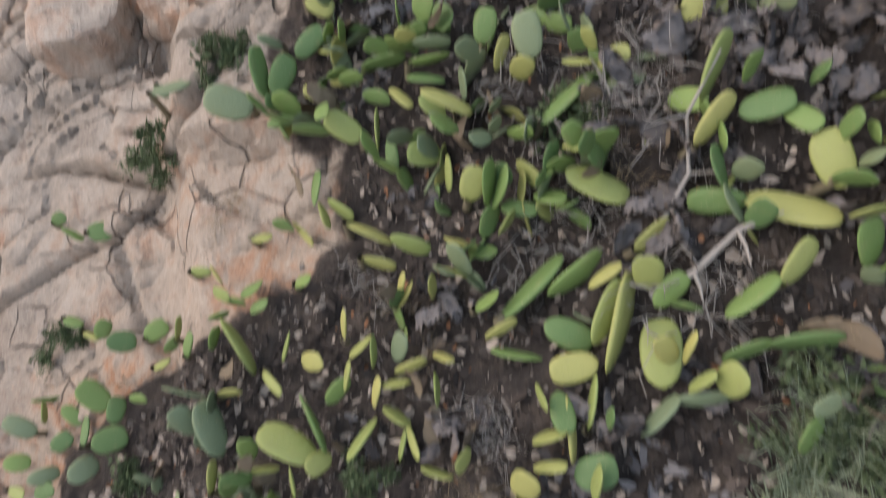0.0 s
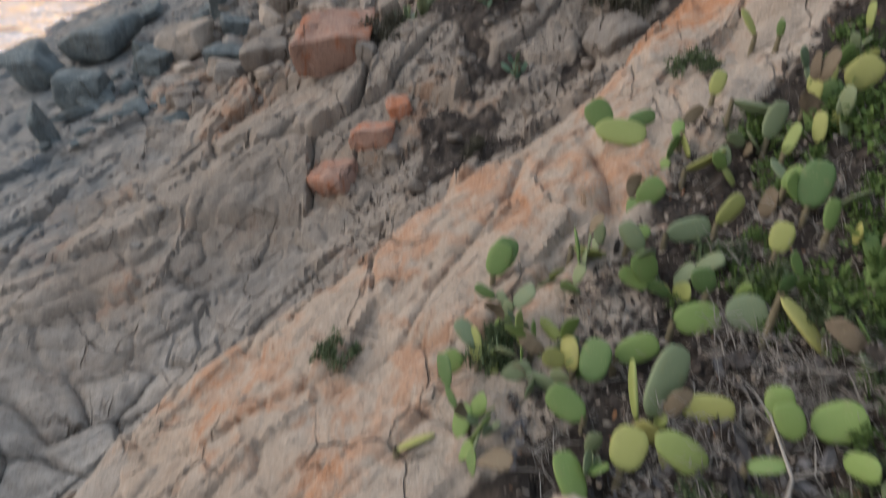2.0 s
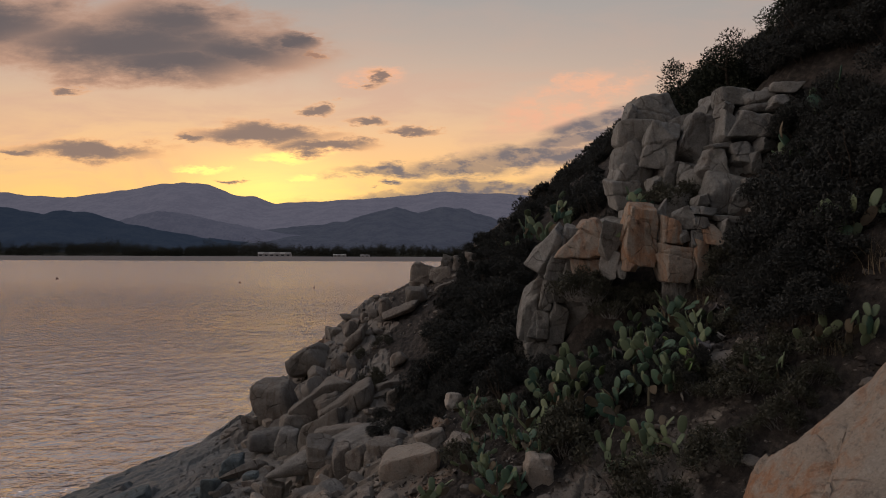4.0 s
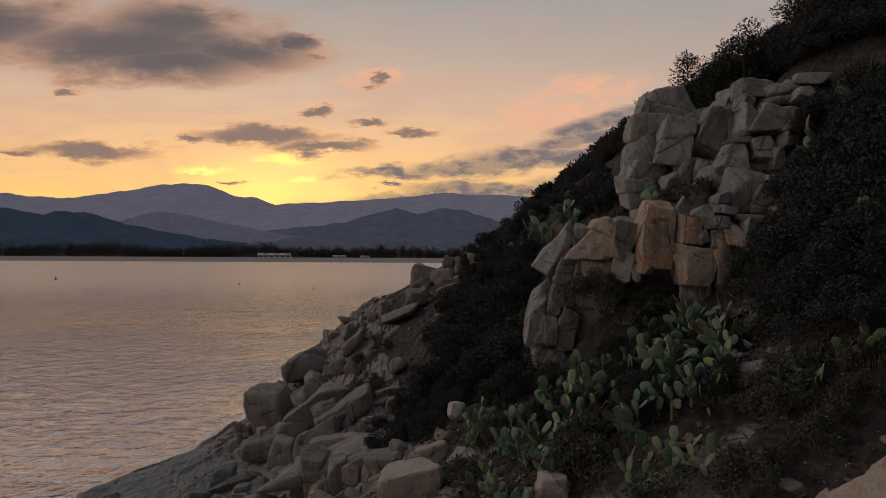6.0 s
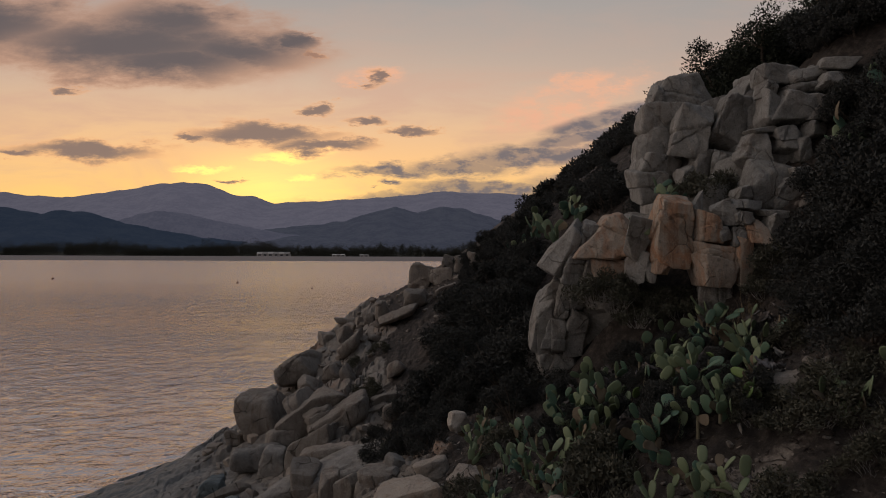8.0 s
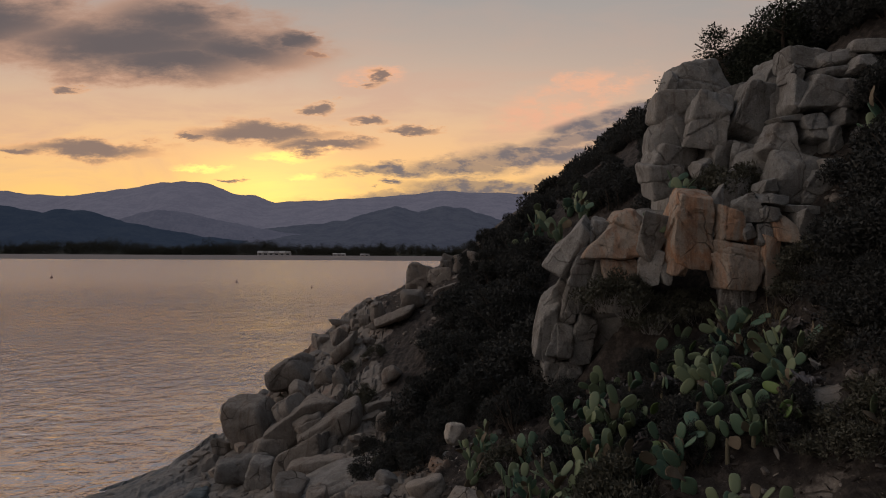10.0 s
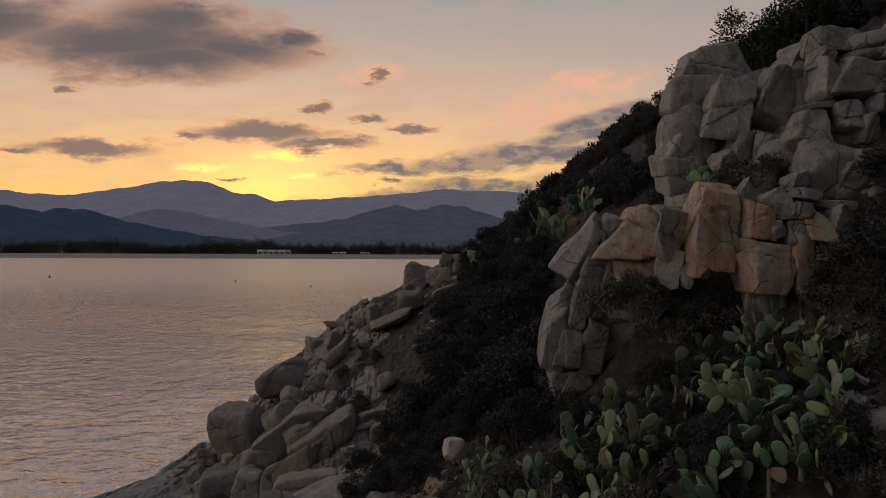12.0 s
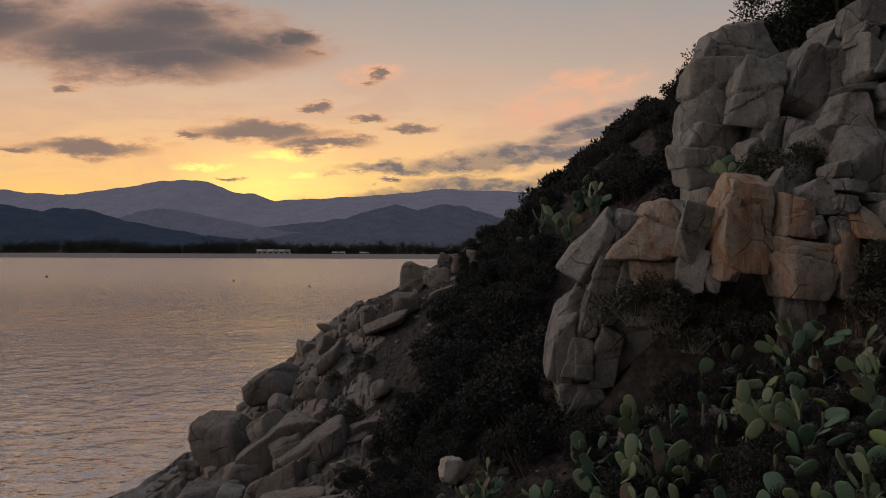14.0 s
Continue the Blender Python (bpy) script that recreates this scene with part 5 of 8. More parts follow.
BY_CREST_A = [
    (8.9, 21.47, 0.53), (8.4, 20.8, 0.54), (8.01, 19.75, 0.57), (7.85, 19.42, 0.53), (9.44, 22.02, 0.56),
    (8.75, 20.79, 0.63), (8.64, 20.38, 0.7), (8.06, 19.63, 0.47), (7.88, 19.36, 0.46), (9.15, 21.11, 0.49),
    (8.87, 20.57, 0.45), (8.68, 20.28, 0.64), (8.18, 19.42, 0.52), (8.05, 19.04, 0.6), (7.94, 18.65, 0.69),
    (9.71, 21.68, 0.47), (9.21, 20.59, 0.53), (9.04, 20.25, 0.51), (8.36, 19.02, 0.66), (8.2, 18.74, 0.66),
    (7.98, 18.59, 0.53), (9.54, 20.64, 0.58), (9.3, 20.43, 0.46), (9.16, 20.05, 0.52), (8.42, 18.94, 0.46),
    (8.29, 18.5, 0.59), (8, 18.21, 0.67), (9.62, 20.48, 0.68), (9.51, 19.99, 0.49), (9.29, 19.76, 0.48),
    (8.55, 18.68, 0.63), (8.29, 18.18, 0.69),
]
BY_CREST_B = [
    (8.04, 17.63, 0.51), (9.8, 20.1, 0.52), (9.59, 19.83, 0.46), (9.42, 19.5, 0.64), (8.58, 18.28, 0.47),
    (8.31, 17.86, 0.67), (8.04, 17.43, 0.51),
]
BY_CREST = BY_CREST_A + BY_CREST_B
HILL_COVER_A = [
    (9.44, 28.59, 1.15), (9.69, 22.54, 1.14), (6.08, 30.92, 1.25), (5.35, 33.87, 1.06), (12.1, 29.29, 1.02),
    (10.98, 32.39, 1.02), (4.69, 42.71, 1.15), (11, 28.14, 1.03), (13.12, 22.8, 1.16), (6.89, 26.66, 0.9),
    (11.19, 38.73, 1.23), (6.78, 29.61, 1.2), (14.32, 28.32, 1.12), (3.7, 31.39, 1.14), (11.02, 40.5, 1.02),
    (11.33, 39.41, 1.21), (9.11, 42.86, 0.97), (14.93, 32.85, 0.81), (16.11, 20.12, 1.11), (13.95, 28.97, 1.09),
    (8.22, 32.17, 1.06), (12.82, 30.75, 1.18), (8.14, 37.96, 0.9), (6.53, 26.72, 0.93), (16.25, 28.79, 0.89),
    (9.2, 32.71, 0.96), (14.35, 34.81, 1.02), (13.58, 32.94, 1.15), (8.63, 25.36, 1.25), (11.18, 38.2, 0.92),
    (10.03, 34.17, 1), (15.18, 24.73, 1.2),
]
HILL_COVER_B = [
    (9.23, 41.43, 1.21), (5.37, 36.84, 1.14), (11.56, 33.64, 1.23), (3.35, 33.96, 0.82), (5.93, 33.03, 0.95),
    (6.67, 26.41, 0.89), (15.77, 29.13, 1.06), (6.6, 27.26, 1.04), (15.54, 25.63, 1.09), (11.83, 20.86, 1.25),
    (12.54, 39.14, 1.02), (8.12, 36.56, 1), (11, 39.09, 1.08), (15.04, 37.01, 1.05), (6.72, 34.77, 0.81),
    (16.67, 25.5, 1.07), (6.19, 31.93, 0.84), (14.73, 40.75, 0.91), (3.19, 41.38, 0.93), (16.78, 33.87, 1.23),
    (7.27, 42.27, 1.22), (9.32, 33.38, 0.85), (5.79, 31.12, 1.02), (8.2, 32.91, 0.87), (16.4, 26.91, 1.06),
    (15.55, 40.92, 0.85), (11.58, 33.03, 1.12), (7.38, 26.55, 1.24), (11.39, 37.52, 0.89), (10.02, 24.28, 0.9),
    (8.86, 36.49, 1.21), (12.42, 22.45, 1.08),
]
HILL_COVER_C = [
    (9.86, 35.64, 1.01), (9.06, 25.5, 0.91), (7.47, 42.85, 0.86), (6.6, 30.94, 0.98), (9.6, 24.41, 0.89),
    (15.57, 24.76, 0.89), (13.99, 26.4, 0.94), (8.12, 37.69, 0.92), (6.34, 33.17, 1.01), (5.67, 32.5, 1.07),
    (6.06, 32.38, 0.96), (12.85, 42.92, 0.91), (12.25, 37.26, 0.81), (7.24, 37.08, 0.9), (3.78, 38.13, 0.95),
    (15.43, 28.12, 1.14), (13.89, 41.1, 0.86), (16.42, 27.43, 1), (7.05, 31.58, 0.92), (16.79, 24.23, 0.84),
    (14.06, 39.16, 0.91), (16.15, 28.87, 1.18), (15.11, 21.58, 1.17), (3.99, 36.08, 0.99), (11.49, 31.02, 0.92),
    (13.16, 40.86, 0.82), (9.24, 21.07, 0.87), (11.86, 21.5, 1.23), (10.64, 24, 1.16), (10.75, 24.51, 1.01),
    (12.06, 21.14, 1.24), (10.06, 20.87, 0.88),
]
HILL_COVER_D = [
    (8.87, 21.01, 1.12), (10.22, 21.7, 1.19), (9.12, 23.35, 0.88), (12.02, 21.4, 1.22), (9.53, 22.88, 1.06),
    (10.9, 23.5, 1.16), (8.69, 24.5, 0.97), (12.29, 24.57, 0.97), (9.39, 24.65, 0.94), (11.79, 23.23, 0.8),
    (9.87, 24.06, 1.11), (10.96, 23.82, 0.83), (11.65, 21.28, 1.13), (11.14, 24.18, 1.14), (11.93, 23.41, 0.96),
    (10.39, 23.96, 0.87), (12.06, 20.91, 0.93), (11.93, 21.46, 1.11), (9.88, 21.35, 0.96), (10.03, 20.97, 1.15),
]
HILL_COVER = HILL_COVER_A + HILL_COVER_B + HILL_COVER_C + HILL_COVER_D
HOLLOWS = [(3.36, 19.6, 7.47), (3.79, 19.6, 7.17), (4.27, 19.6, 7.47), (4.64, 19.6, 7.29), (2.94, 19.6, 7.59), (5.49, 20.3, 9.67), (5.87, 20.3, 9.6), (5.23, 20.3, 9.66), (6.25, 20.3, 9.48), (6.01, 18.3, 7.11), (6.34, 18.3, 7.11), (5.9, 18.3, 6.66), (5.78, 18.3, 7.77), (6.01, 18.3, 8.22), (6.28, 18.3, 8.55)]
GREY_SHRUBS = [
    (4.15, 14.82, 0.91), (4.31, 14.42, 1.03), (4.57, 14.12, 0.73), (4.85, 14.22, 1.18), (2.18, 15.39, 0.94),
    (2.02, 15.04, 1.12), (5.05, 13.46, 1.12), (5.45, 13.76, 0.86), (5.76, 14.15, 0.94), (4.81, 13.29, 1.08),
    (3.61, 13.67, 1.02), (3.96, 13.45, 1.01), (1.86, 17.25, 0.93), (1.1, 17.94, 1.06), (0.29, 16.44, 0.93),
    (-2.33, 30.84, 0.83), (-3.16, 30.82, 0.95), (-1.41, 21.33, 1.01), (-2.48, 28.09, 1.08), (4.06, 14.67, 0.91),
    (4.75, 14.2, 1.14), (5.68, 15.94, 1.17), (2.23, 15.35, 1.05), (-1.09, 14.29, 0.87), (2.73, 13.38, 1.2),
    (0.59, 11.03, 0.71), (5.35, 16.37, 1.01), (5.72, 16.33, 0.86), (5.23, 14.65, 1.12),
]
LOW_GREEN = [
    (2.56, 6.16, 1.05), (3.01, 2.92, 1.08), (2.8, 6.41, 1.57), (2.81, 4.93, 1.14), (2.51, 4.57, 1.03),
    (2.96, 3.85, 1.33), (2.46, 6.11, 1.11), (3.29, 3.56, 1.59), (3.31, 5.1, 1.02), (2.51, 6.91, 1.15),
    (2.49, 6.88, 1.13), (3.04, 6.4, 1.43), (3.32, 3.97, 1.24), (3.6, 7.6, 1.3), (4, 8, 1.19),
    (3.3, 7.2, 1.27), (4.3, 7.7, 1.48), (3.9, 7.1, 1.16), (3.1, 6.7, 1.57), (2.9, 5.6, 1.3),
    (3.2, 5.9, 1.2), (2.7, 5.3, 1.2), (3.4, 6.3, 1.4), (1.92, 5.45, 0.9), (2.15, 5.15, 0.75),
    (2.4, 5.0, 0.8), (2.3, 4.35, 0.65), (2.2, 3.95, 0.6), (2.35, 3.7, 0.65), (2.05, 4.85, 0.5), (1.62, 5.3, 0.6), (2.2, 5.6, 0.9),
]
HERBS = [
    (-1.36, 2.27, 0.74), (-1.31, 2.14, 1.12), (0.82, 1.37, 1.23), (-2.94, 0.37, 1), (-2.77, 0.45, 0.79),
    (-1.97, 1.74, 1.27), (-2.15, 1.73, 1.29), (1.62, -0.16, 0.98), (1.72, -0.08, 0.86), (1.51, -0.3, 0.87),
    (1.76, -0.31, 1.07), (1.68, -0.01, 1.11), (-0.25, -0.4, 0.83), (-2.09, -0.52, 1.12), (0.38, 5.24, 1.28),
    (0.3, 5.22, 0.95), (-0.86, 5.73, 1.07), (2.03, 3.33, 0.82), (1.56, 3.65, 0.82), (1.67, 3.46, 1.03),
    (1.89, 3.53, 0.72), (2.14, 3.78, 0.77), (2.19, 3.48, 1.14), (1.97, 5.59, 1.1), (2.14, 5.14, 1.15),
    (2.3, 4.73, 1.3), (2.44, 4.46, 1.24), (2.34, 4.08, 1.1), (1.31, 3.81, 0.8), (-1.22, 3.33, 1.17),
    (2.36, 8.06, 1.01), (2.47, 7.89, 0.86),
]
DRY_TWIGS_A = [
    (1.44, 0.53, 1.12), (1.27, 0.52, 1.2), (1.21, 1.29, 1.29), (1.17, 1.5, 0.73), (0.98, 1.38, 0.95),
    (-0.15, 0.58, 1.2), (0.34, -0.13, 0.84), (0.42, -0.24, 0.78), (2.17, 4.21, 1.07), (2.46, 4.71, 0.95),
    (1.84, 3.71, 0.89), (1.82, 4.78, 1), (1.3, 3.77, 1.22), (1.96, 3.21, 0.76), (2.14, 4.59, 0.82),
    (2.33, 3.9, 1.11), (1.52, 4.12, 1.11), (1.29, 6.73, 1.07), (1.39, 6.54, 0.92), (1.59, 2.43, 0.76),
    (1.75, 2.15, 0.82), (1.32, 2.24, 0.94), (1.4, 4.48, 0.86), (0.98, 0.72, 0.89), (2.83, 3.91, 0.89), (1.9, 4.95, 1.1),
    (2.1, 4.72, 1.2), (2.25, 4.42, 1.2), (1.72, 4.32, 1.0), (2.0, 4.3, 1.1), (2.28, 5.2, 1.2), (2.45, 4.25, 1.1), (2.1, 4.0, 1.0),
    (0.78, 0.98, 0.91), (2.61, 6.13, 0.71), (1.87, 2.16, 0.94), (0.6, 2.76, 0.78), (3.24, 2.88, 0.89),
    (2.92, 5.62, 1.16), (2.91, 3.94, 0.96),
]
DRY_TWIGS_B = [
    (1.66, 3.39, 0.71), (1.91, 2.82, 1.17), (1.14, 5.06, 1.26), (1.05, 1.89, 0.74), (0.62, 0.54, 1.11),
    (2.79, 2.97, 1.14), (1.33, 2.37, 1.21), (3.18, 6, 0.73), (1.6, 2.77, 0.96), (1.28, 6.08, 0.84),
    (1.28, 5.86, 1.1), (2.31, 2.39, 1.29), (2.37, 1.72, 0.86), (2.98, 1.14, 1.13), (3.18, 0.78, 1.07),
    (2.55, 2.83, 0.91), (2.69, 7.04, 0.96), (2.57, 1.47, 0.79), (1.17, 0.47, 0.78), (0.68, 0.83, 1.26),
    (2.79, 2.19, 1.01), (0.64, 1.66, 1.05), (2.16, 5.62, 0.96), (0.94, 5.16, 0.88), (2.44, 1.03, 0.77),
    (1.58, 3.14, 1.09), (1.68, 3.46, 0.79), (0.61, 2.49, 0.93), (0.66, 2.39, 0.86), (3.16, 1.22, 0.89),
    (2.34, 4.18, 0.95), (2.8, 5.83, 1.02),
]
DRY_TWIGS_C = [
    (1.67, 1.72, 0.89), (3.26, 2.46, 0.81), (1.28, 3.18, 1.11), (2.46, 1.63, 0.95), (2.39, 2.36, 1.17),
    (2.78, 6.03, 0.9), (0.73, 2.45, 1.02), (2.5, 1.91, 1.22), (1.28, 1.9, 0.95), (0.94, 1.13, 1.14),
    (2.87, 2.92, 1.06), (2.03, 3.8, 1.29), (3.29, 2.14, 0.87), (3.21, 3.31, 0.91), (2.47, 5.58, 0.99),
    (2.69, 5.84, 0.94), (1.22, 4.04, 1.28), (1.91, 6.58, 1.22), (0.65, 4.53, 1.22), (1.01, 5.12, 0.87),
]
DRY_TWIGS = DRY_TWIGS_A + DRY_TWIGS_B + DRY_TWIGS_C
NEAR_PEARS_A = [
    (2.92, 2.91, 1.18), (0.83, 2.94, 1.04), (-1.89, -0.77, 1.04), (1.96, 0.77, 1.09), (2.46, 0.36, 0.99),
    (1.47, 1.94, 0.91), (1.1, 5.94, 1.08), (0.34, 1.53, 1.15), (-0.22, 2.04, 0.89), (-0.74, -0.86, 1.07),
    (2.45, 6.71, 0.93), (3.06, 5.49, 0.91), (-1.01, -0.63, 1), (2.64, 4.94, 1.11), (2.61, 1.43, 1.06),
    (0.69, 5.73, 1.01), (-0.06, 1.22, 0.93), (1.94, 0, 0.88), (2.95, 1.11, 0.81), (2.21, 2.58, 0.94),
    (2.17, 0.91, 0.98), (-0.18, 0.3, 0.84), (0.4, 5.34, 0.96), (-0.47, -0.21, 0.94), (2.9, 0.59, 1.05),
    (0.17, 4.55, 1), (2.56, 5.73, 1.15), (0.98, 1.66, 0.93), (3.15, -0.65, 0.9), (2.66, 0.05, 0.98),
    (3.05, 2.49, 1.05), (2.19, -0.76, 1.03),
]
NEAR_PEARS_B = [
    (3.13, 7.01, 0.9), (-1, -0.83, 0.85), (1.9, -0.42, 1.19), (1.04, 1.21, 0.83), (-0.64, 2.13, 1.2),
    (2.81, 4.04, 1), (2.39, 2.17, 0.81), (1.5, -0.36, 0.83), (2.23, -0.01, 0.85), (2.41, 4.98, 0.87),
    (0.26, 4.69, 0.82), (2.5, 2.29, 0.92), (1.23, 1.46, 0.95), (1.49, 0.64, 1.06), (0.56, 5.35, 0.8),
    (2.81, 2.86, 0.81), (2.56, 1.16, 0.99), (0.12, 4.52, 1.18), (3.11, 2.36, 0.84), (0.51, 5.52, 1.13),
    (0.9, 5.47, 1.13), (1.17, 2.73, 1.02), (0.81, 4.29, 1.07), (0.67, 0.53, 0.91), (2.51, 2.22, 0.82),
    (0.05, 1.97, 1.04), (-0.18, -0.88, 0.95), (1.94, 1.19, 0.82), (0.61, 4.93, 1.05), (3.16, 4.5, 1.05),
    (0.57, 4.92, 1.06), (1.39, 1.01, 0.99),
]
NEAR_PEARS_C = [
    (2.22, 1.24, 0.92), (2.96, -0.32, 1.18), (1.56, 1.86, 0.85), (3.11, 4.07, 1.03), (0.98, -0.84, 1.18),
    (2.62, 4.92, 0.85), (-0.95, -0.76, 0.94), (1.32, 4.15, 0.94), (1.62, 5.12, 0.97), (2.66, 4.88, 1.11),
    (-0.75, -0.62, 1.12), (1.97, 3.37, 0.96), (2.13, -0.64, 0.82), (2.68, -0.84, 1.11), (2.18, 3.63, 1.18),
    (1.25, 2.76, 1.04), (1.93, 0.4, 1.06), (0.95, 4.89, 0.9), (-1.09, -0.7, 1.18), (2.12, 0.38, 0.92),
    (3.1, 3.64, 0.9), (2.29, -0.04, 0.9), (0.31, 0.51, 0.9), (2.57, 1.89, 0.97), (0.05, 2.47, 1.05),
    (2.72, 0.68, 0.94), (-1.69, -0.21, 1.17), (0.28, -0.15, 0.91), (2.38, 0.35, 0.94), (1.73, 6.68, 0.98),
    (2.56, 1.31, 0.97), (0.86, 2.87, 1.05),
]
NEAR_PEARS_D = [
    (2.57, -0.54, 0.94), (0.67, 0.88, 0.85), (2.27, -0.57, 1.17), (3.08, 1.69, 0.9), (2.89, 1.06, 1.15),
    (2.13, 5.91, 1.1), (0.36, 5.02, 1.16), (1.94, 1.13, 1.05), (1.93, 0.48, 1.19), (2.85, 1.19, 0.91),
    (-1.25, -0.19, 1.19), (0.72, 2.75, 1.04), (1.43, 6.28, 1.09), (-0.79, -0.47, 0.87), (0.04, 1.36, 0.96),
    (1.58, 2.75, 0.99), (2.36, 4.23, 1.19), (2.67, 3.62, 1.03), (1.65, 5.61, 1.15), (1.48, 5.55, 1.13),
    (0.92, 0.93, 1.19), (1.37, 2.45, 0.92), (2.84, -0.58, 0.91), (2.77, 2.21, 1.09), (1.51, 5.42, 1.12),
    (0.93, 1.29, 0.98), (2.96, 6.4, 1.09), (2.12, -0.41, 1.04), (2.23, 6.49, 0.99), (2.23, -0.36, 1.12),
    (1.8, 0.05, 0.93), (1.28, 4.48, 1.06),
]
NEAR_PEARS_E = [
    (-0.5, 2.18, 1.15), (2.85, 1.5, 0.89), (0.81, 1.72, 1), (-0.64, 2.27, 1.03), (0.78, 0.97, 1.03),
    (-0.79, 1.78, 0.95), (0.75, 2.13, 0.92), (0.42, 1.49, 0.98), (-0.08, 1.1, 0.96), (-0.74, 1.67, 1),
    (0.72, 1.59, 0.96), (-0.29, 2.37, 1.08), (0.12, 2.44, 0.96), (0.37, 2.44, 0.96), (0.51, 1.35, 0.96),
    (-0.61, 1.87, 1.06), (0.08, 0.86, 1), (0.17, 0.7, 1.15), (-0.61, 2.29, 0.81), (0.6, 0.86, 1.12),
    (-0.51, 2.51, 0.91), (0.55, 0.89, 0.99), (0.24, 1.83, 1.12), (-0.37, 1.92, 0.82), (-0.53, 1.7, 1.13),
    (-0.6, 1.58, 0.92), (-0.5, 1.86, 0.98), (0.15, 1.55, 0.92), (0.33, 1.53, 1.15), (-0.61, 2.52, 1.13),
    (0.2, 1.48, 0.84), (0.54, 0.88, 0.85),
]
NEAR_PEARS_F = [
    (0.52, 2.06, 0.86), (0.02, 1.9, 0.96), (3.3, 7.3, 0.88), (3.1, 7.1, 0.89), (3.45, 6.9, 0.91),
    (2.9, 6.6, 1.13),
]
NEAR_PEARS = NEAR_PEARS_A + NEAR_PEARS_B + NEAR_PEARS_C + NEAR_PEARS_D + NEAR_PEARS_E + NEAR_PEARS_F
FIELD_DARK_A = [
    (4.16, 15.72, 0.32), (1.87, 17.89, 0.38), (3.1, 15.23, 0.47), (5.13, 17.4, 0.39), (2.44, 17.89, 0.37),
    (2.67, 17.13, 0.33), (2.81, 18.69, 0.46), (4.36, 16.52, 0.45), (2.48, 19.67, 0.47), (3.14, 18.24, 0.34),
    (3.7, 15.2, 0.42), (3.04, 15.8, 0.49), (3.85, 17.2, 0.41), (3.82, 16.52, 0.41), (2.57, 16.61, 0.4),
    (2.16, 19.27, 0.49), (4.88, 16.38, 0.41), (4.61, 18.26, 0.47), (5.08, 16.84, 0.32), (4.18, 14.94, 0.42),
    (4.31, 18.88, 0.46), (3.68, 19.2, 0.5), (3.7, 15.64, 0.35), (3.14, 17.82, 0.32), (3.03, 19.28, 0.4),
    (3.09, 16.98, 0.37), (1.69, 17.01, 0.49), (4.33, 17.4, 0.45), (3.27, 16.38, 0.44), (2.95, 19.87, 0.39),
    (4.84, 17.78, 0.34), (3.4, 17.38, 0.41),
]
FIELD_DARK_B = [
    (4.62, 17.06, 0.35), (2.21, 18.51, 0.38), (4.13, 17.8, 0.38), (3.77, 18.7, 0.34), (2.6, 16.07, 0.47),
    (2.12, 16.97, 0.47), (4.12, 18.38, 0.38), (1.74, 17.47, 0.34),
]
FIELD_DARK = FIELD_DARK_A + FIELD_DARK_B
FIELD_PEARS_A = [
    (2.15, 17.04, 1.23), (2.75, 18.7, 1.17), (2.33, 15.7, 1.02), (1.33, 16.25, 1.24), (1.65, 15.52, 1.11),
    (2.79, 14.88, 1.23), (1.36, 14.81, 1.13), (4.12, 15.03, 0.97), (1.2, 15.47, 1.01), (2.2, 16.64, 1.21),
    (3.08, 14.02, 0.99), (0.94, 16.93, 1.25), (4.58, 15.99, 1.18), (4.77, 16.63, 1.18), (0.65, 15.77, 1.02),
    (4.86, 18.72, 1.16), (2.61, 14.14, 0.96), (1.38, 17.91, 1.24), (5.65, 14.26, 1.06), (4.9, 14.02, 1.12),
    (0.33, 17.95, 1.21), (0.7, 18.91, 1.02), (3.38, 13.87, 1.05), (0.76, 19.46, 1.24), (0.42, 18.99, 1.16),
    (0.66, 15.04, 1.12), (1.21, 16.13, 1.12), (0.44, 15.56, 1.22), (0.63, 15.04, 0.96), (0.78, 14.18, 1.24),
    (1.08, 14.31, 1.13), (-0.71, 14.66, 1.03),
]
FIELD_PEARS_B = [
    (-0.3, 14.7, 1.2), (1.18, 12.42, 1.01), (6.22, 13.77, 1.25), (1.88, 16.89, 1.22), (3.77, 14.9, 0.96),
    (3.71, 16.92, 1.16), (4.56, 17.56, 0.98), (2.52, 16.87, 1.24), (3.76, 16.32, 1.13), (1.97, 18.97, 1.11),
    (3.19, 15.22, 1.08), (2.01, 16.19, 1.23),
]
FIELD_PEARS = FIELD_PEARS_A + FIELD_PEARS_B
SLOPE_PEARS = [
    (2.79, 32.78, 1.48), (4.69, 33.97, 1.33), (4.64, 32.98, 1.53), (3.93, 31.19, 1.48), (2.87, 31.44, 1.43),
    (4.01, 32.31, 1.6), (2.65, 34.21, 1.23), (5, 31.86, 1.48), (3.46, 33.39, 1.29), (3.66, 34.36, 1.45),
]
PERCHED_PEARS = [(7.95, 18.8, 11.05), (7.61, 18.8, 10.53), (8.3, 18.8, 11.34), (8.41, 18.6, 10.84), (7.49, 18.8, 10.18), (8.65, 18.8, 11.57), (4.57, 20.6, 9.66), (4.64, 20.4, 9.49), (3.97, 19.6, 8.97), (4.51, 20.9, 9.91), (6.74, 15.5, 8.85), (3.63, 26, 9.73), (3.7, 27, 9.97)]

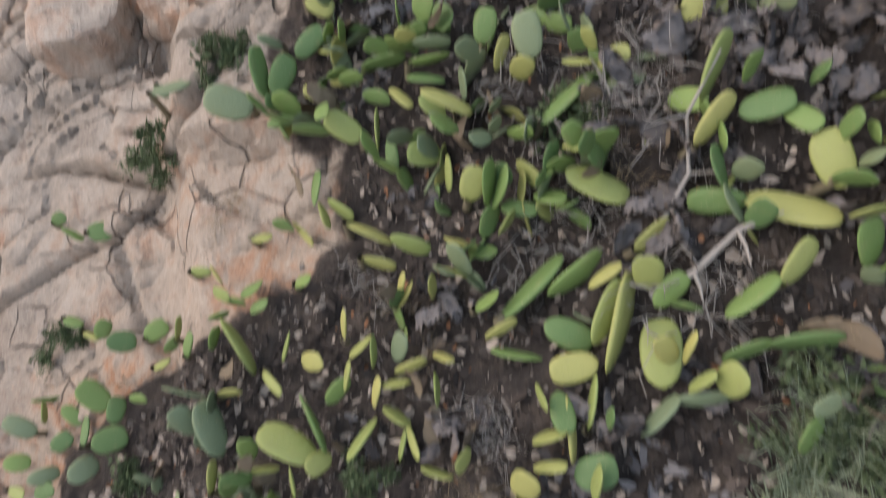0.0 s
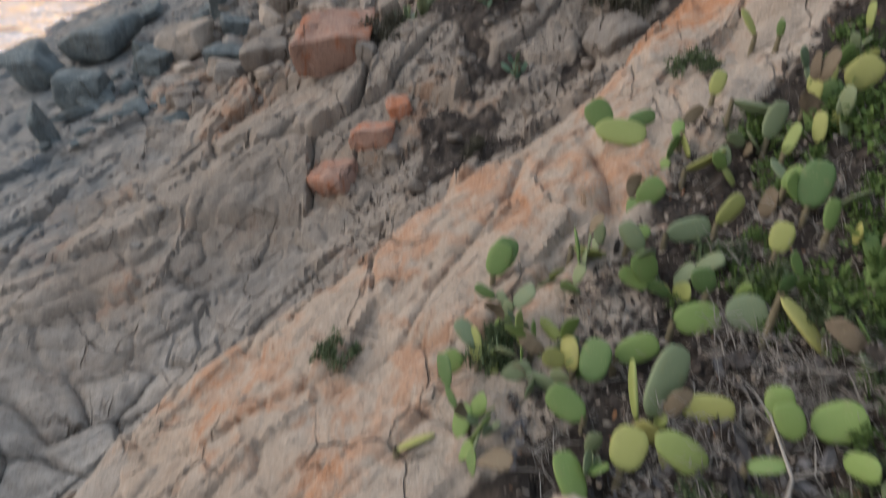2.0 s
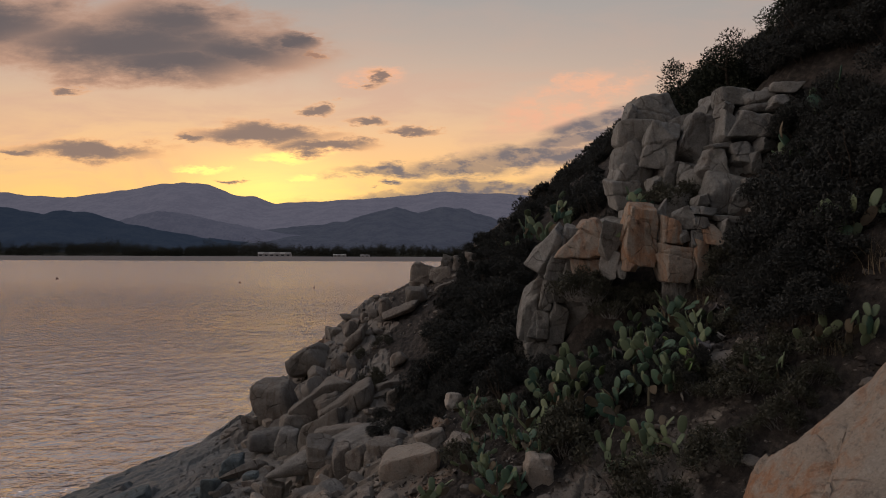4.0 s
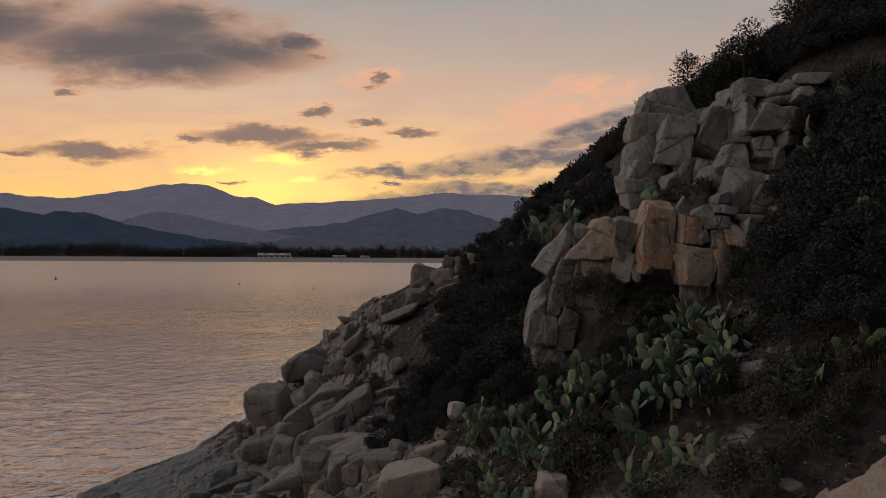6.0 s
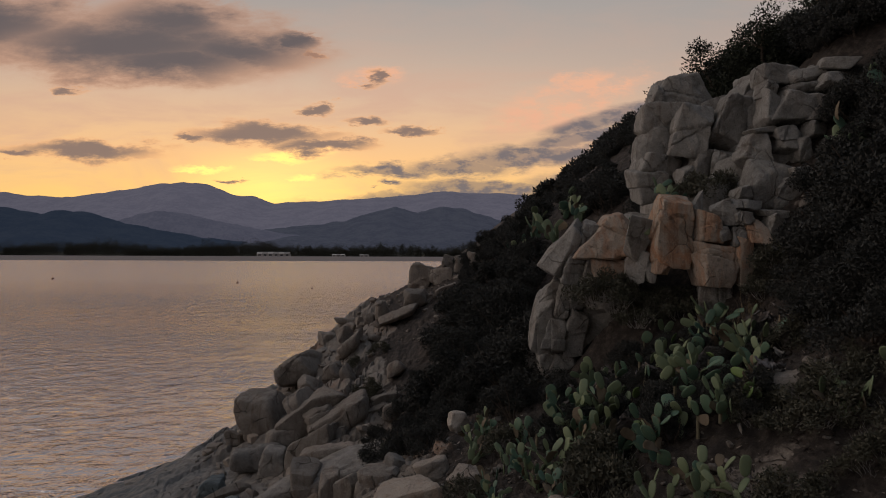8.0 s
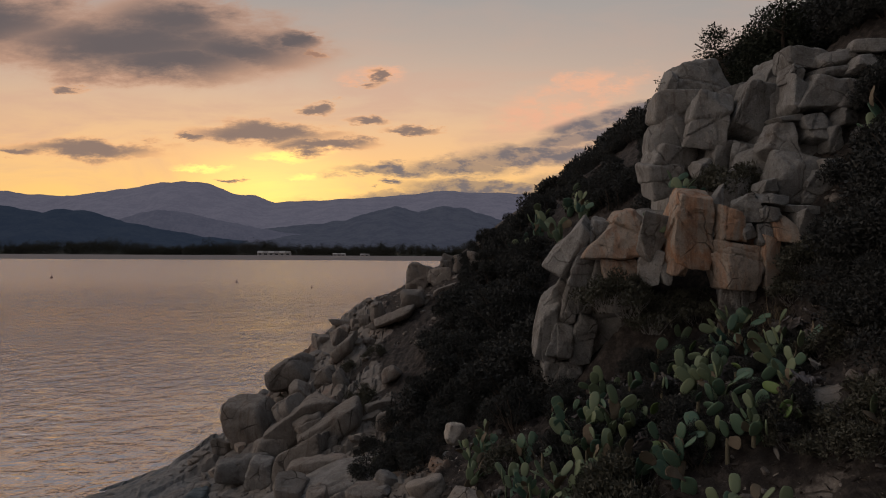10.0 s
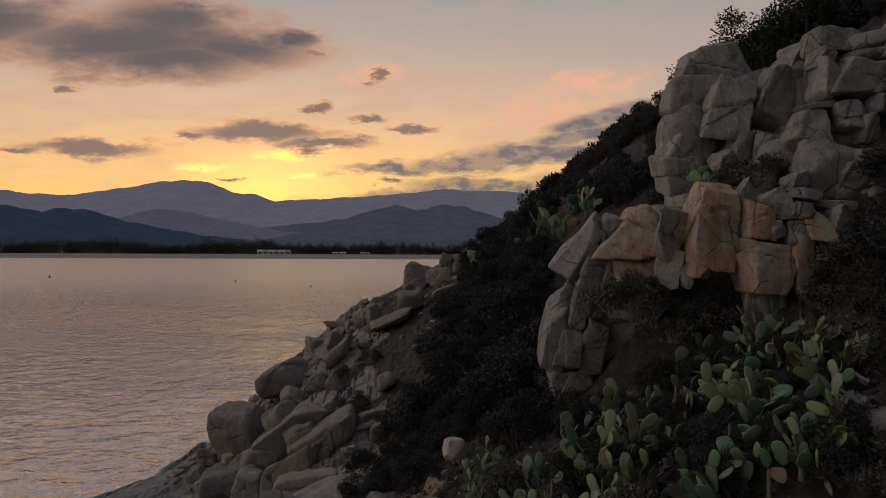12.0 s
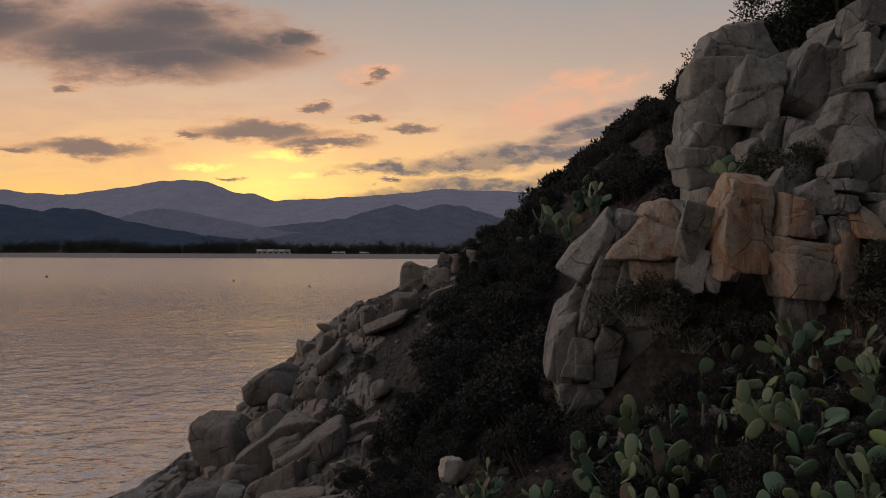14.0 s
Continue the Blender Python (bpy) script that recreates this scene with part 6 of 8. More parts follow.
# ---- prickly pears ----
def pad_material(name, young, old, dry=0.0):
    m, n, p = material(name)
    rnd = n.node("ShaderNodeObjectInfo").outputs["Random"]
    vec = n.node("ShaderNodeTexCoord").outputs["Object"]
    col = n.mix(rnd, young, old)
    blotch = n.noise(vec, 3.5, 5, 0.65)
    col = n.mix(n.math("MULTIPLY", n.remap(blotch, 0.5, 0.72), 0.45 + dry), col, (0.20, 0.20, 0.085) if not dry else (0.16, 0.115, 0.075))
    scab = n.noise(vec, 9, 4, 0.7)
    col = n.mix(n.math("MULTIPLY", n.remap(scab, 0.66, 0.74), 0.7), col, (0.19, 0.15, 0.09))
    dots = n.node("ShaderNodeTexVoronoi", Scale=11.0, Randomness=0.35)
    n.feed(dots.inputs["Vector"], stretch(n, vec, 1.0, 0.0, 1.0))
    mark = n.remap(dots.outputs["Distance"], 0.16, 0.08)
    col = n.mix(n.math("MULTIPLY", mark, 0.55), col, (0.30, 0.29, 0.17))
    n.feed(p.inputs["Base Color"], col)
    p.inputs["Roughness"].default_value = 0.55 if not dry else 0.9
    p.inputs["Specular IOR Level"].default_value = 0.35
    n.feed(p.inputs["Normal"], bump(n, n.math("ADD", mark, n.math("MULTIPLY", scab, 0.6)), 0.35, 0.02))
    return m


def pad_mesh(seed, mat, thick=0.085, slim=1.0, curl=0.06, shrivel=0.0):
    """One pad of unit length, standing on its narrow end, facing along y."""
    rng = np.random.default_rng(seed)
    rings, sides = 13, 12
    verts, faces = [(0, 0, -0.01)], []
    wide = 0.33 * slim * rng.uniform(0.9, 1.1)
    skew, bend, twist = rng.uniform(-0.05, 0.05), rng.uniform(-curl, curl), rng.uniform(-curl, curl) * 1.5
    for k in range(rings):
        t = (k + 0.5) / rings
        w = wide * (max(0.0, 1 - abs(2 * t ** 0.82 - 1.06) ** 2.6) ** 0.6) * (0.74 + 0.26 * t) + 0.02
        th = thick * 0.5 * (math.sin(math.pi * t) ** 0.5) + 0.008
        for i in range(sides):
            a = 2 * math.pi * i / sides
            ca, sa = math.cos(a), math.sin(a)
            x = w * math.copysign(abs(ca) ** 0.85, ca)
            y = th * math.copysign(abs(sa) ** 0.8, sa)
            y += bend * (t * t - 0.2 * t) * 2 + twist * x * t * 2 + shrivel * rng.normal() * 0.02
            verts.append((x + skew * t * t, y, t + shrivel * rng.normal() * 0.01))
    verts.append((skew, bend * 1.6, 1.0))
    for k in range(rings - 1):
        for i in range(sides):
            j = (i + 1) % sides
            a, b = 1 + k * sides, 1 + (k + 1) * sides
            faces.append((a + i, a + j, b + j, b + i))
    tip = len(verts) - 1
    for i in range(sides):
        j = (i + 1) % sides
        faces.append((0, 1 + j, 1 + i, 1 + i))
        last = 1 + (rings - 1) * sides
        faces.append((tip, last + i, last + j, last + j))
    bm = bmesh.new()
    bv = [bm.verts.new(v) for v in verts]
    for f in faces:
        ring = list(dict.fromkeys(f))
        bm.faces.new([bv[i] for i in ring]).smooth = True
    me = bpy.data.meshes.new("pad")
    bm.to_mesh(me)
    bm.free()
    me.materials.append(mat)
    return me


STALK = plain("cactus_stalk", (0.17, 0.15, 0.095), 0.9, 0.35, 20)
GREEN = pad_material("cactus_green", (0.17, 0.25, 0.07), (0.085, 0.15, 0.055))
LIME = pad_material("cactus_lime", (0.34, 0.33, 0.11), (0.20, 0.255, 0.08))
DULL = pad_material("cactus_grey_green", (0.20, 0.245, 0.135), (0.125, 0.17, 0.10))
DRY = pad_material("cactus_dry", (0.19, 0.155, 0.105), (0.11, 0.088, 0.062), 0.35)
# the green pad again, with the field's bluish shade in its colour
SHADED_GREEN = pad_material("cactus_shaded_green", (0.115, 0.19, 0.12), (0.058, 0.118, 0.085))
ASHEN = pad_material("cactus_withered", (0.19, 0.175, 0.17), (0.035, 0.032, 0.032), 0.15)
BLEACHED = pad_material("cactus_bleached", (0.42, 0.40, 0.37), (0.20, 0.185, 0.165), 0.05)
PADS = {
    "green": [pad_mesh(i, GREEN, slim=0.85 + 0.07 * i) for i in range(5)],
    "lime": [pad_mesh(20 + i, LIME, slim=0.75 + 0.1 * i) for i in range(4)],
    "dull": [pad_mesh(30 + i, DULL, slim=0.85 + 0.08 * i, curl=0.1) for i in range(3)],
    "cool": [pad_mesh(60 + i, SHADED_GREEN, slim=0.8 + 0.08 * i, curl=0.09) for i in range(5)],
    "ashen": [pad_mesh(50 + i, ASHEN, thick=0.03, slim=0.45 + 0.12 * i, curl=0.6, shrivel=4.2) for i in range(4)],
    "bleached": [pad_mesh(70 + i, BLEACHED, thick=0.03, slim=0.5 + 0.1 * i, curl=0.5, shrivel=3.0) for i in range(3)],
    "dry": [pad_mesh(40 + i, DRY, thick=0.03, slim=0.8, curl=0.3, shrivel=1.0) for i in range(3)],
}
PEAR_WORDS = {ROCK_WHITE: "small whitish quartz boulder", 
    "lime": "yellow-green prickly pear rooted in dry litter",
    "green": "green prickly pear with oval pads on the slope",
    "dull": "dusty grey-green prickly pear with worn pads",
}


def one_pad(root, kind, p, axis, face, length, rng):
    """A pad under the plant root, from p along axis, facing face."""
    side = axis.cross(face).normalized() * -1
    face = side.cross(axis).normalized() * -1
    m = Matrix((side, face, axis)).transposed().to_4x4()
    me = PADS[kind][int(rng.integers(0, len(PADS[kind])))]
    ob = part("pad", me, None, root)
    ob.matrix_basis = Matrix.Translation(p) @ m @ Matrix.Scale(length, 4)
    return side


def prickly_pear(x, y, z, size, pads, seed, tone, group, stand=0.75, dry=0.06, facing=None):
    """A plant that grows pad on pad from its root."""
    rng = np.random.default_rng(seed)
    root = new("prickly_pear")
    root.location = (x, y, z)
    tagged(root, PEAR_WORDS[tone], "cactus", group)
    tips = []
    for _ in range(1 + int(pads > 4) + int(pads > 8)):
        a = rng.uniform(0, 2 * math.pi)
        axis = Vector((math.cos(a) * (1.1 - stand), math.sin(a) * (1.1 - stand), stand)).normalized()
        b = rng.uniform(0, 2 * math.pi) if facing is None else radians(facing + rng.normal() * 45)
        tips.append((Vector((rng.normal() * 0.07 * size, rng.normal() * 0.07 * size, -0.04)), axis, Vector((math.cos(b), math.sin(b), 0.1))))
    made = 0
    while made < pads and tips:
        p, axis, face = tips.pop(0)
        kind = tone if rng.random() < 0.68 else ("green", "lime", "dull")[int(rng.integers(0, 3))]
        if y > 9:                                            # the field's shade is put into the colour: bluer, duller pads
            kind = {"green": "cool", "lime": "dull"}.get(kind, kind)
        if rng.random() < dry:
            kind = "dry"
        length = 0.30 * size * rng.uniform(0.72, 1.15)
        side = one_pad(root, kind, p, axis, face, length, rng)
        made += 1
        sign = -1 if rng.random() < 0.5 else 1
        for _ in range(1 + int(rng.random() < 0.6)):
            phi = sign * math.radians(rng.uniform(5, 65))
            sign = -sign
            q = p + side * (math.sin(phi) * length * 0.27) + axis * (length * (0.52 + 0.44 * math.cos(phi)))
            up = (axis * math.cos(phi * 0.8) + side * math.sin(phi * 0.8) + face * rng.normal() * 0.35).normalized()
            up = (up + Vector((0, 0, 0.25))).normalized()
            spin = Matrix.Rotation(rng.normal() * 0.8, 3, up)
            tips.append((q, up, (spin @ face).normalized()))
    return root


def grown_pear(x, y, z, tone, pads):
    """A plant whose pads are set one by one round its root."""
    root = new("prickly_pear")
    root.location = (x, y, z)
    tagged(root, PEAR_WORDS[tone], "cactus", "prickly pears beside the slab" if y < 9 else "prickly pear thicket")
    lift = float(land_height(np.array([x]), np.array([y]))[0]) - z
    for i, (px, py, pz, bearing, climb, roll, length, breadth, kind) in enumerate(pads):
        b, c, r = radians(bearing), radians(climb), radians(roll)
        axis = Vector((math.cos(b) * math.cos(c), math.sin(b) * math.cos(c), math.sin(c)))
        level = Vector((-math.sin(b), math.cos(b), 0))
        face = level * math.cos(r) + axis.cross(level) * math.sin(r)
        side = face.cross(axis).normalized()
        # beyond the slab, darker pad colours carry the shade of the field
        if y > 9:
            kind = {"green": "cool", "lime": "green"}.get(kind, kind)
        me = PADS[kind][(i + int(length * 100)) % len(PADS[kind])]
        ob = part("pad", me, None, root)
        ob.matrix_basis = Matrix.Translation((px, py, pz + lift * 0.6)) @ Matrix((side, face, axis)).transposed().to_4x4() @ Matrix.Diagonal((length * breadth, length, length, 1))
    foot = min(pads, key=lambda row: row[2])
    v, f = tubes([[((foot[0], foot[1], -0.12 + lift), 0.028), ((foot[0], foot[1], 0.5 * (foot[2] + lift)), 0.024), ((foot[0], foot[1], foot[2] + lift * 0.6 + 0.02), 0.020)]], 7)
    part("stem", mesh_of("stem", v, f), STALK, root)
    return root


# ---- prickly pears beside the slab, pad by pad: (along x, y, z; bearing, climb, roll, length, breadth, tone) ----
grown_pear(-0.97, 1.68, 3.82, "green", [
    (0.00, 0.06, 0.12, 105, 26, 146, 0.32, 0.75, "green"), (0.05, 0.08, 0.15, 63, 17, 112, 0.25, 1.05, "green"),
    (-0.08, 0.00, 0.09, 170, 18, 70, 0.30, 1.14, "dull"), (0.03, -0.14, 0.19, 21, -4, 69, 0.23, 0.75, "green"),
])
grown_pear(-0.85, 2.07, 3.87, "green", [
    (0.05, -0.05, 0.15, 49, 15, 107, 0.25, 0.99, "green"), (-0.05, 0.05, 0.09, -171, 57, 91, 0.20, 0.75, "dull"),
])
grown_pear(-0.76, 2.40, 3.92, "lime", [
    (0.00, 0.00, 0.15, -27, -3, 115, 0.20, 1.47, "lime"),
])
grown_pear(-2.07, 2.32, 2.76, "dull", [
    (0.00, 0.00, 0.20, -46, 24, 69, 0.20, 0.91, "dull"),
])
grown_pear(-1.82, 1.92, 3.18, "dull", [
    (0.00, 0.00, 0.43, 24, -10, 57, 0.28, 0.75, "dull"),
])
grown_pear(-0.30, 1.60, 4.15, "lime", [
    (-0.06, -0.19, 0.09, 149, 16, 75, 0.25, 1.03, "lime"), (0.02, -0.02, 0.16, -90, -24, 11, 0.24, 0.75, "lime"),
    (0.10, -0.21, 0.19, -80, -22, 130, 0.20, 0.77, "green"), (-0.07, 0.08, 0.09, -14, 28, 149, 0.20, 0.87, "green"),
    (0.09, 0.10, 0.16, -45, 19, 73, 0.20, 0.80, "lime"), (-0.08, 0.24, 0.13, 18, 3, 174, 0.27, 0.75, "green"),
])
grown_pear(-0.52, 1.63, 4.04, "green", [
    (-0.01, 0.02, 0.11, 165, 28, 84, 0.20, 0.97, "lime"), (-0.02, -0.16, 0.11, 176, 10, 11, 0.23, 0.75, "green"),
    (0.02, 0.13, 0.14, 1, 48, 165, 0.20, 0.83, "green"),
])
grown_pear(-0.06, 1.85, 4.27, "green", [
    (-0.02, 0.16, 0.15, 2, -1, 173, 0.22, 0.75, "green"), (-0.02, 0.06, 0.15, 1, -1, 163, 0.22, 0.75, "dull"),
    (-0.04, -0.06, 0.14, 8, 2, 178, 0.24, 0.75, "green"), (-0.05, -0.15, 0.14, 2, -1, 63, 0.22, 0.75, "green"),
    (0.10, 0.27, 0.18, -59, 19, 135, 0.20, 0.92, "green"), (0.03, -0.28, 0.26, -17, -9, 65, 0.31, 0.75, "lime"),
])
grown_pear(0.11, 1.15, 4.36, "lime", [
    (-0.02, 0.11, 0.10, -173, 23, 67, 0.20, 1.45, "lime"), (0.02, -0.11, 0.14, 91, 35, 31, 0.20, 0.75, "lime"),
])
grown_pear(-0.76, 1.04, 3.92, "lime", [
    (0.11, 0.03, 0.18, 86, 16, 32, 0.21, 0.75, "green"), (0.02, 0.10, 0.13, 93, 27, 55, 0.20, 0.75, "dry"),
    (0.14, 0.05, 0.19, -64, 19, 23, 0.20, 0.75, "lime"), (0.19, 0.06, 0.21, -39, 8, 160, 0.20, 0.75, "lime"),
    (-0.14, -0.07, 0.05, -2, 49, 157, 0.20, 0.78, "green"), (-0.03, -0.05, 0.10, -44, 5, 164, 0.20, 0.75, "lime"),
    (-0.29, -0.12, -0.03, -7, 46, 49, 0.20, 0.75, "lime"),
])
grown_pear(-0.43, 0.90, 4.09, "lime", [
    (0.00, 0.00, 0.23, -17, -11, 40, 0.28, 0.75, "lime"),
])
grown_pear(-0.26, 0.75, 4.17, "lime", [
    (0.08, 0.05, 0.23, -21, -8, 150, 0.23, 0.75, "lime"), (-0.08, -0.05, 0.14, -11, -8, 157, 0.20, 0.75, "lime"),
])
grown_pear(-3.01, 1.36, 2.14, "green", [
    (-0.06, 0.03, 0.10, 15, 45, 135, 0.20, 1.02, "green"), (0.06, -0.03, 0.21, -26, -10, 33, 0.20, 0.75, "green"),
])
grown_pear(-2.70, 1.27, 2.30, "green", [
    (0.00, 0.00, 0.15, 8, -1, 107, 0.20, 1.44, "green"),
])
grown_pear(-2.85, 0.60, 2.22, "green", [
    (0.00, 0.00, 0.13, -17, 22, 61, 0.20, 0.89, "green"),
])
grown_pear(-2.49, 0.43, 2.40, "green", [
    (-0.15, 0.05, 0.05, -18, 31, 36, 0.20, 0.75, "lime"), (0.00, 0.00, 0.12, 48, 38, 122, 0.20, 1.08, "green"),
    (0.14, -0.05, 0.30, 9, -23, 98, 0.21, 1.27, "green"),
])
grown_pear(-2.07, 0.41, 2.62, "green", [
    (0.00, 0.00, 0.11, 39, 14, 110, 0.20, 1.32, "green"),
])
grown_pear(-1.91, 0.25, 2.70, "green", [
    (0.06, 0.05, 0.20, 37, 42, 149, 0.20, 0.84, "green"), (-0.06, -0.05, 0.09, 12, 35, 61, 0.20, 0.75, "lime"),
])
grown_pear(-1.47, 0.22, 3.48, "green", [
    (0.00, 0.00, 0.13, 67, 46, 72, 0.20, 0.75, "green"),
])
grown_pear(-1.63, 0.35, 3.19, "lime", [
    (0.00, 0.00, 0.13, 68, 44, 174, 0.20, 0.75, "lime"),
])
grown_pear(-1.23, 0.53, 3.69, "green", [
    (-0.23, 0.21, -0.01, -9, 41, 140, 0.20, 0.82, "lime"), (-0.08, 0.23, 0.08, -53, 36, 8, 0.20, 0.75, "lime"),
    (-0.05, 0.07, 0.11, -24, 45, 131, 0.20, 0.79, "lime"), (0.02, 0.01, 0.14, -5, 34, 153, 0.20, 0.75, "green"),
    (0.14, 0.04, 0.19, 12, 35, 59, 0.20, 0.75, "green"), (0.21, -0.06, 0.22, 13, 52, 74, 0.20, 0.76, "green"),
    (-0.06, -0.10, 0.09, 7, 45, 167, 0.20, 0.75, "green"), (-0.02, -0.28, 0.11, 73, 51, 165, 0.20, 0.75, "green"),
    (0.06, -0.12, 0.29, -52, -15, 9, 0.38, 0.75, "lime"),
])
grown_pear(-0.74, 0.61, 3.93, "green", [
    (0.00, 0.00, 0.12, 1, 61, 79, 0.20, 0.75, "green"),
])
grown_pear(-0.78, 0.14, 3.91, "lime", [
    (-0.12, -0.03, 0.06, -46, 27, 123, 0.20, 0.75, "lime"), (0.00, 0.03, 0.12, 63, 43, 35, 0.20, 0.75, "lime"),
    (0.12, 0.01, 0.18, 3, 53, 111, 0.20, 0.98, "lime"),
])
grown_pear(-1.17, 0.04, 3.72, "dull", [
    (0.00, 0.06, 0.13, 10, 35, 63, 0.20, 0.82, "dry"), (0.00, -0.06, 0.12, 11, 36, 164, 0.20, 0.75, "lime"),
])
grown_pear(-2.27, -0.17, 2.51, "green", [
    (-0.04, 0.08, 0.10, 142, 19, 104, 0.28, 1.13, "green"), (0.00, -0.03, 0.12, 81, -5, 113, 0.20, 1.18, "green"),
    (0.14, 0.14, 0.20, 7, 34, 137, 0.20, 0.75, "green"), (-0.10, -0.19, 0.20, 25, -23, 97, 0.25, 1.23, "green"),
])
grown_pear(-2.83, -0.04, 2.23, "green", [
    (0.04, 0.03, 0.14, -162, 40, 17, 0.20, 0.75, "green"), (0.09, -0.04, 0.19, -39, -6, 74, 0.20, 1.01, "green"),
    (-0.13, 0.01, 0.05, -66, 19, -2, 0.20, 0.75, "lime"),
])
grown_pear(-2.56, -0.49, 2.37, "green", [
    (0.02, 0.12, 0.13, 88, -4, 64, 0.22, 0.75, "green"), (-0.02, -0.12, 0.20, 46, -21, 104, 0.23, 1.50, "dull"),
])
grown_pear(-2.94, -0.52, 2.18, "green", [
    (0.11, 0.11, 0.18, 42, 17, 110, 0.20, 1.25, "green"), (-0.03, -0.11, 0.23, 21, -27, 95, 0.23, 1.09, "dull"),
    (-0.01, -0.23, 0.12, 28, 18, 100, 0.20, 1.07, "green"), (-0.07, 0.23, 0.08, 154, 25, 103, 0.27, 1.10, "dull"),
])
grown_pear(-3.27, -0.62, 2.02, "green", [
    (-0.02, 0.10, 0.18, 6, -11, 89, 0.20, 1.30, "green"), (0.02, -0.10, 0.13, -10, 23, 98, 0.20, 0.92, "lime"),
])
grown_pear(-1.06, -0.43, 3.77, "lime", [
    (-0.07, 0.07, 0.09, 117, 4, 133, 0.34, 0.89, "dull"), (-0.12, -0.13, 0.07, 88, 21, 162, 0.20, 0.75, "lime"),
    (0.11, 0.06, 0.18, 91, 50, 101, 0.20, 0.98, "green"), (0.08, -0.01, 0.24, 12, -14, 28, 0.21, 0.75, "lime"),
])
grown_pear(-0.39, -0.22, 4.10, "lime", [
    (-0.16, -0.14, 0.04, 150, 6, 131, 0.35, 0.83, "lime"), (-0.28, -0.33, -0.01, 90, 39, 31, 0.20, 0.75, "lime"),
    (-0.11, -0.10, 0.07, 113, 0, 173, 0.34, 0.75, "green"), (-0.11, 0.15, 0.06, 56, 29, 127, 0.20, 0.87, "green"),
    (-0.02, 0.22, 0.12, 80, 44, 27, 0.20, 0.75, "lime"), (0.01, -0.13, 0.15, 59, -6, 28, 0.26, 0.75, "lime"),
    (0.14, 0.14, 0.19, 81, 45, 26, 0.20, 0.75, "lime"), (0.20, 0.14, 0.23, -34, 41, 35, 0.20, 0.75, "lime"),
    (0.32, 0.05, 0.27, -73, 32, 150, 0.20, 0.75, "lime"),
])
grown_pear(-0.16, 0.12, 4.22, "lime", [
    (-0.26, 0.15, -0.02, 91, 47, 26, 0.20, 0.75, "lime"), (-0.23, 0.06, 0.00, 32, 40, 43, 0.20, 0.75, "lime"),
    (-0.09, 0.00, 0.07, 87, 47, 165, 0.20, 0.75, "lime"), (-0.05, -0.09, 0.10, 4, 46, 30, 0.20, 0.75, "lime"),
    (0.02, -0.03, 0.13, 18, 32, 138, 0.20, 0.75, "lime"), (0.02, 0.03, 0.12, 71, 45, 63, 0.20, 0.85, "dull"),
    (0.14, -0.15, 0.19, 84, 47, 33, 0.20, 0.75, "dry"), (0.23, -0.04, 0.24, -85, 43, 18, 0.20, 0.75, "lime"),
    (0.22, 0.06, 0.24, -27, 62, 38, 0.20, 0.75, "lime"),
])
grown_pear(-0.02, -0.33, 4.29, "lime", [
    (-0.09, -0.02, 0.07, 81, -4, 16, 0.23, 0.75, "lime"), (0.02, -0.04, 0.12, -20, 35, 32, 0.20, 0.75, "lime"),
    (0.06, 0.06, 0.15, 74, 12, 89, 0.20, 1.03, "dry"),
])
grown_pear(-0.07, 0.47, 4.26, "lime", [
    (-0.06, 0.02, 0.10, 77, 62, 29, 0.20, 0.75, "lime"), (-0.07, -0.03, 0.09, 46, 48, 43, 0.20, 0.75, "lime"),
    (0.13, 0.01, 0.18, 106, 73, 141, 0.20, 0.75, "lime"),
])
grown_pear(0.39, 1.71, 4.49, "lime", [
    (-0.08, 0.13, 0.09, 87, 29, 88, 0.20, 1.19, "green"), (-0.01, -0.03, 0.11, 77, 44, 133, 0.20, 0.75, "lime"),
    (0.09, -0.10, 0.16, 30, 83, 128, 0.20, 1.10, "lime"),
])
grown_pear(0.75, 1.61, 4.68, "dull", [
    (-0.19, 0.09, 0.02, 108, 25, 74, 0.25, 1.02, "dull"), (-0.05, 0.05, 0.09, -26, 34, 61, 0.20, 0.75, "lime"),
    (0.10, -0.01, 0.16, 7, 47, 97, 0.20, 0.93, "lime"), (0.14, -0.13, 0.18, 12, 20, 63, 0.21, 0.75, "dull"),
])
grown_pear(0.59, 1.32, 4.60, "green", [
    (0.00, 0.00, 0.11, 46, 23, 42, 0.35, 0.75, "green"),
])
grown_pear(1.21, 1.78, 4.91, "lime", [
    (0.00, 0.00, 0.13, -9, 16, 123, 0.22, 1.34, "lime"),
])
grown_pear(1.32, 1.21, 4.96, "lime", [
    (-0.07, 0.06, 0.08, 74, 29, 146, 0.33, 0.75, "lime"), (-0.11, -0.15, 0.07, 57, 28, 135, 0.28, 0.75, "lime"),
    (0.10, 0.11, 0.18, 122, 70, 91, 0.20, 0.75, "green"), (0.07, -0.02, 0.14, 10, 28, 91, 0.24, 0.96, "green"),
])
grown_pear(1.62, 1.25, 5.11, "green", [
    (0.05, 0.05, 0.14, -150, 79, -128, 0.20, 0.75, "green"), (-0.05, -0.05, 0.10, -62, 36, 110, 0.20, 0.92, "green"),
])
grown_pear(1.77, 0.93, 5.18, "green", [
    (-0.02, -0.12, 0.10, 110, 6, 56, 0.26, 1.10, "lime"), (-0.03, 0.10, 0.11, 127, 83, -32, 0.20, 0.78, "green"),
    (0.07, 0.12, 0.16, -117, 58, -135, 0.20, 0.77, "green"), (0.04, -0.01, 0.13, -124, 74, -179, 0.20, 0.75, "dull"),
    (-0.06, -0.09, 0.09, -19, 68, 177, 0.20, 0.75, "green"),
])
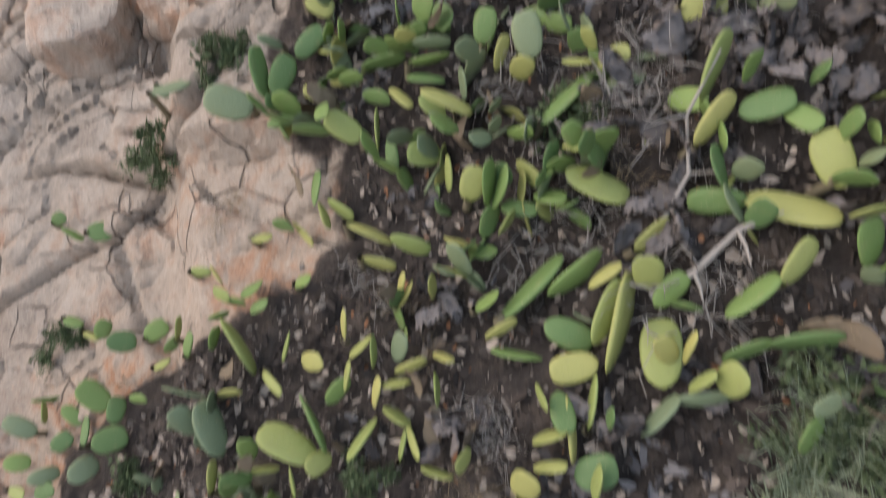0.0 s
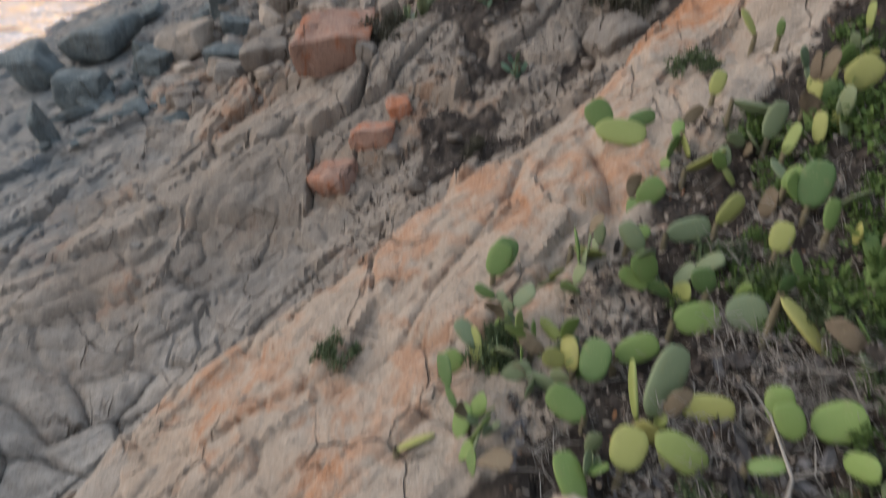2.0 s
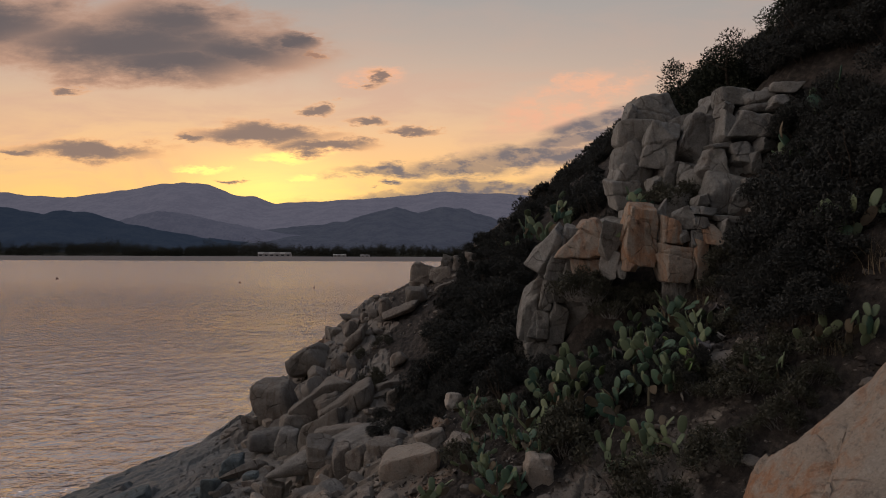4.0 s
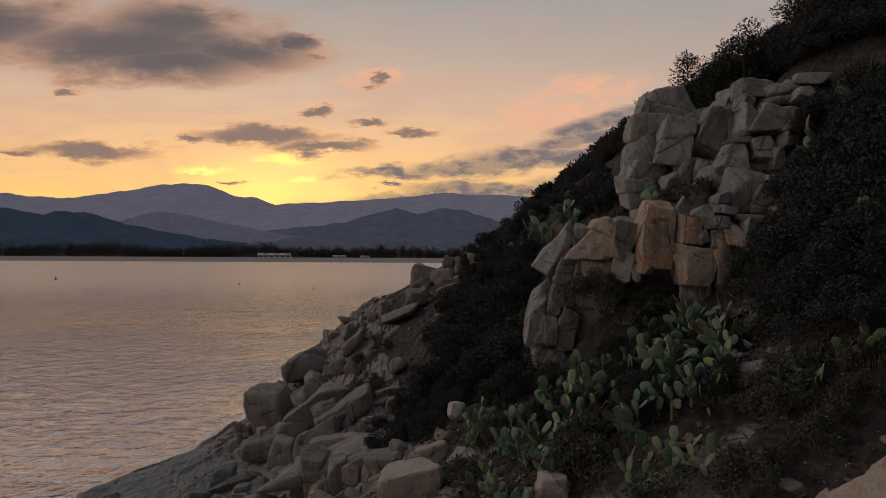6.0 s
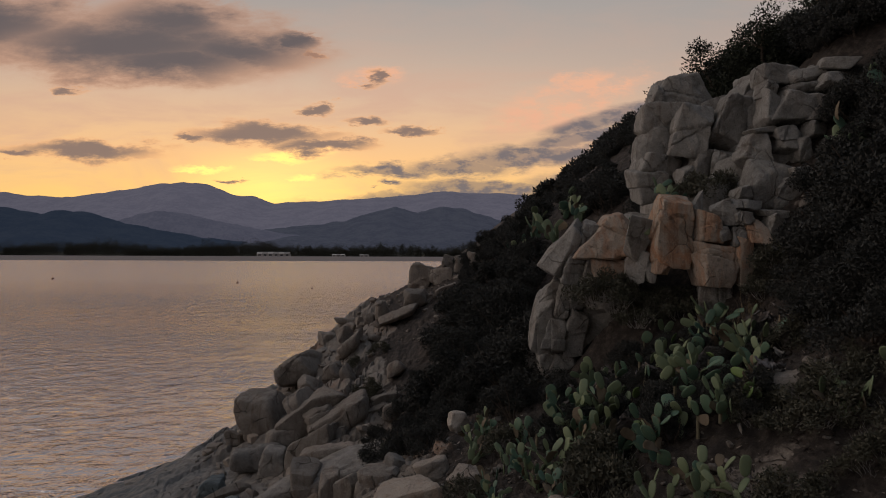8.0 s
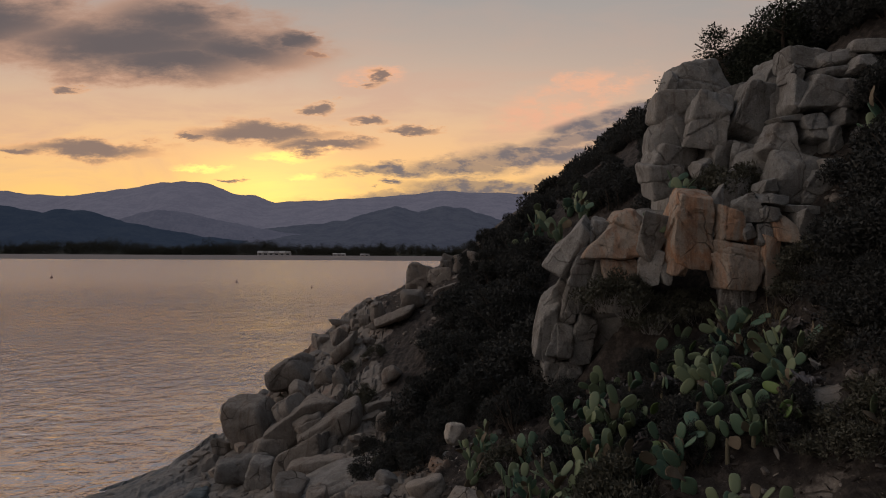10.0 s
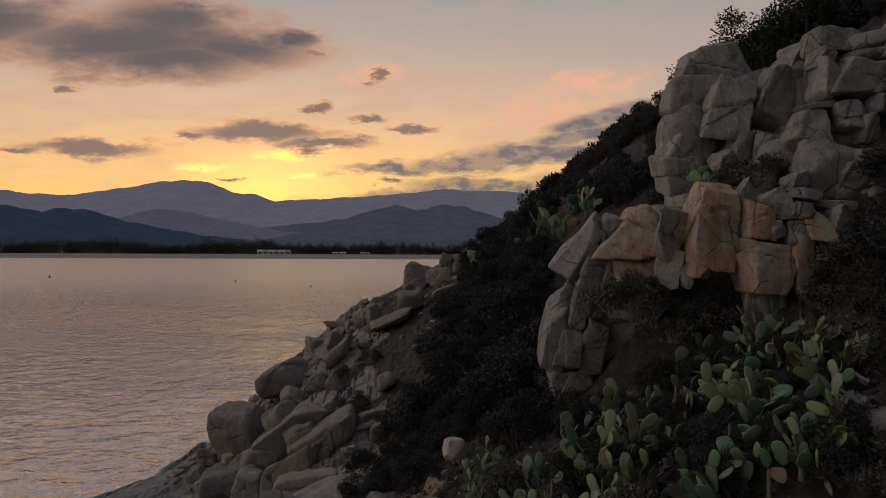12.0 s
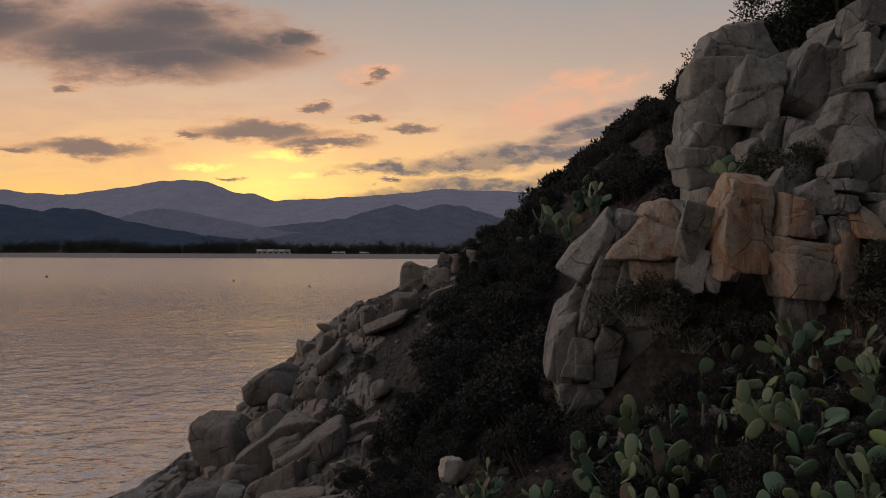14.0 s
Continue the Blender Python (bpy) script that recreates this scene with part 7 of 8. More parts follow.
grown_pear(1.40, 0.80, 5.00, "green", [
    (0.01, -0.01, 0.13, 173, -23, 42, 0.26, 0.87, "green"), (-0.01, 0.01, 0.12, -21, 18, 74, 0.40, 0.77, "lime"),
])
grown_pear(0.67, 1.10, 4.64, "lime", [
    (0.01, -0.07, 0.20, -26, 1, 81, 0.33, 0.86, "lime"), (-0.03, -0.02, 0.10, -127, 46, 150, 0.20, 0.75, "green"),
    (0.02, 0.09, 0.13, -41, 59, 73, 0.20, 0.75, "lime"),
])
grown_pear(0.40, 1.06, 4.50, "green", [
    (-0.01, -0.14, 0.12, -12, 26, 83, 0.20, 0.90, "green"), (0.15, -0.10, 0.19, -23, 44, 74, 0.20, 0.75, "green"),
    (-0.07, -0.01, 0.08, 19, 57, 112, 0.20, 1.08, "green"), (0.07, 0.09, 0.15, -56, 25, 159, 0.20, 0.75, "lime"),
    (-0.17, -0.09, 0.04, 75, 44, 92, 0.20, 1.50, "lime"), (0.03, 0.24, 0.14, -28, 57, 176, 0.20, 0.75, "green"),
])
grown_pear(1.20, 0.30, 4.90, "green", [
    (-0.23, 0.32, 0.00, 38, 21, 127, 0.22, 0.80, "lime"), (-0.18, 0.14, 0.02, 107, 49, 64, 0.20, 1.26, "lime"),
    (-0.16, 0.06, 0.03, 48, 18, 104, 0.20, 0.93, "green"), (-0.09, 0.06, 0.07, -32, 74, -171, 0.20, 0.75, "green"),
    (-0.07, -0.19, 0.09, 92, 57, -5, 0.20, 0.75, "lime"), (0.10, 0.00, 0.16, 37, 23, 32, 0.28, 0.75, "green"),
    (0.07, -0.19, 0.16, 25, 22, 142, 0.22, 0.75, "green"), (0.23, -0.13, 0.24, 8, 26, 163, 0.30, 0.75, "green"),
    (0.34, -0.07, 0.29, 2, 28, 153, 0.29, 0.75, "dry"),
])
grown_pear(0.77, 0.23, 4.69, "lime", [
    (0.02, -0.03, 0.14, 67, 10, 130, 0.33, 0.75, "lime"), (-0.19, 0.08, 0.04, -26, 5, 92, 0.25, 0.99, "green"),
    (0.04, -0.11, 0.14, -168, -14, 89, 0.23, 1.10, "lime"), (0.07, -0.16, 0.15, 71, 8, 158, 0.48, 0.75, "lime"),
    (-0.39, 0.11, -0.06, 43, 9, 20, 0.44, 0.75, "green"), (-0.17, 0.22, 0.03, 32, 13, 150, 0.35, 0.75, "green"),
    (0.01, 0.24, 0.12, 39, 39, 33, 0.20, 0.75, "lime"), (0.29, -0.23, 0.26, 91, 2, 72, 0.31, 1.05, "lime"),
    (0.33, -0.12, 0.29, 138, 50, 59, 0.20, 1.11, "lime"),
])
grown_pear(1.01, -0.10, 4.80, "lime", [
    (-0.26, -0.08, -0.01, 77, 2, 12, 0.25, 0.75, "lime"), (-0.05, -0.10, 0.10, 45, 11, 24, 0.24, 0.75, "dull"),
    (0.09, 0.05, 0.15, 0, 19, 144, 0.25, 0.75, "dull"), (0.25, 0.09, 0.25, 69, 70, 54, 0.20, 1.08, "lime"),
    (0.14, 0.09, 0.18, 54, 66, 21, 0.20, 0.75, "lime"), (-0.18, -0.06, 0.04, 122, 72, -20, 0.20, 0.75, "green"),
])
grown_pear(1.50, 0.42, 5.05, "lime", [
    (0.00, 0.00, 0.12, 54, 24, 123, 0.23, 0.75, "lime"),
])
grown_pear(0.30, 0.28, 4.45, "green", [
    (0.01, -0.03, 0.13, 27, 37, 140, 0.20, 0.75, "lime"), (0.03, -0.09, 0.18, -12, 4, 28, 0.26, 0.75, "green"),
    (-0.04, 0.12, 0.11, 23, 51, 53, 0.20, 0.75, "green"),
])
grown_pear(0.59, -0.24, 4.60, "lime", [
    (-0.06, 0.26, 0.08, -83, 56, 178, 0.20, 0.75, "lime"), (0.03, 0.23, 0.14, -84, 25, 87, 0.20, 0.97, "green"),
    (0.07, 0.21, 0.15, -82, 0, 27, 0.30, 0.75, "lime"), (-0.08, 0.01, 0.08, 20, 50, 26, 0.20, 0.75, "lime"),
    (-0.08, -0.11, 0.08, 11, 52, 41, 0.20, 0.75, "lime"), (-0.14, -0.24, 0.05, 74, 53, 75, 0.20, 1.28, "lime"),
    (0.09, -0.14, 0.16, 11, 30, 83, 0.20, 1.36, "green"), (0.16, -0.23, 0.20, 91, 48, 10, 0.20, 0.75, "lime"),
])
grown_pear(-0.03, 5.12, 4.36, "green", [
    (0.00, 0.00, 0.13, 9, 50, 146, 0.20, 1.43, "green"),
])
grown_pear(0.22, 5.08, 4.46, "lime", [
    (0.00, 0.00, 0.13, 99, 49, 48, 0.25, 0.84, "lime"),
])
grown_pear(0.38, 5.84, 4.65, "green", [
    (-0.02, -0.02, 0.12, 60, 53, 111, 0.27, 1.15, "green"), (0.02, 0.02, 0.14, 61, 50, 108, 0.27, 1.19, "green"),
])
grown_pear(0.62, 5.21, 4.64, "green", [
    (-0.04, -0.11, 0.09, 75, 51, 155, 0.21, 0.75, "green"), (0.04, 0.11, 0.19, -48, -21, 159, 0.20, 0.88, "lime"),
])
grown_pear(0.86, 4.80, 4.73, "lime", [
    (-0.04, 0.06, 0.11, 101, 48, 46, 0.23, 0.90, "lime"), (0.04, -0.06, 0.14, 63, 50, 85, 0.28, 0.97, "green"),
])
grown_pear(0.83, 4.46, 4.72, "green", [
    (0.00, 0.00, 0.12, 146, 21, 46, 0.27, 1.17, "green"),
])
grown_pear(0.73, 3.92, 4.66, "green", [
    (0.00, 0.00, 0.12, 108, 38, 86, 0.31, 0.95, "green"),
])
grown_pear(0.72, 3.59, 4.66, "dull", [
    (0.00, 0.00, 0.12, 79, 40, 87, 0.20, 1.50, "dry"),
])
grown_pear(1.19, 4.31, 4.89, "lime", [
    (-0.08, 0.06, 0.08, 98, 46, -2, 0.36, 0.75, "lime"), (-0.01, 0.06, 0.11, 50, 48, 138, 0.46, 0.85, "dull"),
    (0.13, 0.05, 0.23, -16, 7, 158, 0.31, 0.95, "lime"), (-0.05, -0.17, 0.23, -33, -14, 136, 0.31, 1.03, "lime"),
])
grown_pear(1.09, 4.89, 4.85, "green", [
    (0.00, 0.00, 0.12, 7, 27, 137, 0.29, 1.02, "green"),
])
grown_pear(0.96, 4.06, 4.78, "lime", [
    (0.00, 0.00, 0.13, 58, 45, 100, 0.25, 1.46, "lime"),
])
grown_pear(1.21, 3.23, 4.90, "green", [
    (0.05, 0.04, 0.14, 116, 54, 54, 0.20, 1.39, "green"), (-0.05, -0.04, 0.10, -23, 56, 143, 0.20, 1.50, "green"),
])
grown_pear(1.48, 5.07, 5.04, "green", [
    (0.00, 0.00, 0.13, -7, 19, 144, 0.30, 1.30, "green"),
])
grown_pear(1.73, 5.08, 5.17, "dull", [
    (0.02, -0.12, 0.13, -9, 22, 144, 0.25, 1.50, "dull"), (-0.02, 0.12, 0.12, 166, 69, 5, 0.20, 1.35, "green"),
])
grown_pear(1.94, 4.78, 5.27, "lime", [
    (0.00, 0.00, 0.36, -48, -29, 89, 0.40, 0.75, "lime"),
])
grown_pear(1.82, 3.95, 5.21, "green", [
    (-0.08, 0.13, 0.08, 90, 60, 67, 0.20, 1.37, "green"), (-0.05, 0.00, 0.10, 114, 56, 48, 0.20, 1.29, "green"),
    (0.04, 0.05, 0.14, -9, 27, 137, 0.27, 1.04, "green"), (0.09, -0.18, 0.17, -60, 31, 153, 0.20, 1.08, "green"),
])
grown_pear(1.52, 3.87, 5.06, "green", [
    (0.00, 0.00, 0.12, -26, 37, 114, 0.20, 0.87, "green"),
])
grown_pear(1.60, 3.21, 5.10, "green", [
    (-0.03, 0.03, 0.10, -19, 84, 159, 0.20, 1.17, "green"), (0.03, -0.03, 0.13, -6, 26, 178, 0.23, 0.75, "lime"),
])
grown_pear(1.77, 2.80, 5.18, "lime", [
    (-0.02, 0.05, 0.12, 92, 33, -2, 0.20, 0.75, "lime"), (0.05, 0.04, 0.13, 130, 80, 83, 0.20, 0.75, "lime"),
    (0.01, -0.11, 0.12, 78, 34, -3, 0.25, 0.75, "lime"), (-0.04, 0.02, 0.10, 90, 31, -5, 0.24, 0.75, "lime"),
])
grown_pear(-0.21, 3.75, 4.20, "green", [
    (0.00, 0.00, 0.13, 33, 82, -149, 0.20, 0.75, "green"),
])
grown_pear(-0.01, 3.40, 4.30, "green", [
    (-0.08, 0.05, 0.09, 53, 28, 60, 0.23, 0.75, "green"), (0.01, 0.04, 0.12, 79, 32, 147, 0.20, 0.75, "green"),
    (0.07, -0.09, 0.16, -1, 72, -173, 0.20, 0.82, "green"),
])
grown_pear(0.09, 4.70, 4.36, "lime", [
    (0.00, 0.00, 0.12, 14, 15, -154, 0.30, 0.75, "lime"),
])
grown_pear(-0.32, 4.60, 4.17, "lime", [
    (0.00, 0.00, 0.12, 22, 16, 62, 0.28, 0.75, "lime"),
])
grown_pear(-0.59, 3.04, 4.00, "green", [
    (0.00, 0.00, 0.11, 146, 21, 30, 0.40, 0.75, "green"),
])
grown_pear(0.00, 2.86, 4.30, "green", [
    (-0.28, 0.04, -0.01, 164, 11, 67, 0.27, 1.27, "green"), (-0.25, 0.20, 0.00, 77, 26, 44, 0.21, 0.75, "green"),
    (-0.18, 0.11, 0.04, 46, 47, 112, 0.20, 1.19, "lime"), (-0.04, -0.08, 0.10, 86, 24, 133, 0.20, 0.75, "green"),
    (0.11, -0.01, 0.17, 76, 25, 81, 0.21, 0.97, "green"), (0.21, -0.13, 0.22, 63, 23, 122, 0.21, 0.91, "green"),
    (0.43, -0.12, 0.34, 97, 24, 80, 0.30, 1.11, "green"),
])
grown_pear(-0.50, 3.70, 4.05, "green", [
    (0.00, -0.11, 0.12, -106, 2, 122, 0.20, 0.75, "green"), (0.00, 0.11, 0.12, -24, 15, 146, 0.20, 0.93, "lime"),
])
grown_pear(0.57, 3.00, 4.59, "green", [
    (-0.03, 0.06, 0.11, 111, 35, 43, 0.20, 0.88, "green"), (0.03, -0.06, 0.16, -10, 5, 119, 0.23, 1.01, "lime"),
])
grown_pear(1.03, 2.65, 4.82, "green", [
    (-0.03, 0.11, 0.10, 64, 51, 87, 0.20, 1.25, "green"), (0.03, -0.11, 0.14, 83, 35, 11, 0.20, 0.75, "lime"),
])
grown_pear(1.37, 2.75, 4.99, "green", [
    (0.00, 0.00, 0.16, -21, 13, 179, 0.49, 0.75, "green"),
])
grown_pear(1.44, 7.27, 5.27, "green", [
    (-0.01, 0.04, 0.12, 140, 43, 35, 0.27, 1.48, "green"), (-0.14, -0.05, 0.16, -15, -3, 139, 0.44, 0.96, "lime"),
    (0.15, 0.01, 0.19, -8, 17, 154, 0.24, 1.02, "green"),
])
grown_pear(1.92, 6.82, 5.38, "lime", [
    (0.00, 0.00, 0.17, -78, -40, 167, 0.20, 0.75, "lime"),
])
grown_pear(1.89, 6.51, 5.32, "lime", [
    (0.00, 0.00, 0.12, -5, 30, -147, 0.34, 0.75, "lime"),
])
grown_pear(1.93, 5.81, 5.27, "lime", [
    (0.00, 0.00, 0.13, 18, 49, 168, 0.27, 0.79, "lime"),
])
grown_pear(1.61, 5.87, 5.13, "dull", [
    (0.00, 0.00, 0.13, -8, 20, 161, 0.32, 0.96, "dull"),
])
grown_pear(1.34, 5.88, 5.03, "green", [
    (0.00, 0.00, 0.12, 14, 39, 135, 0.20, 1.02, "green"),
])
grown_pear(0.96, 5.99, 4.89, "lime", [
    (0.00, 0.00, 0.17, -19, -9, -154, 0.27, 0.75, "lime"),
])
grown_pear(2.27, 7.25, 5.55, "lime", [
    (0.00, 0.00, 0.12, 55, 68, 101, 0.22, 1.03, "lime"),
])
grown_pear(2.29, 6.90, 5.51, "dull", [
    (0.00, 0.00, 0.24, -27, -8, -145, 0.42, 0.75, "dull"),
])
grown_pear(2.50, 6.58, 5.56, "dull", [
    (0.00, 0.00, 0.13, 56, 66, 124, 0.31, 0.89, "dull"),
])
grown_pear(2.54, 6.26, 5.57, "lime", [
    (-0.02, 0.05, 0.11, 38, 63, 79, 0.25, 0.84, "lime"), (-0.17, -0.08, 0.14, -48, -35, 106, 0.21, 0.75, "dull"),
    (0.19, 0.03, 0.22, 80, 65, 48, 0.23, 0.92, "lime"),
])
grown_pear(2.39, 5.92, 5.50, "green", [
    (0.00, 0.00, 0.12, 12, 60, 132, 0.20, 1.26, "green"),
])
grown_pear(2.43, 5.63, 5.51, "green", [
    (0.00, 0.00, 0.12, 65, 62, 84, 0.33, 1.11, "green"),
])
grown_pear(2.49, 5.28, 5.54, "green", [
    (-0.03, 0.09, 0.10, 78, 60, 106, 0.22, 0.83, "green"), (0.03, -0.09, 0.14, -110, 65, -155, 0.20, 0.75, "lime"),
])
grown_pear(2.17, 5.37, 5.39, "lime", [
    (0.00, 0.00, 0.12, 58, 59, 91, 0.21, 1.30, "lime"),
])
grown_pear(2.98, 6.88, 5.81, "lime", [
    (-0.04, 0.07, 0.10, 29, 67, 120, 0.29, 1.44, "lime"), (-0.13, -0.05, 0.06, -13, 35, 154, 0.30, 1.20, "green"),
    (0.17, -0.02, 0.21, -1, 55, 145, 0.29, 1.42, "lime"),
])
grown_pear(2.90, 8.17, 5.88, "lime", [
    (0.00, 0.00, 0.12, 134, 52, 74, 0.28, 0.75, "lime"),
])
grown_pear(2.99, 7.88, 5.92, "green", [
    (0.00, 0.00, 0.13, -126, 63, -109, 0.20, 0.84, "green"),
])
grown_pear(3.52, 7.46, 6.12, "lime", [
    (0.00, 0.00, 0.13, 101, 70, 4, 0.22, 0.75, "lime"),
])
grown_pear(4.06, 19.22, 6.33, "dull", [
    (0.16, -0.01, 0.39, -6, 64, -162, 0.31, 0.82, "dull"), (0.15, 0.09, 0.47, -137, 57, -21, 0.27, 0.82, "dull"),
    (-0.18, 0.24, 0.21, -66, 52, -144, 0.27, 1.03, "green"), (-0.14, -0.32, 0.23, -43, 31, -176, 0.27, 1.12, "green"),
])
grown_pear(4.19, 18.08, 6.40, "dull", [
    (-0.28, 0.16, 0.16, -98, 48, -55, 0.27, 0.75, "dull"), (-0.05, 0.42, 0.27, -92, 49, -58, 0.27, 0.75, "lime"),
    (-0.19, 0.16, 0.20, -56, 12, -159, 0.27, 0.92, "dull"), (0.08, 0.42, 0.34, -22, 0, 119, 0.34, 0.75, "dull"),
    (0.21, 0.30, 0.40, -96, 42, -160, 0.27, 0.75, "dull"), (-0.12, -0.28, 0.24, -73, 41, 154, 0.27, 0.75, "dull"),
    (-0.06, -0.46, 0.27, -98, 40, -76, 0.27, 0.75, "dull"), (0.00, -0.76, 0.30, -101, 55, -108, 0.27, 1.08, "green"),
    (0.41, 0.04, 0.50, -156, 42, 2, 0.27, 0.83, "green"),
])
grown_pear(5.05, 18.39, 6.83, "green", [
    (-0.25, 0.11, 0.17, -3, 73, 157, 0.30, 1.03, "green"), (0.10, 0.10, 0.45, -140, 27, -87, 0.27, 0.75, "green"),
    (-0.01, -0.15, 0.29, -43, 28, 134, 0.27, 0.75, "green"), (0.17, -0.06, 0.41, -68, 19, 136, 0.27, 0.75, "green"),
])
grown_pear(4.97, 17.08, 6.78, "dull", [
    (-0.08, 0.16, 0.25, -19, 54, 116, 0.29, 0.75, "dull"), (0.08, -0.16, 0.33, -141, 33, -13, 0.27, 0.80, "dull"),
])
grown_pear(5.28, 17.68, 6.94, "dull", [
    (0.00, 0.00, 0.30, -96, 48, 174, 0.27, 0.75, "dull"),
])
grown_pear(3.96, 17.22, 6.28, "green", [
    (0.00, 0.00, 0.30, -74, 10, -157, 0.27, 0.90, "green"),
])
grown_pear(4.08, 16.54, 6.34, "lime", [
    (0.06, 0.22, 0.32, -82, 3, -139, 0.27, 0.75, "lime"), (-0.06, -0.22, 0.27, -62, 7, 156, 0.27, 0.96, "green"),
])
grown_pear(3.54, 17.92, 6.07, "dull", [
    (-0.07, 0.36, 0.26, -109, 47, -112, 0.27, 0.93, "green"), (0.02, -0.10, 0.31, -99, 53, -49, 0.27, 0.75, "dull"),
    (0.04, -0.26, 0.32, -81, 11, 149, 0.27, 0.87, "dull"),
])
grown_pear(3.06, 18.06, 5.83, "green", [
    (-0.05, 0.08, 0.27, -91, 75, -64, 0.27, 0.75, "dull"), (0.09, -0.06, 0.35, -129, 52, -103, 0.27, 0.75, "green"),
    (-0.04, -0.02, 0.27, -75, 34, -99, 0.27, 0.75, "green"),
])
grown_pear(2.69, 18.88, 5.64, "green", [
    (0.00, 0.00, 0.30, -26, 1, -165, 0.27, 0.90, "green"),
])
grown_pear(3.32, 17.31, 5.96, "green", [
    (0.01, -0.07, 0.30, -99, 46, -157, 0.27, 0.75, "green"), (-0.01, 0.07, 0.29, -94, 42, 177, 0.27, 0.75, "dull"),
])
grown_pear(3.40, 16.74, 6.00, "dull", [
    (0.00, 0.00, 0.30, -34, 55, -176, 0.27, 1.12, "dull"),
])
grown_pear(3.90, 15.74, 6.25, "green", [
    (-0.49, 0.34, 0.05, -109, 38, -37, 0.27, 0.75, "green"), (-0.39, 0.12, 0.10, -140, 60, -102, 0.27, 0.75, "green"),
    (-0.24, 0.16, 0.18, -130, 49, -35, 0.27, 0.85, "green"), (-0.15, 0.00, 0.22, -55, 32, -142, 0.27, 0.83, "green"),
    (0.16, 0.14, 0.41, -42, -53, 162, 0.28, 1.09, "green"), (0.24, -0.02, 0.41, -69, 47, -129, 0.27, 0.89, "green"),
    (0.40, -0.10, 0.50, -132, 44, -12, 0.27, 0.75, "dull"), (0.29, -0.46, 0.42, -129, 51, -133, 0.27, 0.75, "dull"),
    (0.16, -0.16, 0.38, -62, -9, 175, 0.27, 0.97, "lime"),
])
grown_pear(3.83, 14.95, 6.09, "green", [
    (-0.03, 0.21, 0.33, -72, 36, -163, 0.27, 1.01, "green"), (0.36, 0.20, 0.54, -92, -2, 119, 0.27, 0.83, "lime"),
    (-0.14, 0.39, 0.32, -80, -5, -165, 0.27, 0.75, "green"), (-0.09, 0.15, 0.29, -140, 50, -107, 0.27, 0.75, "dull"),
    (0.12, 0.11, 0.39, -91, -37, 167, 0.27, 0.75, "dry"), (0.09, -0.19, 0.27, -84, 53, -102, 0.27, 0.78, "lime"),
    (0.10, -0.23, 0.25, -88, 34, 157, 0.27, 0.75, "lime"), (-0.27, -0.27, 0.03, -100, 44, -75, 0.27, 0.75, "green"),
    (-0.15, -0.35, 0.07, -120, 45, -165, 0.27, 0.75, "dull"),
])
grown_pear(3.40, 15.17, 5.92, "green", [
    (0.01, 0.71, 0.38, -71, 10, -148, 0.27, 0.77, "green"), (-0.07, 0.35, 0.33, -52, 39, -138, 0.27, 0.81, "green"),
    (-0.27, 0.27, 0.21, -81, 3, 100, 0.27, 0.75, "green"), (-0.09, -0.03, 0.23, -115, 47, -147, 0.27, 0.75, "dull"),
    (-0.06, -0.21, 0.19, -121, 59, -114, 0.27, 0.86, "green"), (0.09, -0.29, 0.23, 155, 76, -13, 0.27, 0.97, "green"),
    (0.18, -0.17, 0.34, -75, 22, 142, 0.27, 0.75, "green"), (0.27, -0.35, 0.31, -119, 36, -38, 0.27, 0.75, "dull"),
    (-0.06, -0.27, 0.17, -62, -2, 159, 0.27, 1.06, "dry"),
])
grown_pear(2.39, 17.87, 5.49, "green", [
    (0.19, 0.49, 0.39, -80, -20, 177, 0.27, 0.75, "green"), (-0.04, 0.07, 0.28, -123, 49, -2, 0.27, 0.75, "green"),
    (0.04, -0.09, 0.32, -119, 31, -49, 0.27, 1.01, "green"), (-0.20, -0.09, 0.20, -124, 37, -61, 0.27, 0.96, "green"),
    (-0.34, -0.19, 0.12, -128, 34, -73, 0.27, 0.75, "green"), (0.35, -0.21, 0.47, -65, 11, -131, 0.27, 0.75, "green"),
])
grown_pear(1.86, 17.09, 5.23, "green", [
    (0.38, 0.23, 0.48, 169, 56, -18, 0.27, 0.91, "dull"), (0.19, 0.09, 0.39, -108, 44, -44, 0.27, 0.83, "green"),
    (-0.10, -0.13, 0.25, -114, 53, -9, 0.27, 0.75, "green"), (-0.20, 0.27, 0.20, -78, 21, 134, 0.27, 0.75, "lime"),
    (-0.45, -0.11, 0.07, -59, 31, 162, 0.27, 0.88, "green"), (0.19, -0.37, 0.40, -61, 15, 116, 0.27, 0.75, "green"),
])
grown_pear(2.51, 16.40, 5.48, "dull", [
    (0.01, 0.31, 0.35, -102, 72, -44, 0.27, 0.75, "green"), (0.16, 0.37, 0.44, -84, 81, -95, 0.27, 0.95, "dull"),
    (0.38, -0.03, 0.55, -100, 53, -58, 0.27, 0.75, "lime"), (0.10, -0.05, 0.38, -114, 53, -23, 0.27, 0.75, "dull"),
    (-0.09, -0.19, 0.24, -114, 63, -117, 0.27, 0.80, "dull"), (-0.13, 0.13, 0.28, -106, 38, -23, 0.27, 0.75, "dull"),
    (-0.28, -0.27, 0.16, -106, 54, -39, 0.27, 0.75, "dull"), (-0.16, -0.39, 0.17, -105, 46, -39, 0.27, 0.75, "dull"),
    (0.02, 0.15, 0.32, -86, 27, -96, 0.27, 0.75, "green"),
])
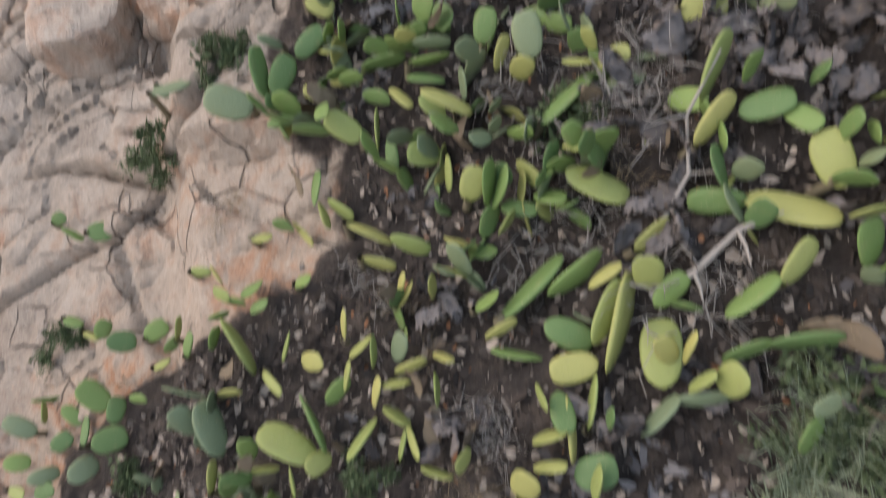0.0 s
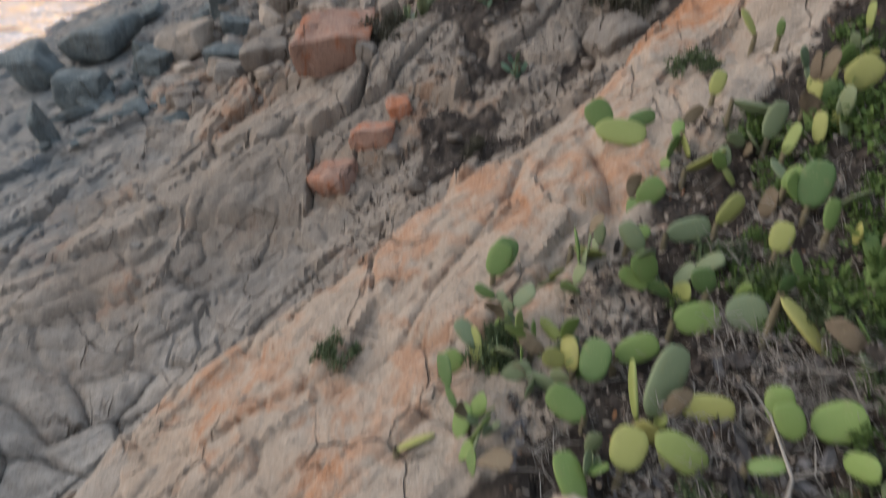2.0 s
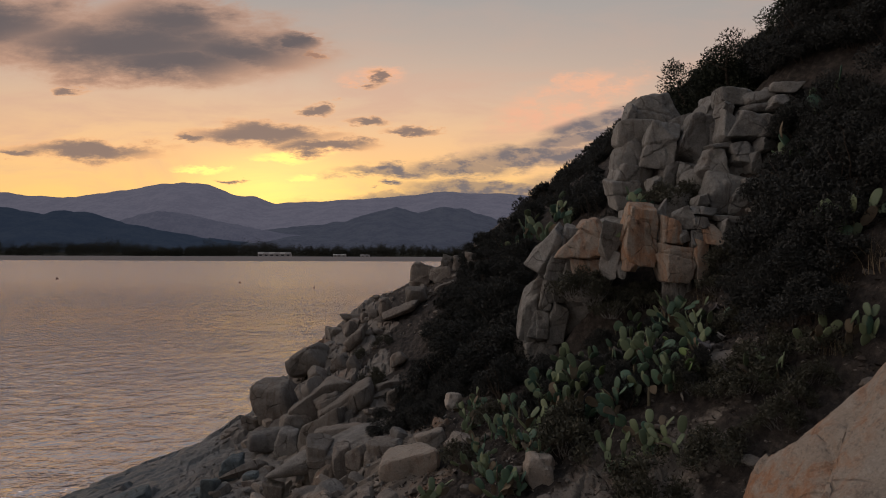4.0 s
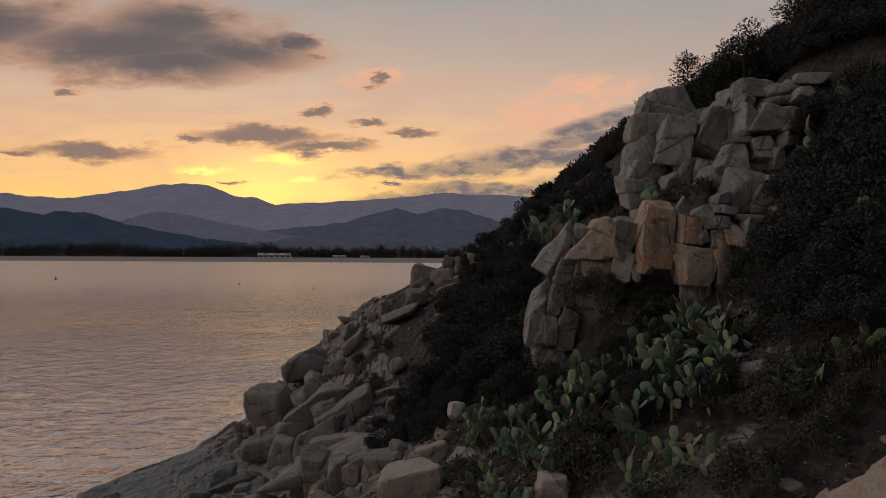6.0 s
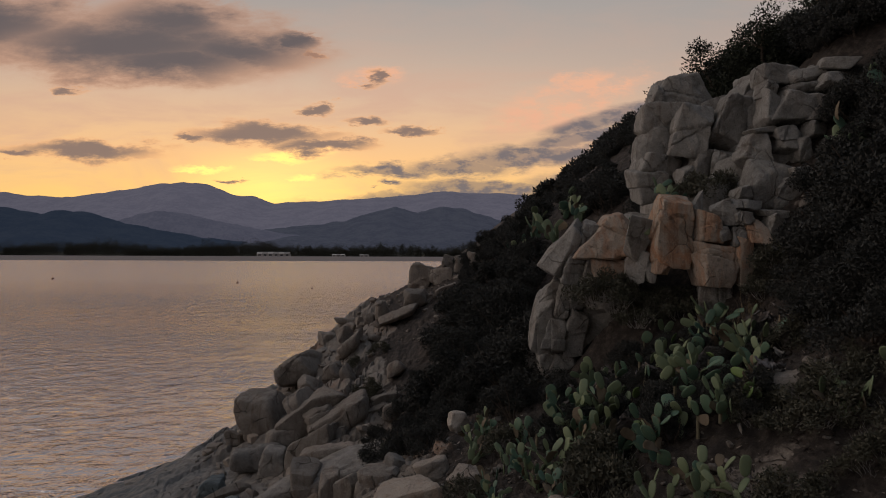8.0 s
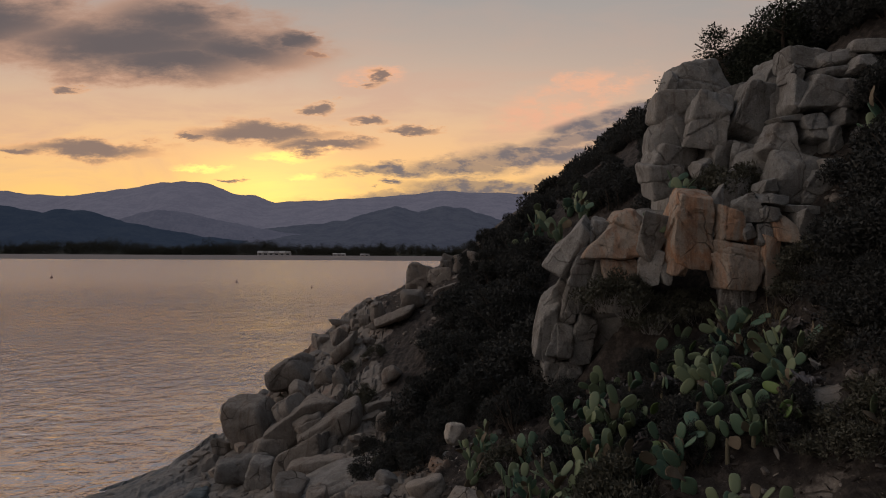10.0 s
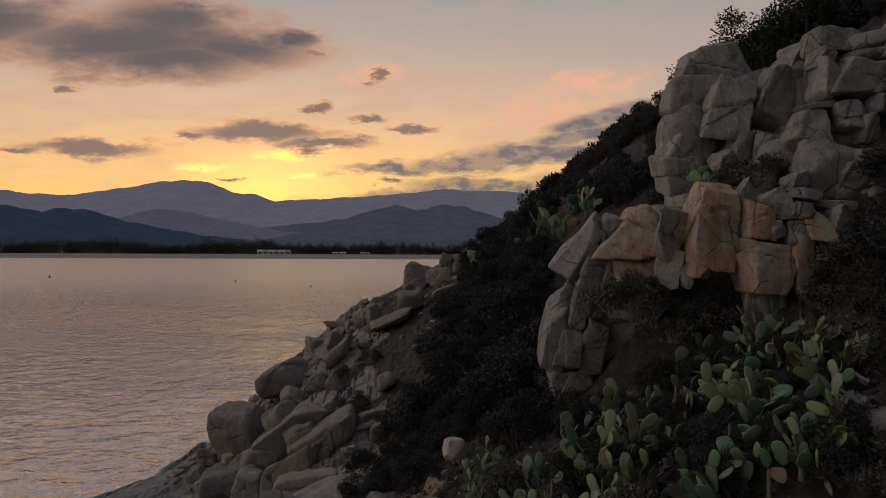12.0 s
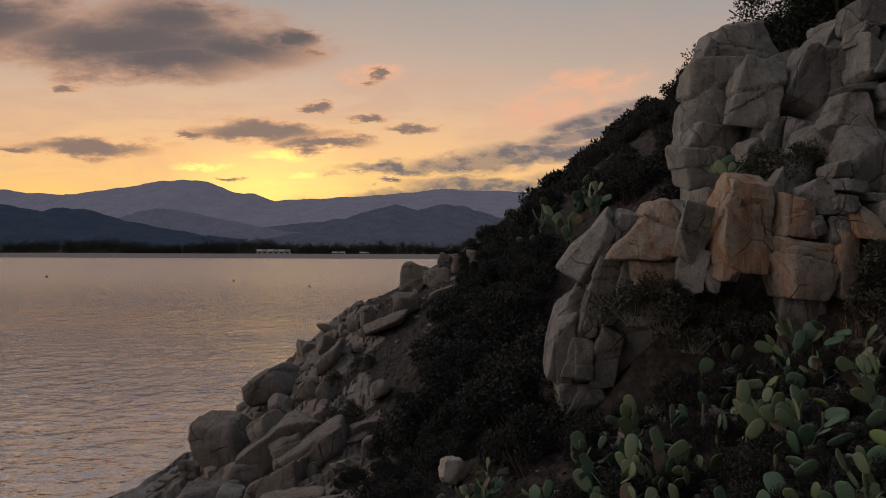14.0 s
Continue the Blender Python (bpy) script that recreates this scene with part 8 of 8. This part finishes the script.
grown_pear(2.81, 15.40, 5.67, "green", [
    (-0.12, 0.10, 0.25, -165, 58, 14, 0.27, 0.81, "green"), (0.07, -0.12, 0.30, -89, 57, -155, 0.27, 0.84, "green"),
    (0.17, -0.14, 0.35, -62, 22, 128, 0.27, 0.75, "green"), (-0.21, 0.43, 0.03, -35, 18, 168, 0.27, 1.20, "lime"),
    (0.08, -0.28, 0.26, -67, 32, 132, 0.27, 0.75, "green"),
])
grown_pear(1.98, 16.27, 5.28, "green", [
    (-0.05, 0.03, 0.27, -126, 49, -5, 0.27, 0.75, "green"), (0.04, 0.13, 0.32, -85, 39, -91, 0.27, 0.76, "green"),
    (0.02, -0.17, 0.29, -94, 47, -72, 0.27, 0.79, "green"),
])

seed = 2000
for x, y, s in NEAR_PEARS:
    seed += 1
    z = float(land_height(np.array([x]), np.array([y]))[0])
    prickly_pear(x, y, z, s * 0.7, 2 + seed % 4, seed, ("lime", "green", "green", "dull")[seed % 4], "small prickly pears in the litter", 0.6, 0.15)
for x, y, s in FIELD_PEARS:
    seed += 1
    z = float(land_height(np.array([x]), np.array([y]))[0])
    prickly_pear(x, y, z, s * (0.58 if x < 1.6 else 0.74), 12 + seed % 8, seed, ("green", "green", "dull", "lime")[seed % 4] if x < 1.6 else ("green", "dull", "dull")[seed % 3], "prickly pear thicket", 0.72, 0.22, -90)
for x, y, s in SLOPE_PEARS:
    seed += 1
    z = float(land_height(np.array([x]), np.array([y]))[0])
    prickly_pear(x, y, z, s, 10, seed, ("dull", "green")[seed % 2], "prickly pears on the far slope", 0.85, 0.06, -90)
for x, y, z in PERCHED_PEARS:
    seed += 1
    prickly_pear(x, y - 0.35, z - 0.25, 1.3 if x > 6.5 else 0.85, 11 if x > 6.5 else 5, seed, ("green", "dull")[seed % 2], "prickly pears on the outcrop", 0.7, 0.06, -90)



def withered_heap(x, y, count, size, seed, group, kind="ashen"):
    """A collapsed dead plant: curled grey pads heaped on one another."""
    rng = np.random.default_rng(seed)
    root = new("withered_cactus")
    root.location = (x, y, float(land_height(np.array([x]), np.array([y]))[0]))
    for i in range(count):
        r, a = size * 0.55 * rng.random() ** 0.6, rng.uniform(0, 2 * math.pi)
        p = Vector((r * math.cos(a), r * math.sin(a), 0.02 + 0.28 * size * rng.random() * (1 - r / size) + 0.5 * r * math.cos(a)))
        b = rng.uniform(0, 2 * math.pi)
        axis = Vector((math.cos(b), math.sin(b), rng.uniform(-0.2, 0.9))).normalized()
        face = Vector((rng.normal() * 0.6, rng.normal() * 0.6, 1.0)).normalized()
        one_pad(root, kind, p, axis, face, size * rng.uniform(0.4, 0.75), rng)
    return tagged(root, "collapsed heap of withered grey cactus pads" if kind == "ashen" else "bleached pale remains of a dead cactus", "dead cactus", group)


for i in range(60):
    while True:
        x, y = (random.uniform(0.1, 3.3), random.uniform(-0.4, 4.9)) if i < 36 else (random.uniform(0.9, 2.7), random.uniform(1.0, 3.2))
        if soil_edge(x, y) > 0.5 and behind_crest(x, y) < -0.8 and math.hypot(x - 0.7, y - 3.6) > 0.75:
            break
    withered_heap(x, y, 6 + i % 5, random.uniform(0.2, 0.36) * (1.0 if i < 36 else 1.35), 600 + i, "withered cactus in the litter")
for i, (x, y, s) in enumerate(FIELD_DARK):
    if i % 3 == 0:
        withered_heap(x + 0.3, y - 0.3, 7, 0.55, 660 + i, "withered cactus in the field")
    elif i % 3 == 1:
        withered_heap(x + 0.2, y - 0.4, 3 + i % 3, 0.34, 660 + i, "bleached cactus in the field", "bleached")

# ---- shrubs set out ----
mastic = shrub_kind("mastic_shrub", (61, 62, 63, 64), 1.0, 1.15, 10000, 0.06, MASTIC, BARK, 14, "dense dark mastic shrub on the slope", "shrub", 0.022)
plant_out(mastic, THICKET, "mastic thicket")
plant_out(mastic, HILL_COVER, "shrubs over the hillside", sink=0.5)
plant_out(mastic, SPUR_COVER, "shrubs on the neck of the spur", sink=0.1)
plant_out(mastic, BY_CREST, "dark shrubs above the outcrop", sink=0.1)
plant_out(mastic, RIGHT_SLOPE, "mastic shrubs by the outcrop")
plant_out(mastic, LOW_THICKET, "low dark shrubs below the thicket", 1.0, 1.4, sink=0.08)
plant_out(mastic, RIGHT_DARK, "dark shrubs below the outcrop", sink=0.1)
hill = shrub_kind("hill_shrub", (71, 72, 73), 1.0, 1.1, 7000, 0.10, MASTIC, BARK, 10, "dark rounded shrub covering the hilltop", "shrub", 0.03)
plant_out(hill, FAR_HILL, "shrubs on the far hill", sink=1.2)
heath = shrub_kind("heath_shrub", (81, 82, 83), 0.48, 0.5, 2600, 0.045, DUSTY, TWIG, 26, "low dusty grey heath shrub on dry earth", "shrub", 0.006)
plant_out(mastic, FIELD_DARK, "dark shrubs in the cactus field", sink=0.08)
plant_out(heath, GREY_SHRUBS, "low heath shrubs")
herb = shrub_kind("green_herb", (91, 92, 93), 0.17, 0.16, 650, 0.035, FRESH, BARK, 14, "small fresh green herb in a cleft", "herb", 0.004)
low = shrub_kind("leafy_shrub", (194, 195, 196), 0.19, 0.16, 520, 0.036, DEEP, TWIG, 18, "low leafy green shrub with grey twigs", "shrub", 0.004)
plant_out(low, [row for row in LOW_GREEN if row[1] < 5.2], "low leafy shrubs", 1.2, 1.8, sink=0.02)
plant_out(low, [row for row in LOW_GREEN if row[1] >= 5.2], "low leafy shrubs", sink=0.02)
plant_out(herb, HERBS, "green herbs among the rock", sink=0.02)


def twig_tuft(seed):
    """A tangle of bare grey twigs."""
    rng = np.random.default_rng(seed)
    paths = branching(rng, 22, 0.26, 0.30, 0.0045, 0.25, 0.08)
    for path in list(paths):
        for k in (2, 3, 4):
            p = Vector(path[k][0])
            d = Vector((rng.normal(), rng.normal(), 0.5 * rng.normal() + 0.4)).normalized() * rng.uniform(0.05, 0.13)
            paths.append([(tuple(p), 0.003), (tuple(p + d * 0.5 + Vector((0, 0, 0.01))), 0.0025), (tuple(p + d), 0.0012)])
    v, f = tubes(paths, 4)
    root = new("dead_twigs")
    part("tangle", mesh_of("tangle", v, f), TWIG, root)
    return tagged(root, "tangle of bare silver-grey dead twigs", "dead plant")


plant_out([twig_tuft(s) for s in (95, 96, 97)], DRY_TWIGS, "dead twig tangles", sink=0.02)

# shrubs rooted in the hollows of the outcrop
for i, (x, y, z) in enumerate(HOLLOWS):
    ob = copy_thing(heath[i % 3], pose(x, y, z - 0.25, 0, 0, 77 * i))
    ob.matrix_basis = pose(x, y, z - 0.25, 0, 0, 77 * i) @ Matrix.Scale(random.uniform(0.9, 1.4), 4)
    tagged(ob, "dusty heath shrub rooted in a rock hollow", "shrub", "shrubs in the outcrop")


def juniper(seed, leaves=15000, leaf=0.11):
    """A wind-bent juniper: trunk, limbs and a ragged crown."""
    rng = np.random.default_rng(seed)
    paths = branching(rng, 7, 2.4, 1.3, 0.09, 0.6, 0.2)
    for path in list(paths):
        for k in (3, 4, 5):
            p = Vector(path[k][0])
            d = Vector((rng.normal(), rng.normal(), 0.6)).normalized() * rng.uniform(0.4, 0.9)
            paths.append([(tuple(p), 0.03), (tuple(p + d * 0.5), 0.02), (tuple(p + d), 0.008)])
    v, f = tubes(paths, 6)
    root = new("juniper_tree")
    part("trunk", mesh_of("trunk", v, f), BARK, root)
    cs, rs = [], []
    for path in paths:
        for k, (p, r) in enumerate(path):
            if k >= len(path) // 2:
                cs.append((p[0] + rng.normal() * 0.15, p[1] + rng.normal() * 0.15, p[2] + 0.15))
                rs.append(rng.uniform(0.22, 0.42))
    v, f = leaf_cloud(cs, rs, leaves, leaf, seed + 1, 0.9)
    part("crown", mesh_of("crown", v, f, False), JUNIPER, root)
    return tagged(root, "dark wind-bent juniper on the skyline", "tree")


plant_out([juniper(s) for s in (201, 202, 203)], CREST_TREES, "junipers on the skyline", sink=0.2)
plant_out([juniper(s, 34000, 0.055) for s in (211, 212)], TALL_TREES, "tall junipers behind the outcrop", sink=0.2)


# ---- litter, grass and dead wood ----
def flakes(name, count, x0, x1, y0, y1, low, high, keep, mat, label, seed):
    """Curled dead flakes lying on the earth, too many to count."""
    rng = np.random.default_rng(seed)
    x, y = rng.uniform(x0, x1, count * 3), rng.uniform(y0, y1, count * 3)
    ok = keep(x, y)
    x, y = x[ok][:count], y[ok][:count]
    n = len(x)
    z = land_height(x, y) + 0.006
    s = low * (high / low) ** (rng.random(n) ** 1.7)
    a = rng.uniform(0, 2 * math.pi, n)
    ax = np.stack([np.cos(a), np.sin(a), rng.normal(size=n) * 0.35 + 0.25], -1) * s[:, None]
    bx = np.stack([-np.sin(a), np.cos(a), rng.normal(size=n) * 0.4], -1) * s[:, None] * rng.uniform(0.12, 0.42, n)[:, None]
    c = np.stack([x, y, z], -1)
    ring = []
    for k in range(6):
        t = 2 * math.pi * k / 6
        r = rng.uniform(0.32, 0.62, n)[:, None]
        lift = np.zeros((n, 3))
        lift[:, 2] = s * rng.uniform(0.0, 0.28, n)
        ring.append(c + ax * math.cos(t) * r + bx * math.sin(t) * r * 1.6 + lift)
    verts = np.stack(ring, 1).reshape(-1, 3)
    me = mesh_of(name, verts, np.arange(n * 6).reshape(-1, 6), False)
    me.materials.append(mat)
    return tagged(new(name, me), label, "litter", kind="stuff")


LITTER_DARK = foliage("litter_dark", (0.014, 0.012, 0.012), (0.095, 0.078, 0.066), 0.95, 14)
LITTER_PALE = foliage("litter_pale", (0.14, 0.12, 0.10), (0.42, 0.36, 0.30), 0.95, 14)
LITTER_RUST = foliage("litter_rust", (0.16, 0.075, 0.04), (0.32, 0.17, 0.09), 0.95, 14)
LITTER_GREY = foliage("decayed_grey", (0.03, 0.028, 0.03), (0.21, 0.20, 0.20), 0.95, 10)
near_earth = lambda x, y: (soil_edge(x, y) + 0.5 * fbm(x * 2, y * 2, 2, 77) > 0.0) & (behind_crest(x, y) < -0.3)
decay = lambda x, y: near_earth(x, y) & (fbm(x * 1.3, y * 1.3, 3, 91) > 0.02) & (x > -0.4)
flakes("decayed_pads", 1500, -0.4, 3.2, -0.5, 4.8, 0.05, 0.15, decay, LITTER_GREY, "heaps of grey decayed cactus pads", 306)
flakes("dark_litter", 30000, -3.2, 5.0, -1.2, 9.2, 0.02, 0.11, near_earth, LITTER_DARK, "dark rotting cactus and leaf litter", 301)
flakes("pale_litter", 14000, -3.2, 5.0, -1.2, 9.2, 0.015, 0.095, near_earth, LITTER_PALE, "pale dry leaf litter", 302)
flakes("rust_litter", 900, -3.2, 5.0, -1.2, 9.2, 0.02, 0.07, near_earth, LITTER_RUST, "rust-brown dry fragments", 303)
far_earth = lambda x, y: (behind_crest(x, y) > 1.0) & (x > -1.5)
flakes("field_litter", 9000, -1.5, 7.5, 9.5, 20, 0.03, 0.14, far_earth, LITTER_DARK, "dark dry litter under the cactus field", 304)
flakes("field_chips", 2200, -1.5, 7.5, 9.5, 20, 0.03, 0.10, far_earth, LITTER_PALE, "pale chips under the cactus field", 305)


def grass_kind(name, seed, blades, length, mat, label, category, width=0.004, spread=0.9):
    """A tuft of bent blades."""
    rng = np.random.default_rng(seed)
    verts, faces = [], []
    for i in range(blades):
        a, lean = rng.uniform(0, 2 * math.pi), spread * rng.uniform(0.2, 1.0)
        l = length * rng.uniform(0.5, 1.0)
        root = np.array([rng.normal() * 0.05, rng.normal() * 0.05, -0.02])
        out = np.array([math.cos(a), math.sin(a), 0])
        side = np.array([-math.sin(a), math.cos(a), 0]) * width
        for k, t in enumerate((0, 0.35, 0.7, 1.0)):
            p = root + out * lean * l * t ** 1.6 + np.array([0, 0, l * (t - 0.45 * lean * t * t)]) + np.array([rng.normal(), rng.normal(), 0]) * 0.01 * t
            w = side * (1 - 0.85 * t)
            verts += [p - w, p + w]
            if k:
                j = len(verts)
                faces.append((j - 4, j - 3, j - 1, j - 2))
    root = new(name)
    part("tuft", mesh_of("tuft", np.array(verts), np.array(faces), False), mat, root)
    return tagged(root, label, category)


GREY_GREEN = foliage("grey_green_grass", (0.14, 0.17, 0.115), (0.30, 0.34, 0.22), 0.8, 12)
sage = [grass_kind("grass_tuft", 400 + i, 150, 0.34, GREY_GREEN, "grey-green grass tuft on dry earth", "grass", 0.005, 1.1) for i in range(3)]
plant_out(sage, [(1.62, -0.35, 1.0), (1.75, -0.15, 1.0), (1.5, -0.55, 1.0), (1.95, -0.4, 1.1), (1.8, -0.6, 1.1), (1.4, -0.75, 0.9), (2.1, -0.1, 1.0), (1.66, -0.05, 0.8), (1.95, -0.8, 1.0), (1.6, -0.9, 1.0)], "grey-green grass tufts", sink=0.02)
straw = [grass_kind("dry_grass", 410 + i, 45, 0.30, STRAW, "thin straw-coloured dry grass tuft", "grass", 0.002, 0.7) for i in range(3)]
plant_out(straw, [(0.2, -0.45, 1), (0.35, -0.6, 1), (-0.3, -0.4, 0.9), (0.05, 0.2, 0.8), (-0.1, 0.45, 0.9), (0.9, 1.2, 0.9), (1.0, 1.0, 0.9), (-1.2, 1.2, 0.8), (-1.35, 1.05, 0.8), (1.2, 6.6, 0.9), (1.0, 6.3, 0.8), (-2.2, 0.1, 0.8),
                  (6.4, 14.6, 2.0), (6.6, 15.0, 2.2), (5.9, 13.9, 2.0), (6.9, 14.3, 2.2), (5.2, 18.4, 2.2), (5.5, 18.2, 2.4)], "dry grass tufts", sink=0.02)


def dead_limb(name, pts, radius, label, mat=None):
    """A fallen limb along points, forked and tapered."""
    rng = np.random.default_rng(int(abs(pts[0][0]) * 1000) + 7)
    main = [(p, radius * (1 - 0.6 * k / (len(pts) - 1))) for k, p in enumerate(pts)]
    paths = [main]
    for k in range(1, len(pts) - 1):
        p = Vector(pts[k])
        d = Vector((rng.normal(), rng.normal(), 0.35 + 0.3 * rng.random())).normalized() * rng.uniform(0.12, 0.28)
        paths.append([(tuple(p), radius * 0.5), (tuple(p + d * 0.5 + Vector((0, 0, 0.02))), radius * 0.35), (tuple(p + d), radius * 0.12)])
    v, f = tubes(paths, 7)
    ob = new(name, mesh_of(name, v, f))
    ob.data.materials.append(mat or TWIG)
    return tagged(ob, label, "dead wood", "dead wood among the cactus")


def on_land(points, lift):
    return [(x, y, float(land_height(np.array([x]), np.array([y]))[0]) + h) for (x, y), h in zip(points, lift)]


dead_limb("dead_branch", on_land([(1.05, 0.42), (1.2, 0.5), (1.35, 0.66), (1.52, 0.72)], (0.05, 0.12, 0.16, 0.14)), 0.022, "bleached forked dead branch on the litter")
dead_limb("dead_branch", on_land([(1.1, 0.75), (1.2, 0.95), (1.18, 1.2), (1.3, 1.45)], (0.04, 0.14, 0.2, 0.24)), 0.014, "bleached forked dead branch on the litter")
dead_limb("dead_branch", on_land([(1.0, 2.6), (1.2, 2.75), (1.5, 2.85), (1.75, 3.0)], (0.05, 0.1, 0.1, 0.12)), 0.018, "bleached forked dead branch on the litter")
dead_limb("dead_branch", on_land([(1.5, 3.4), (1.65, 3.7), (1.7, 4.1), (1.9, 4.4)], (0.1, 0.2, 0.25, 0.2)), 0.012, "bleached forked dead branch on the litter")
